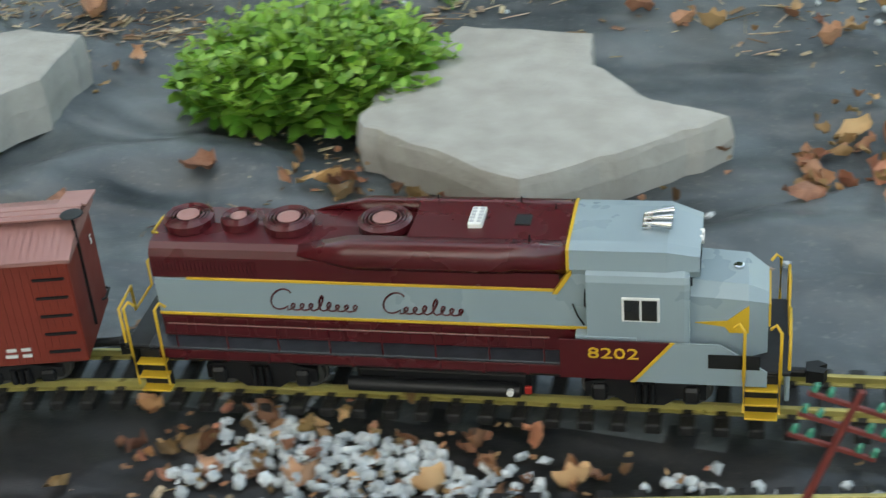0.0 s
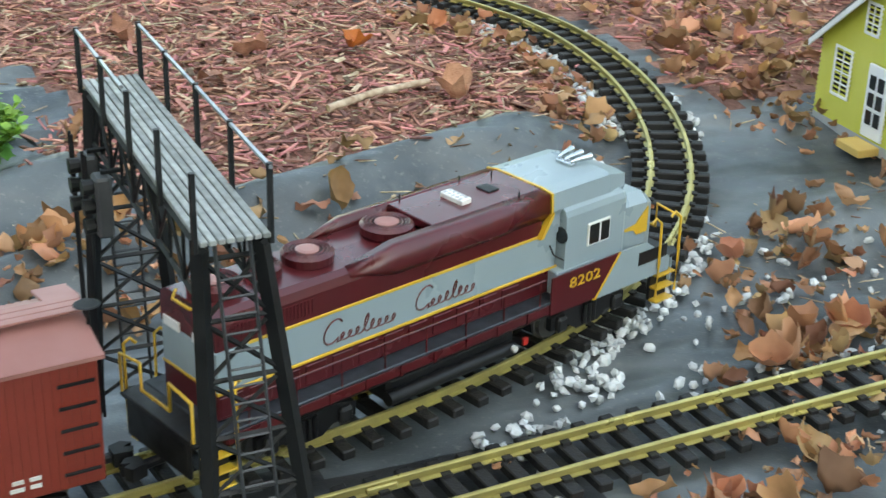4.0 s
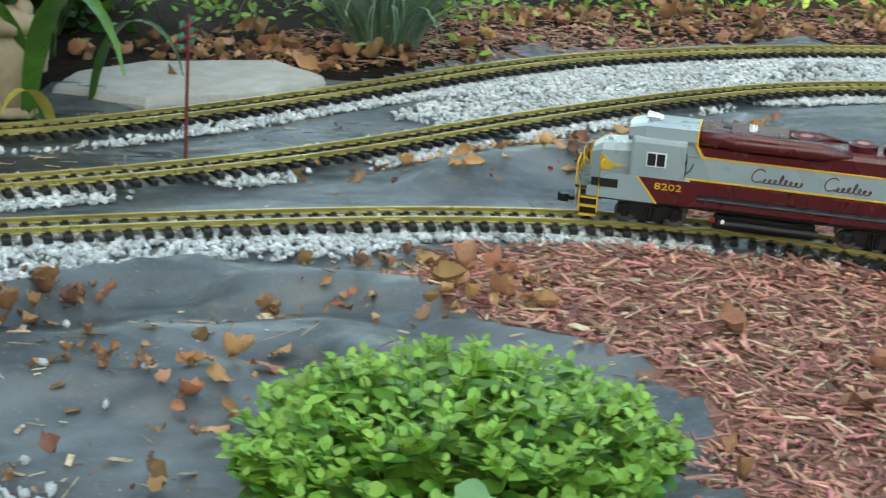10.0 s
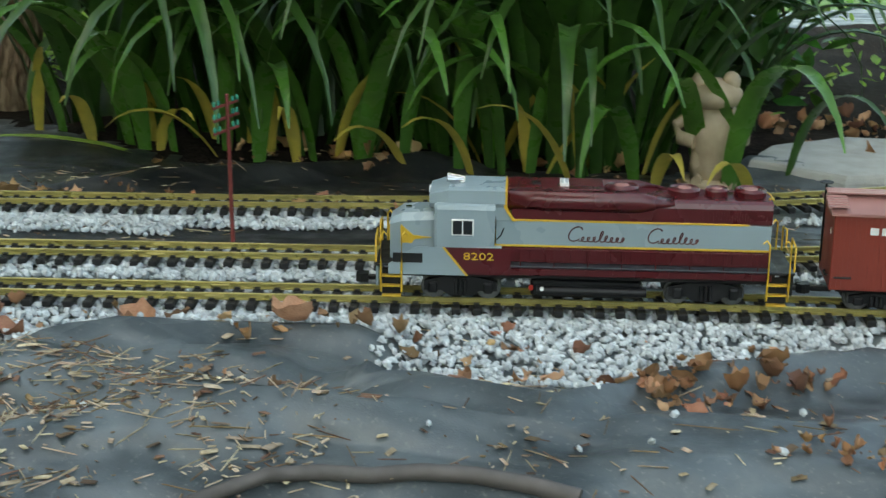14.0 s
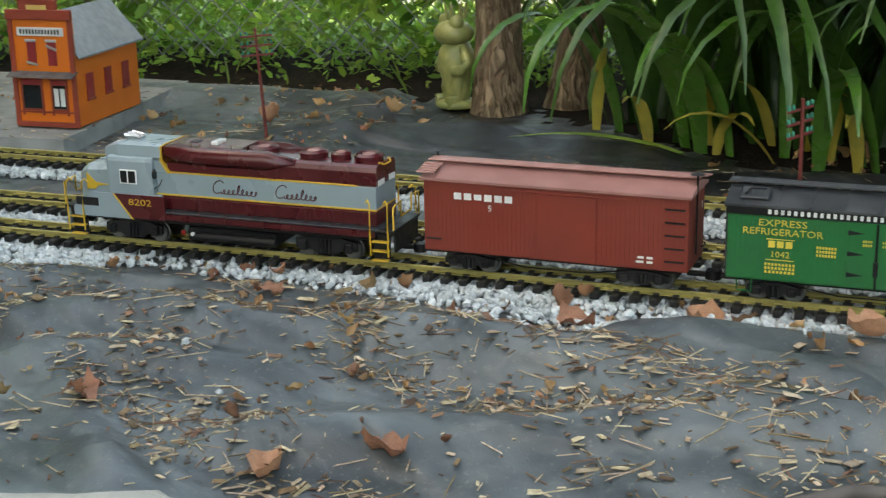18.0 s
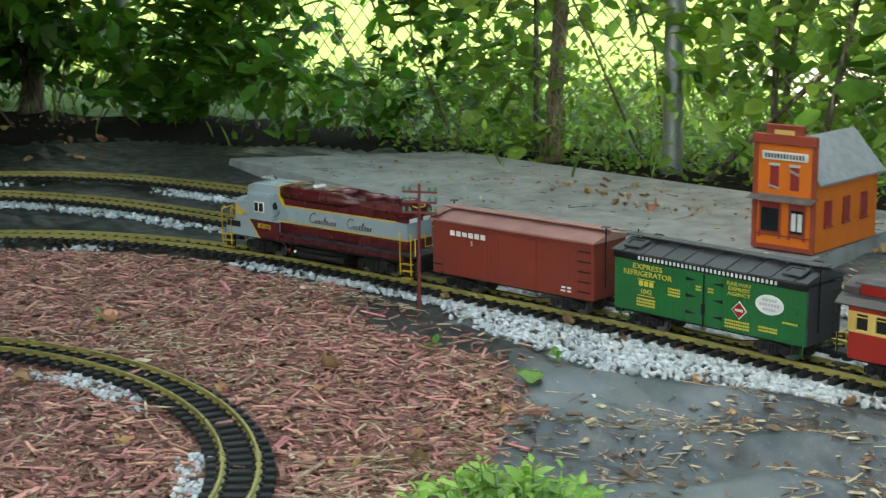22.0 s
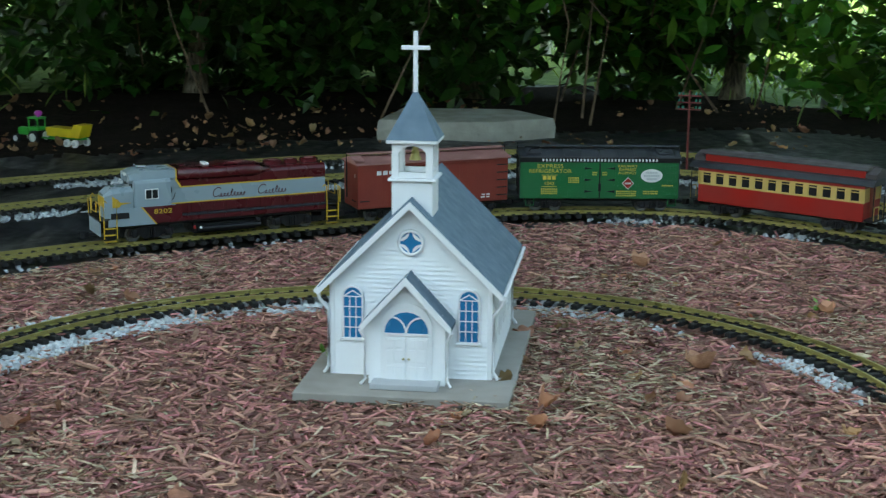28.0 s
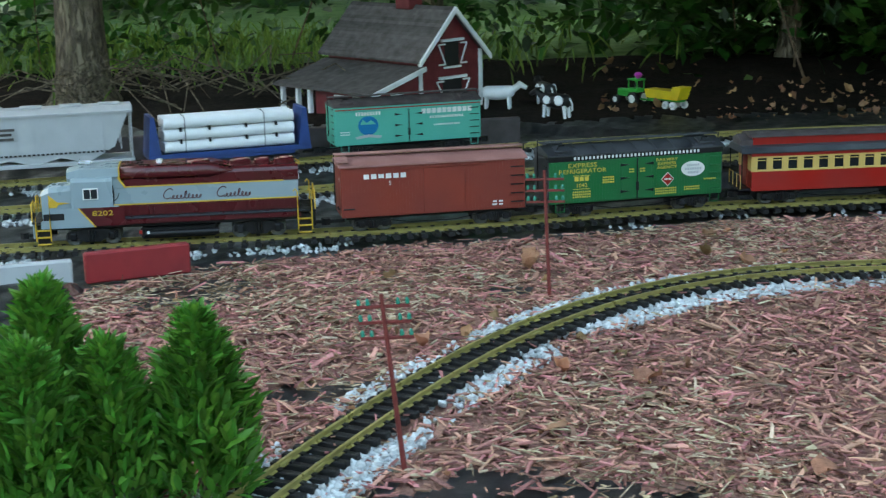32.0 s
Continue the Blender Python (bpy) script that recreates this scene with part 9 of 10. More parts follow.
# unseen tall trees behind the way, added to keep the sun off the garden
def shade_tree(x, y, r, seed, label, high=10.0):
    rs = np.random.RandomState(seed)
    t = thing("shade_tree", label, "tree", pose(x, y, 0))
    part("trunk", Build().loft([[((f * 0.28) * cos(2 * pi * k / 16), (f * 0.28) * sin(2 * pi * k / 16), z) for k in range(16)] for f, z in ((1.5, -0.05), (1.15, 0.3), (1.0, 1.2), (0.9, 4.0), (0.6, high - 1.5))]), M["bark"], t)
    for k in range(9):
        a = 2 * pi * k / 9
        e = (0.7 * r * cos(a), 0.7 * r * sin(a), high - 0.2 + 0.3 * sin(3 * a))
        part("limb", Build().tube([(0, 0, high - 2.2), (e[0] * 0.5, e[1] * 0.5, high - 0.8), e], 0.11, 8, 0.03), M["bark"], t)
    n = 22000
    q, a = np.sqrt(rs.uniform(0, 1, n)), rs.uniform(0, 2 * pi, n)
    rim = r * (1 + 0.08 * np.sin(5 * a) + 0.06 * np.sin(9 * a + 1))
    w = np.stack([q * rim * np.cos(a), q * rim * np.sin(a), high + rs.normal(0, 0.35, n) - 0.5 * q ** 2], -1)
    stuff_part("crown", leaves("crown", w, rs, (0.24, 0.42), M["bush"], (0.0, 0.35), 1.25, far=True), t)


shade_tree(-2.3, -6.1, 4.6, 91, "unseen tall leafy tree added to shade the garden")
shade_tree(-10.6, -9.2, 4.3, 92, "unseen tall leafy tree added to shade the lawn")


# far woods, and an added foliage ring that closes the place around
def wood_edge(name, label, arc, r, high, n, seed):
    rs = np.random.RandomState(seed)
    a = np.radians(rs.uniform(arc[0], arc[1], n))
    z = rs.uniform(0, 1, n) * high
    rr = r + rs.normal(0, 0.5, n) + 0.6 * np.sin(9 * a) + 0.4 * np.sin(23 * a + z)
    keep = z < high * (0.8 + 0.13 * np.sin(11 * a) + 0.07 * np.sin(31 * a))
    w = np.stack([-1.2 + rr * np.cos(a), 0.6 + rr * np.sin(a), z], -1)[keep]
    t = thing(name, label, "trees", kind="stuff")
    stuff_part("foliage", leaves("foliage", w, rs, (0.32, 0.62), M["bush"], (-0.1, 0.5), 1.2, far=True), t)


# ring added mostly out of view; its height sets how much side light enters
wood_edge("garden_trees", "leafy ring added behind the way to close the garden and cut side light", (168, 425), 9.5, 3.4, 14000, 93)
wood_edge("far_woods", "distant trees beyond the bright lawn", (60, 172), 34.0, 10.0, 9000, 94)
# ---- gravel, bark chips, straw and dead leaves ----
def ico(rs):
    g = (1 + sqrt(5)) / 2
    v = np.array([(-1, g, 0), (1, g, 0), (-1, -g, 0), (1, -g, 0), (0, -1, g), (0, 1, g), (0, -1, -g), (0, 1, -g), (g, 0, -1), (g, 0, 1), (-g, 0, -1), (-g, 0, 1)]) / 1.9
    f = [(0, 11, 5), (0, 5, 1), (0, 1, 7), (0, 7, 10), (0, 10, 11), (1, 5, 9), (5, 11, 4), (11, 10, 2), (10, 7, 6), (7, 1, 8), (3, 9, 4), (3, 4, 2), (3, 2, 6), (3, 6, 8), (3, 8, 9), (4, 9, 5), (2, 4, 11), (6, 2, 10), (8, 6, 7), (9, 8, 1)]
    return v * rs.uniform(0.72, 1.15, (12, 1)), f


def crushed(rs):
    """An angular crushed stone."""
    v = np.array([(1, 0.1, 0.1), (-1, 0, -0.1), (0.15, 1, 0), (-0.1, -1, 0.1), (0.1, 0.1, 1), (-0.1, 0, -1)], float) * rs.uniform(0.8, 1.25, (6, 1)) + rs.normal(0, 0.16, (6, 3))
    return v, [(0, 2, 4), (2, 1, 4), (1, 3, 4), (3, 0, 4), (2, 0, 5), (1, 2, 5), (3, 1, 5), (0, 3, 5)]


def along(rs, line, n, lo, hi, side):
    """Plan points beside a line, from s = lo to hi, offset between the two sides."""
    s = rs.uniform(lo, hi, n)
    x, y = np.interp(s, line.d, line.p[:, 0]), np.interp(s, line.d, line.p[:, 1])
    x2, y2 = np.interp(s + 0.02, line.d, line.p[:, 0]), np.interp(s + 0.02, line.d, line.p[:, 1])
    L = np.hypot(x2 - x, y2 - y) + 1e-9
    o = rs.uniform(side[0], side[1], n)
    return np.stack([x - (y2 - y) / L * o, y + (x2 - x) / L * o], -1)


def in_poly(rs, poly, per_m2):
    p = np.array(poly)
    lo, hi = p.min(0), p.max(0)
    n = int(per_m2 * np.prod(hi - lo))
    q = rs.uniform(lo, hi, (n, 2))
    w = q + 0.014 * np.stack([patch(q, _PAT), patch(q, _PAT2)], -1) + rs.normal(0, 0.008, q.shape)
    return q[inside(poly, w[:, 0], w[:, 1])]


_PAT = blur_noise(np.random.RandomState(17), _X.shape, 5)
_PAT2 = blur_noise(np.random.RandomState(18), _X.shape, 9)


def patch(q, which=None):
    w = _PAT if which is None else which
    i = np.clip(((q[:, 0] - GX0) / GSTEP).astype(int), 0, GNX - 1)
    j = np.clip(((q[:, 1] - GY0) / GSTEP).astype(int), 0, GNY - 1)
    return w[i, j]


def keep_if(rs, q, level, which=None, soft=0.35):
    return q[patch(q, which) + rs.normal(0, soft, len(q)) < level]


GRAVEL_POLYS = [
    [(-0.62, 1.99), (-0.54, 1.8), (-0.505, 1.74), (-0.4, 1.72), (-0.3, 1.7), (-0.25, 1.76), (-0.2, 1.85), (-0.11, 1.92), (0.07, 1.98), (0.14, 2.03), (0.38, 2.04), (0.42, 2.13), (-0.02, 2.06), (-0.35, 2)],
    [(-1.4, 1.78), (-1.32, 1.72), (-1.12, 1.675), (-1.04, 1.668), (-0.82, 1.76), (-0.6, 1.85), (-0.55, 1.97), (-1, 1.86)],
    [(-1.93, 1.64), (-1.8, 1.52), (-1.72, 1.66), (-1.5, 1.68), (-1.27, 1.7), (-1.3, 1.8), (-1.6, 1.72)],
    [(-2.72, 1.41), (-2.33, 1.395), (-2.03, 1.41), (-1.89, 1.55), (-1.78, 1.53), (-1.74, 1.66), (-2, 1.64), (-2.37, 1.53)],
    [(-3.08, 1.25), (-2.95, 1.33), (-2.9, 1.36), (-3.02, 1.31)],
    [(-0.545, 0.416), (-0.503, 0.491), (-0.376, 0.517), (-0.27, 0.499), (-0.228, 0.483), (-0.376, 0.425)],
    [(-0.185, 0.526), (-0.122, 0.557), (-0.08, 0.546), (-0.016, 0.551), (-0.069, 0.514)],
    [(-1.85, 2), (-1, 2.19), (-1, 2.3), (-1.85, 2.12)],
    [(0.62, 2.75), (0.95, 2.97), (1.3, 3.15), (1.7, 3.2), (2.2, 3.15), (2.3, 3.42), (1.85, 3.5), (1.45, 3.45), (0.9, 3.25), (0.6, 3.05), (0.45, 2.8)],
    [(-3.1, 2), (-2.6, 2.1), (-2.65, 2.2), (-3, 2.12)],
    [(-0.126, 1.392), (-0.034, 1.4), (-0.026, 1.342), (-0.118, 1.325)]]


def build_gravel():
    rs = np.random.RandomState(4)
    q = [in_poly(rs, p, 13500) for p in GRAVEL_POLYS]
    q[10] = keep_if(rs, q[10], -0.2)
    sA = lambda x, y: near_s(LINE_A, x, y)
    sB = lambda x, y: near_s(LINE_B, x, y)
    sC = lambda x, y: near_s(LINE_C, x, y)
    q.append(keep_if(rs, along(rs, LINE_A, 6500, sA(-1.25, 0.18), sA(1.0, 0.8), (-0.10, 0.05)), -0.75))
    q.append(keep_if(rs, along(rs, LINE_A, 2600, sA(1.0, 0.8), sA(0.86, 2.13), (-0.06, 0.07)), -0.5))
    q.append(keep_if(rs, along(rs, LINE_A, 9500, sA(0.86, 2.13), sA(-2.9, 1.4), (-0.055, 0.06)), 0.9))
    q.append(keep_if(rs, along(rs, LINE_A, 4200, sA(-2.9, 1.4), sA(-2.62, -1.85), (-0.07, 0.07)), -0.35))
    q.append(keep_if(rs, along(rs, LINE_A, 1800, sA(-2.82, -1.42), sA(-2.1, -2.9), (-0.1, 0.09)), 0.4))
    q.append(keep_if(rs, along(rs, LINE_B, 17000, sB(1.7, 3.1), sB(-2.4, 1.72), (-0.075, 0.075)), 1.0))
    q.append(keep_if(rs, along(rs, LINE_B, 10000, sB(-2.4, 1.72), sB(-2.5, -2.8), (-0.085, 0.085)), 0.05))
    q.append(keep_if(rs, along(rs, LINE_C, 17000, sC(2.2, 3.5), sC(-2.4, 2.0), (-0.06, 0.085)), 1.0))
    q.append(keep_if(rs, along(rs, LINE_C, 10000, sC(-2.4, 2.0), sC(-3.0, -2.6), (-0.07, 0.09)), 0.0))
    q.append(keep_if(rs, along(rs, LINE_D, 2200, 0, LINE_D.length, (-0.08, 0.08)), -0.75))
    q.append(keep_if(rs, along(rs, LINE_E, 9500, 0.3, LINE_E.length, (-0.08, 0.03)), 0.45))
    q.append(keep_if(rs, along(rs, LINE_E, 9000, 0.2, 2.1, (-0.085, 0.09)), 0.9))
    q.append(keep_if(rs, in_poly(rs, [(-0.7, 0.3), (1.6, 0.6), (1.6, 1.0), (0.7, 1.0), (-0.7, 0.8)], 700), -0.9))
    q.append(keep_if(rs, in_poly(rs, [(-2.2, 1.2), (0.3, 1.2), (0.3, 1.8), (-2.2, 1.6)], 60), -0.4))
    q = np.concatenate(q)
    q = q[(np.hypot(q[:, 0] + 2.3, q[:, 1] - 0.09) > 0.3)]
    gap = track_gap(q[:, 0], q[:, 1])
    n = len(q)
    s = rs.uniform(0.0034, 0.0062, n)
    z = ground_z(q[:, 0], q[:, 1]) + s * rs.uniform(0.35, 1.3, n) + 0.004 * rs.uniform(0, 1, n)
    z = np.where(gap < 0.048, np.minimum(z, 0.0115 - s * 0.5 + sink(q[:, 0], q[:, 1])), z)
    piles = new("gravel")
    tagged(piles, "loose white gravel ballast along the tracks", "gravel", kind="stuff")
    for k in range(8):
        v, f = crushed(rs) if k % 4 == 1 else ico(rs)
        m = slice(k, None, 8)
        ob = new("stones", scatter("stones", v, f, np.c_[q, z][m], turns(rs, len(q[m]), 1.2), np.stack([s[m] * rs.uniform(0.85, 1.5, len(s[m])), s[m], s[m] * rs.uniform(0.6, 1.0, len(s[m]))], -1), M["gravel"]))
        ob.parent = piles
        ob["kind"] = "stuff"


CHIP_V = [(-0.5, -0.5, -0.4), (-0.42, 0.35, -0.5), (-0.36, 0.3, 0.5), (-0.5, -0.35, 0.4), (0.4, -0.4, -0.5), (0.5, 0.3, -0.4), (0.42, 0.45, 0.4), (0.36, -0.5, 0.5)]
CHIP_F = [(0, 1, 2, 3), (4, 7, 6, 5), (3, 2, 6, 7), (0, 3, 7, 4), (1, 5, 6, 2)]


def build_chips():
    rs = np.random.RandomState(8)
    lots = [("bark_mulch", "red-brown shredded bark mulch in the bed by the curve", in_poly(rs, MULCH_RIGHT, 12000)), ("bark_mulch", "red-brown bark mulch outside the curve", in_poly(rs, MULCH_FAR, 4500)),
            ("bark_mulch", "red-brown shredded bark mulch round the model church", in_poly(rs, MULCH_LEFT, 11000)),
            ("bark_mulch", "brown bark and leaf mulch behind the flat rock", in_poly(rs, [(-0.1, 3.05), (0.5, 3.25), (1.4, 3.7), (2.6, 3.65), (2.6, 4.2), (0.8, 4.0)], 3000))]
    for name, label, q in lots:
        for poly in BARE:
            q = q[~inside(poly, q[:, 0], q[:, 1]) | (rs.uniform(0, 1, len(q)) < 0.12)]
        far = q + rs.normal(0, 0.025, q.shape)
        q = np.concatenate([q, far[::6]])
        gap = track_gap(q[:, 0], q[:, 1])
        q = q[(gap > 0.05) | (rs.uniform(0, 1, len(q)) < 0.03)]
        n = len(q)
        L = rs.gamma(2.4, 0.0082, n).clip(0.007, 0.07)
        z = ground_z(q[:, 0], q[:, 1]) + rs.uniform(0.001, 0.011, n)
        z = np.where(track_gap(q[:, 0], q[:, 1]) < 0.05, 0.014 + sink(q[:, 0], q[:, 1]), z)
        top = tagged(new(name), label, "mulch", kind="stuff")
        cut = rs.uniform(0, 1, n)
        for mat, a, b, w in (("chip", 0, 0.6, 0.62), ("chipdark", 0.6, 0.9, 0.8), ("straw", 0.9, 1.0, 0.4)):
            m = (cut >= a) & (cut < b)
            sz = np.stack([L[m], (L[m] * 0.12 + 0.0025) * w * rs.uniform(0.6, 1.5, m.sum()), rs.uniform(0.0012, 0.003, m.sum())], -1)
            ob = new("chips", scatter("chips", CHIP_V, CHIP_F, np.c_[q, z][m], turns(rs, m.sum(), 0.2), sz, M[mat]))
            ob.parent = top
            ob["kind"] = "stuff"


def dead_leaf(rs, curl, twist):
    """A curled oval leaf with a pointed tip and wavy rim, one unit long."""
    v = []
    for i in range(7):
        s = i / 6
        w = 0.38 * sin(pi * min(1, s * 0.92 + 0.06)) ** 0.8 * (1 + 0.12 * sin(2.2 * i + 3 * twist))
        for k in (-1, -0.5, 0, 0.5, 1):
            v.append((s - 0.5 + rs.normal(0, 0.015), w * k * (1 + rs.normal(0, 0.07)), curl * (k * k) * w * 1.5 + 0.4 * curl * (2 * s - 1) ** 2 + twist * k * (s - 0.5) + 0.1 * abs(k) + 0.07 * abs(k) * sin(4.5 * i) + rs.normal(0, 0.05)))
    f = [(i * 5 + k, i * 5 + k + 1, i * 5 + k + 6, i * 5 + k + 5) for i in range(6) for k in range(4)]
    v = np.array(v)
    v[:, 2] -= v[:, 2].min()
    return v, f


LITTER = [
    ([(0.2, 2.3), (0.7, 2.36), (1.3, 2.4), (1.5, 2.85), (0.9, 2.72), (0.3, 2.45)], 260, 0.045),
    ([(0.638, 0.494), (1.154, 0.558), (1.91, 0.623), (1.91, 0.839), (1.154, 0.796), (0.744, 0.71)], 900, 0.05),
    ([(0.776, 0.71), (1.154, 0.753), (1.37, 0.861), (1.36, 1.032), (1.171, 0.984), (0.992, 0.839)], 330, 0.05),
    ([(-0.598, 0.395), (0.617, 0.623), (0.617, 0.71), (-0.598, 0.524)], 620, 0.034),
    ([(-0.759, 0.546), (0.617, 0.775), (0.617, 0.818), (-0.759, 0.611)], 500, 0.03),
    ([(1.446, 1.032), (1.542, 1.256), (1.46, 1.7), (1.38, 1.75), (1.426, 1.341)], 420, 0.042),
    ([(-2.6, 1.4), (-2, 1.44), (-1.3, 1.72), (-0.2, 1.82), (0.2, 2.04), (-0.6, 1.94), (-1.6, 1.7), (-2.4, 1.52)], 110, 0.04),
    ([(-1.8, 2.28), (-0.9, 2.46), (0.0, 2.66), (0.5, 2.98), (0.3, 2.86), (-0.6, 2.42), (-1.8, 2.14)], 150, 0.04),
    ([(0.383, 0.984), (0.774, 1.013), (0.929, 1.097), (0.612, 1.134), (0.403, 1.097)], 650, 0.042),
    ([(0.089, 0.841), (0.617, 0.882), (0.99, 0.944), (0.988, 1.003), (0.51, 0.944), (0.089, 0.884)], 500, 0.04),
    # plan outline, leaves for each square metre, longest leaf
    ([(0.723, 0.688), (1.154, 0.731), (1.424, 0.796), (1.356, 1.079), (1.09, 1.079), (0.83, 0.861)], 200, 0.048),
    ([(0.351, 1.07), (0.613, 1.079), (0.714, 1.187), (0.506, 1.187), (0.403, 1.143)], 700, 0.05),
    ([(0.72, 1.032), (1.192, 1.125), (1.274, 1.324), (0.97, 1.256), (0.767, 1.169)], 160, 0.05),
    ([(1.151, 1.213), (1.313, 1.256), (1.311, 1.602), (1.2, 1.85), (1.12, 1.75), (1.205, 1.511)], 520, 0.045),
    ([(1.45, 1.169), (1.758, 1.213), (1.75, 2), (1.45, 2)], 260, 0.05),
    ([(-0.651, 0.395), (0.723, 0.591), (0.723, 0.774), (-0.651, 0.546)], 220, 0.032),
    ([(0.723, 0.558), (1.694, 0.666), (1.694, 0.861), (0.723, 0.731)], 250, 0.045),
    ([(1.316, 0.774), (2.126, 0.774), (2.082, 1.169), (1.45, 1.169)], 130, 0.05),
    ([(-0.2, 1.66), (0.0, 1.85), (-0.2, 1.9), (-0.35, 1.7), (-0.45, 1.68), (-0.42, 1.72), (-0.3, 1.76)], 700, 0.04),
    ([(-0.1, 1.602), (0.05, 1.592), (0.06, 1.67), (-0.05, 1.64)], 1800, 0.02),
    ([(0.048, 1.485), (0.159, 1.485), (0.2, 1.68), (0.1, 1.68)], 550, 0.035),
    ([(0.25, 1.73), (0.6, 1.82), (0.6, 2.02), (0.2, 2), (0.15, 1.8)], 330, 0.045),
    ([(0.197, 1.299), (0.657, 1.341), (0.703, 1.468), (0.621, 1.511), (0.402, 1.273)], 300, 0.045),
    ([(-1.32, 1.54), (-1.077, 1.451), (-0.96, 1.459), (-0.765, 1.512), (-0.601, 1.602), (-0.763, 1.547), (-0.976, 1.502), (-1.103, 1.505), (-1.28, 1.6)], 420, 0.022),
    ([(-1, 1.64), (-0.8, 1.73), (-0.6, 1.81), (-0.6, 1.87), (-0.85, 1.78), (-1.05, 1.7)], 280, 0.045),
    ([(-1.5, 1.12), (-0.941, 1.215), (-0.868, 1.385), (-1.2, 1.501), (-1.75, 1.45)], 45, 0.03),
    ([(-1.9, 1.3), (-1.3, 1.5), (-1.4, 1.66), (-1.8, 1.5)], 90, 0.025),
    ([(-1.164, 0.713), (-0.92, 0.826), (-0.874, 1.085), (-1.036, 1.171), (-0.964, 0.984)], 420, 0.04),
    ([(-0.672, 0.891), (-0.387, 0.803), (-0.161, 1.036), (-0.202, 1.055), (-0.387, 0.857), (-0.648, 0.962)], 650, 0.04),
    ([(-0.12, 0.987), (0.068, 0.946), (0.382, 1.079), (0.361, 1.107), (0.069, 0.986), (-0.055, 1.063), (-0.073, 1.171), (-0.135, 1.172)], 600, 0.045),
    ([(-0.316, 1.258), (0.096, 1.341), (0.098, 1.468), (-0.357, 1.426)], 110, 0.035),
    ([(-3.3, 1), (-1.9, 1.2), (-1.4, 0.2), (-1.6, -0.9), (-2.8, -1.1), (-3.4, 0.0)], 26, 0.045),
    ([(0.0, 2.95), (0.5, 3.2), (1.4, 3.65), (3, 3.6), (3, 4.2), (1.2, 4.1), (0.3, 3.6), (-0.2, 3.2)], 230, 0.06),
    ([(-1.6, 2.6), (-0.2, 2.72), (-0.2, 2.85), (-1.6, 2.8)], 130, 0.05),
    ([(-2.4, 2.3), (-1.8, 2.45), (-1.5, 2.62), (-2.3, 2.85), (-2.5, 2.6)], 90, 0.04),
    ([(-4, 2), (-2.7, 2.3), (-2.8, 2.6), (-4.1, 2.3)], 120, 0.03),
    ([(-5.9, 1.8), (-4.75, 1.5), (-4.75, -0.2), (-4.6, -1), (-6, -1.2)], 40, 0.045),
    ([(1.05, 2), (1.9, 1.9), (2.3, 2.4), (1.4, 2.5)], 150, 0.05)]


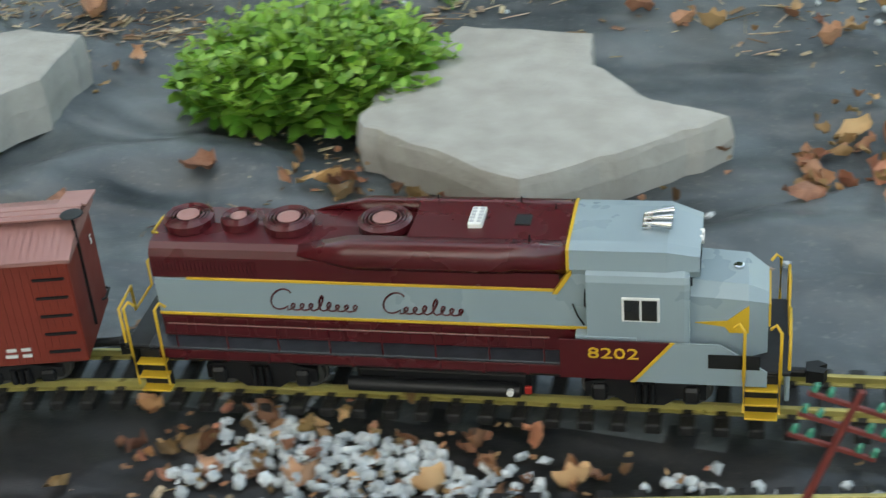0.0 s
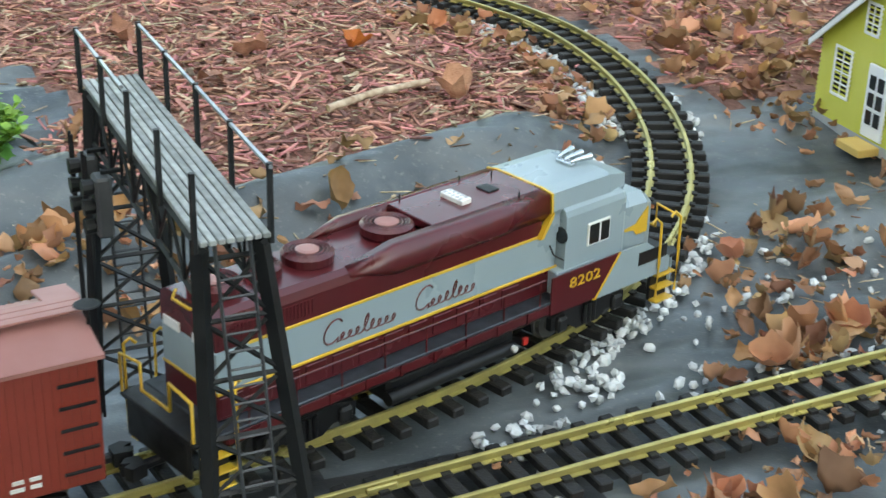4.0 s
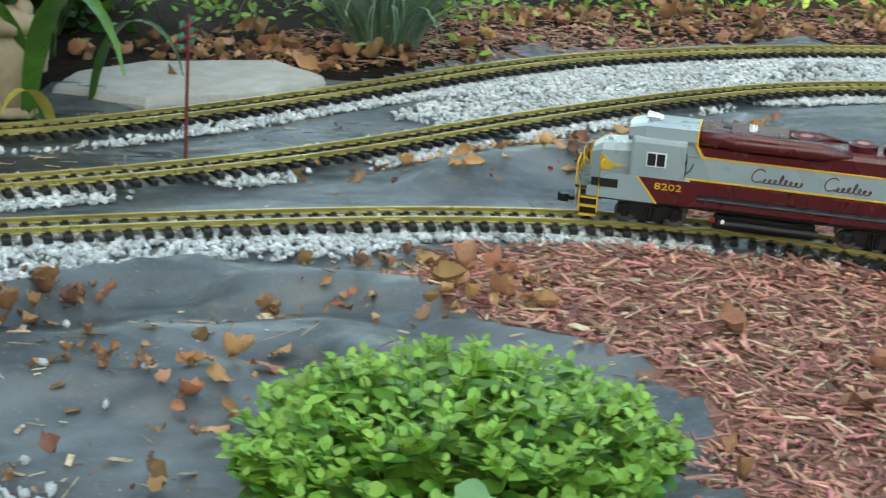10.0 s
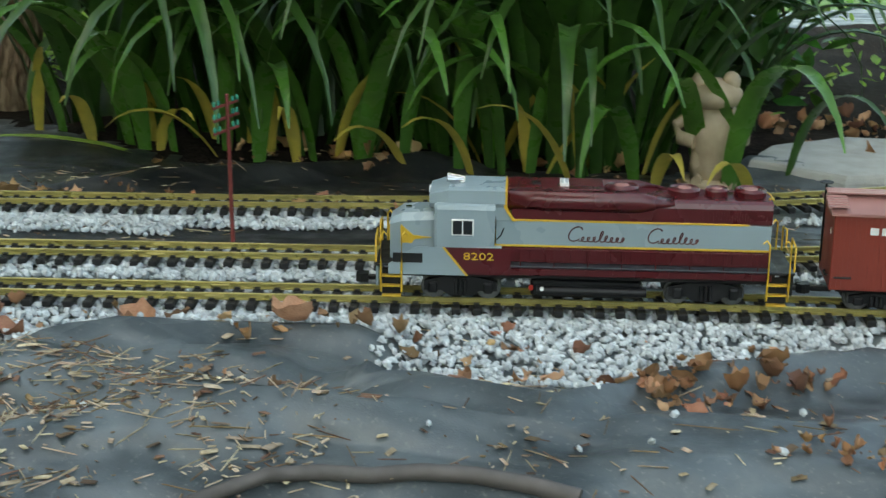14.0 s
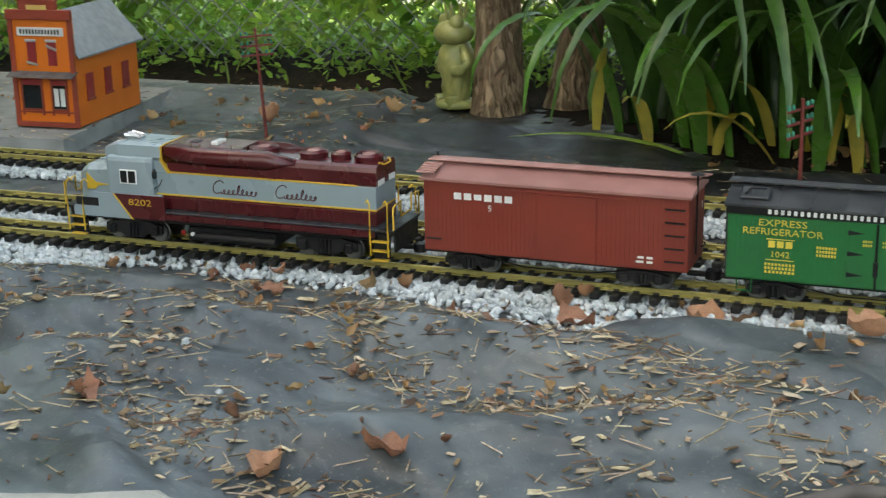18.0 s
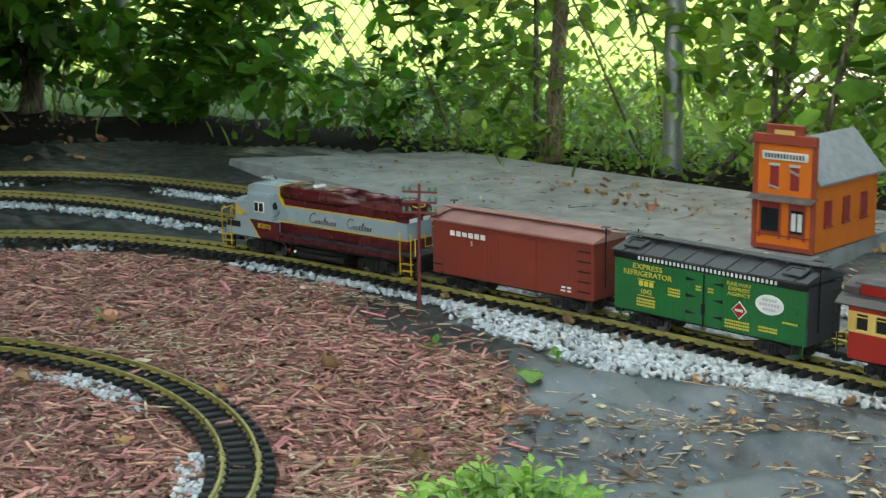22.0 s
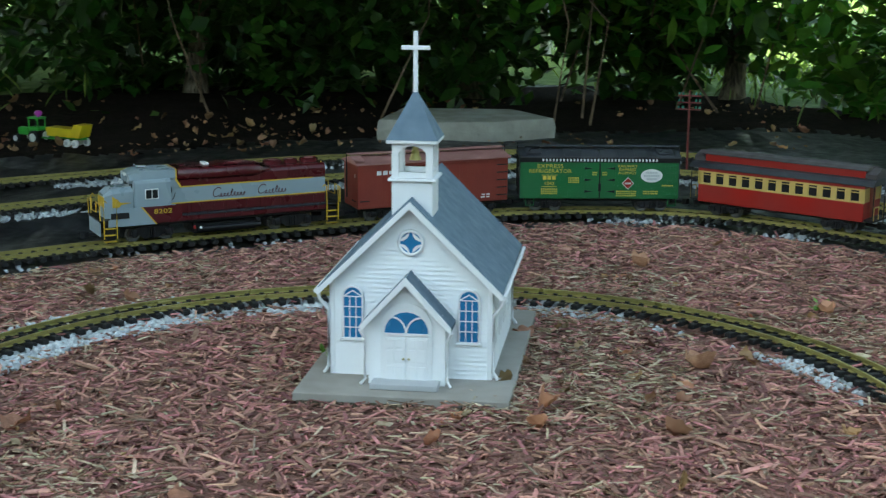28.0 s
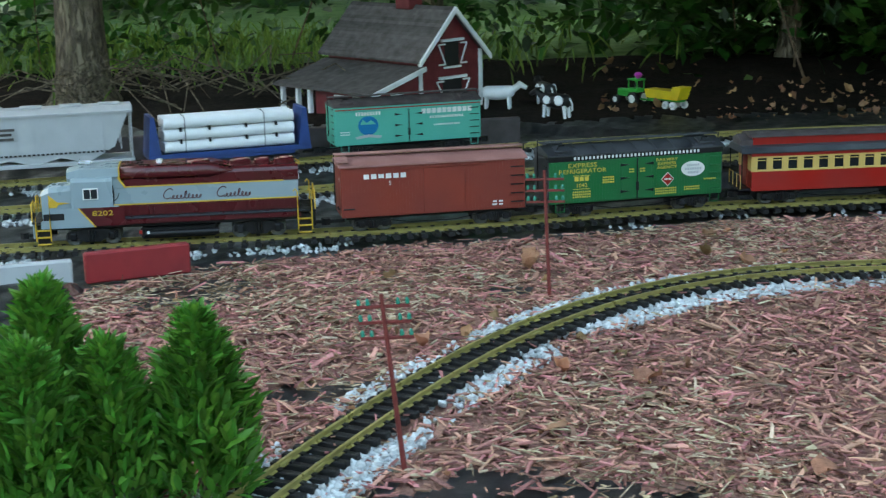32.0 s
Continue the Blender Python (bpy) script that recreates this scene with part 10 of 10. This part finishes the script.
def build_litter():
    rs = np.random.RandomState(15)
    pts, longest = [], []
    for poly, rate, big in LITTER:
        q = in_poly(rs, poly, rate * 4.8)
        q = keep_if(rs, q, 0.1 if rate < 550 else 0.8, _PAT2, 0.45)
        pts.append(q)
        longest.append(np.full(len(q), big))
    q, big = np.concatenate(pts), np.concatenate(longest)
    gap = track_gap(q[:, 0], q[:, 1])
    ok = (gap > 0.052) | ((rs.uniform(0, 1, len(q)) < 0.5) & (big < 0.052))
    q, big, gap = q[ok], big[ok], gap[ok]
    big = np.where(gap < 0.055, np.minimum(big, 0.03), big)
    n = len(q)
    s = 0.85 * big * (0.22 + 0.78 * rs.uniform(0, 1, n) ** 2.4)
    z = ground_z(q[:, 0], q[:, 1]) + rs.uniform(0.001, 0.012, n)
    z = np.where(gap < 0.055, 0.010 + sink(q[:, 0], q[:, 1]), z)
    slab = inside([(-2.36, 2.12), (-2.60, 2.74), (-4.10, 2.38), (-4.35, 1.72), (-3.2, 1.86)], q[:, 0], q[:, 1])
    z = np.where(slab, 0.029, z)
    top = tagged(new("leaf_litter"), "curled brown dead leaves lying in drifts on the fabric", "leaf litter", kind="stuff")
    shapes = [dead_leaf(rs, c, t) for c, t in ((0.35, 0.2), (0.75, -0.25), (-0.4, 0.35), (1.1, 0.15), (0.2, -0.45))]
    for k, (v, f) in enumerate(shapes):
        near = np.zeros(n, bool)
        near[k::5] = True
        for mat, par in (("dead", 0), ("deadpale", 1), ("deadtan", 2)):
            m = near & ((np.arange(n) // 5) % 7 % 3 == par)
            tl = turns(rs, m.sum(), 0.4)
            sz = np.stack([s[m] * rs.uniform(0.8, 1.3, m.sum()), s[m] * rs.uniform(0.45, 1.15, m.sum()), s[m] * rs.uniform(0.7, 1.2, m.sum())], -1)
            ob = new("leaves", scatter("leaves", v, f, np.c_[q, z][m], tl, sz, M[mat], True))
            ob.parent = top
            ob["kind"] = "stuff"
    # single leaves that lie apart
    lone = [(-0.382, 1.343, 0.045), (-0.313, 1.309, 0.03), (0.015, 1.342, 0.035), (-0.14, 1.292, 0.03), (-1.36, 1.23, 0.05), (-1.005, 1.31, 0.05), (-1.083, 1.222, 0.045), (-1.4, 1.6, 0.04), (-0.86, 1.8, 0.05), (-1, 1.72, 0.05), (-1.15, 1.68, 0.045),
            (-0.66, 1.82, 0.05), (-0.121, 0.948, 0.04), (-0.016, 0.916, 0.045), (0.068, 0.884, 0.05), (-0.759, 0.891, 0.04), (-0.598, 0.783, 0.04), (-0.889, 0.806, 0.035), (-0.302, 0.78, 0.04), (0.193, 0.862, 0.045), (0.33, 0.903, 0.04), (-2.4, 0.55, 0.05), (-2.6, 0.3, 0.04),
            (-2.75, -0.75, 0.045), (-2.2, -0.45, 0.04), (-1.75, 0.2, 0.045), (-3.1, 0.6, 0.045), (-1.9, -0.2, 0.04), (0.45, 1.95, 0.045), (0.75, 1.75, 0.05), (0.9, 1.621, 0.05), (1.11, 1.425, 0.06), (0.822, 1.529, 0.05), (-2.2, 2.55, 0.05), (-3, 2.25, 0.045)]
    shp = [quick_mesh("fallen_leaf", v, f, M[("dead", "deadpale")[k % 2]], True) for k, (v, f) in enumerate(shapes)]
    for k, (x, y, big) in enumerate(lone):
        ob = tagged(new("fallen_leaf", shp[k % 5]), "curled dry brown leaf lying on its own", "leaf", group="fallen leaves")
        zz = 0.03 if inside([(-2.36, 2.12), (-2.60, 2.74), (-4.10, 2.38), (-4.35, 1.72), (-3.2, 1.86)], [x], [y])[0] else float(ground_z(x, y)) + (0.012 if inside(MULCH_LEFT, [x], [y])[0] or inside(MULCH_RIGHT, [x], [y])[0] else 0.003)
        ob.matrix_world = pose(x, y, zz, rs.uniform(-15, 15), rs.uniform(-15, 15), rs.uniform(0, 360)) @ Matrix.Scale(big, 4)
    ob = tagged(new("fallen_leaf", quick_mesh("fallen_leaf", *shapes[0], M["orangeleaf"], True)), "bright orange fallen leaf on the mulch", "leaf", group="fallen leaves")
    ob.matrix_world = pose(1.04, 1.61, 0.012, 5, 8, 60) @ Matrix.Scale(0.05, 4)
    ob = tagged(new("fallen_leaf", quick_mesh("fallen_leaf", *shapes[2], M["mint"], True)), "fresh green fallen leaf on the fabric", "leaf", group="fallen leaves")
    ob.matrix_world = pose(-2.03, 1.285, 0.014, 0, 0, 20) @ Matrix.Scale(0.05, 4)
    st = tagged(new("stick", Build().tube([(0.93, 1.38, 0.013), (1.0, 1.41, 0.017), (1.08, 1.44, 0.014)], 0.005, 6, 0.004).mesh("stick", M["straw"])), "pale broken stick on the mulch", "stick")


def build_straw():
    """Straw, needles and crumbs over the fabric and the beds."""
    rs = np.random.RandomState(23)
    q = rs.uniform((-2.6, 0.3), (1.9, 2.8), (15000, 2))
    q = keep_if(rs, q, -0.35, _PAT2, 0.5)
    q = np.concatenate([q, keep_if(rs, in_poly(rs, [(-1.9, 1.1), (-0.6, 1.2), (-0.5, 1.7), (-1.9, 1.6)], 6500), 0.0, _PAT, 0.4), in_poly(rs, [(-1.32, 1.56), (-1.07, 1.43), (-0.95, 1.44), (-0.76, 1.50), (-0.6, 1.60), (-0.76, 1.56), (-0.97, 1.50), (-1.1, 1.51), (-1.28, 1.62)], 9000), keep_if(rs, in_poly(rs, MULCH_LEFT, 5200), -0.5, _PAT2, 0.3), in_poly(rs, [(-4.3, 1.7), (-2.4, 2.1), (-2.6, 2.7), (-4.1, 2.35)], 300), in_poly(rs, [(0.1, 3.1), (3, 3.7), (3, 4.3), (0.5, 3.9)], 900)])
    q = q[track_gap(q[:, 0], q[:, 1]) > 0.05]
    q = q[~inside([(-0.6, 0.76), (0.4, 0.9), (0.4, 1.25), (-0.6, 1.2)], q[:, 0], q[:, 1])]
    n = len(q)
    z = ground_z(q[:, 0], q[:, 1]) + rs.uniform(0.001, 0.005, n)
    z = np.where(inside(MULCH_LEFT, q[:, 0], q[:, 1]) | inside(MULCH_RIGHT, q[:, 0], q[:, 1]), z + 0.01, z)
    z = np.where(inside([(-2.36, 2.12), (-2.60, 2.74), (-4.10, 2.38), (-4.35, 1.72), (-3.2, 1.86)], q[:, 0], q[:, 1]), 0.029, z)
    L = rs.gamma(2.2, 0.012, n).clip(0.006, 0.08)
    long = rs.uniform(0, 1, n) < 0.45
    sz = np.stack([np.where(long, L, L * 0.34), np.where(long, 0.0013, L * rs.uniform(0.06, 0.2, n)), np.where(long, 0.0013, 0.0012)], -1)
    top = tagged(new("dry_debris"), "dry straw and leaf crumbs strewn over the fabric", "debris", kind="stuff")
    for mat, m in (("straw", np.arange(n) % 5 < 3), ("deadcrumb", np.arange(n) % 5 >= 3)):
        ob = new("bits", scatter("bits", CHIP_V, CHIP_F, np.c_[q, z][m], turns(rs, m.sum(), 0.12), sz[m], M[mat]))
        ob.parent = top
        ob["kind"] = "stuff"


build_gravel()
build_chips()
build_litter()
build_straw()
# ---- motion: the train runs along the main line ----
RUN = [(0, 2.793), (1, 3.119), (2, 3.412), (3, 3.713), (4, 4.018), (4.5, 4.159), (5.5, 4.440), (6.5, 4.710), (7, 4.835), (8, 5.105), (9, 5.397), (10, 5.709), (11.5, 6.178), (13, 6.647), (14.5, 7.137), (17.5, 8.087), (19, 8.587), (20, 8.936), (21.5, 9.446), (23, 9.966), (24.5, 10.481), (28, 11.674), (31, 12.702), (32, 13.027)]


def motions():
    ts = np.arange(0, 32.01, 0.1)
    run = np.interp(ts, [r[0] for r in RUN], [r[1] for r in RUN])
    for _ in range(40):
        run[1:-1] = (run[:-2] + 2 * run[1:-1] + run[2:]) / 4
    for ob, back, half in TRAIN:
        rows = []
        for t in np.arange(0, 32.01, 0.5):
            s = float(np.interp(t, ts, run)) - back
            rows.append((float(t), LINE_A.seat(s, half, RAIL_Z)))
        walk(ob, rows)


motions()
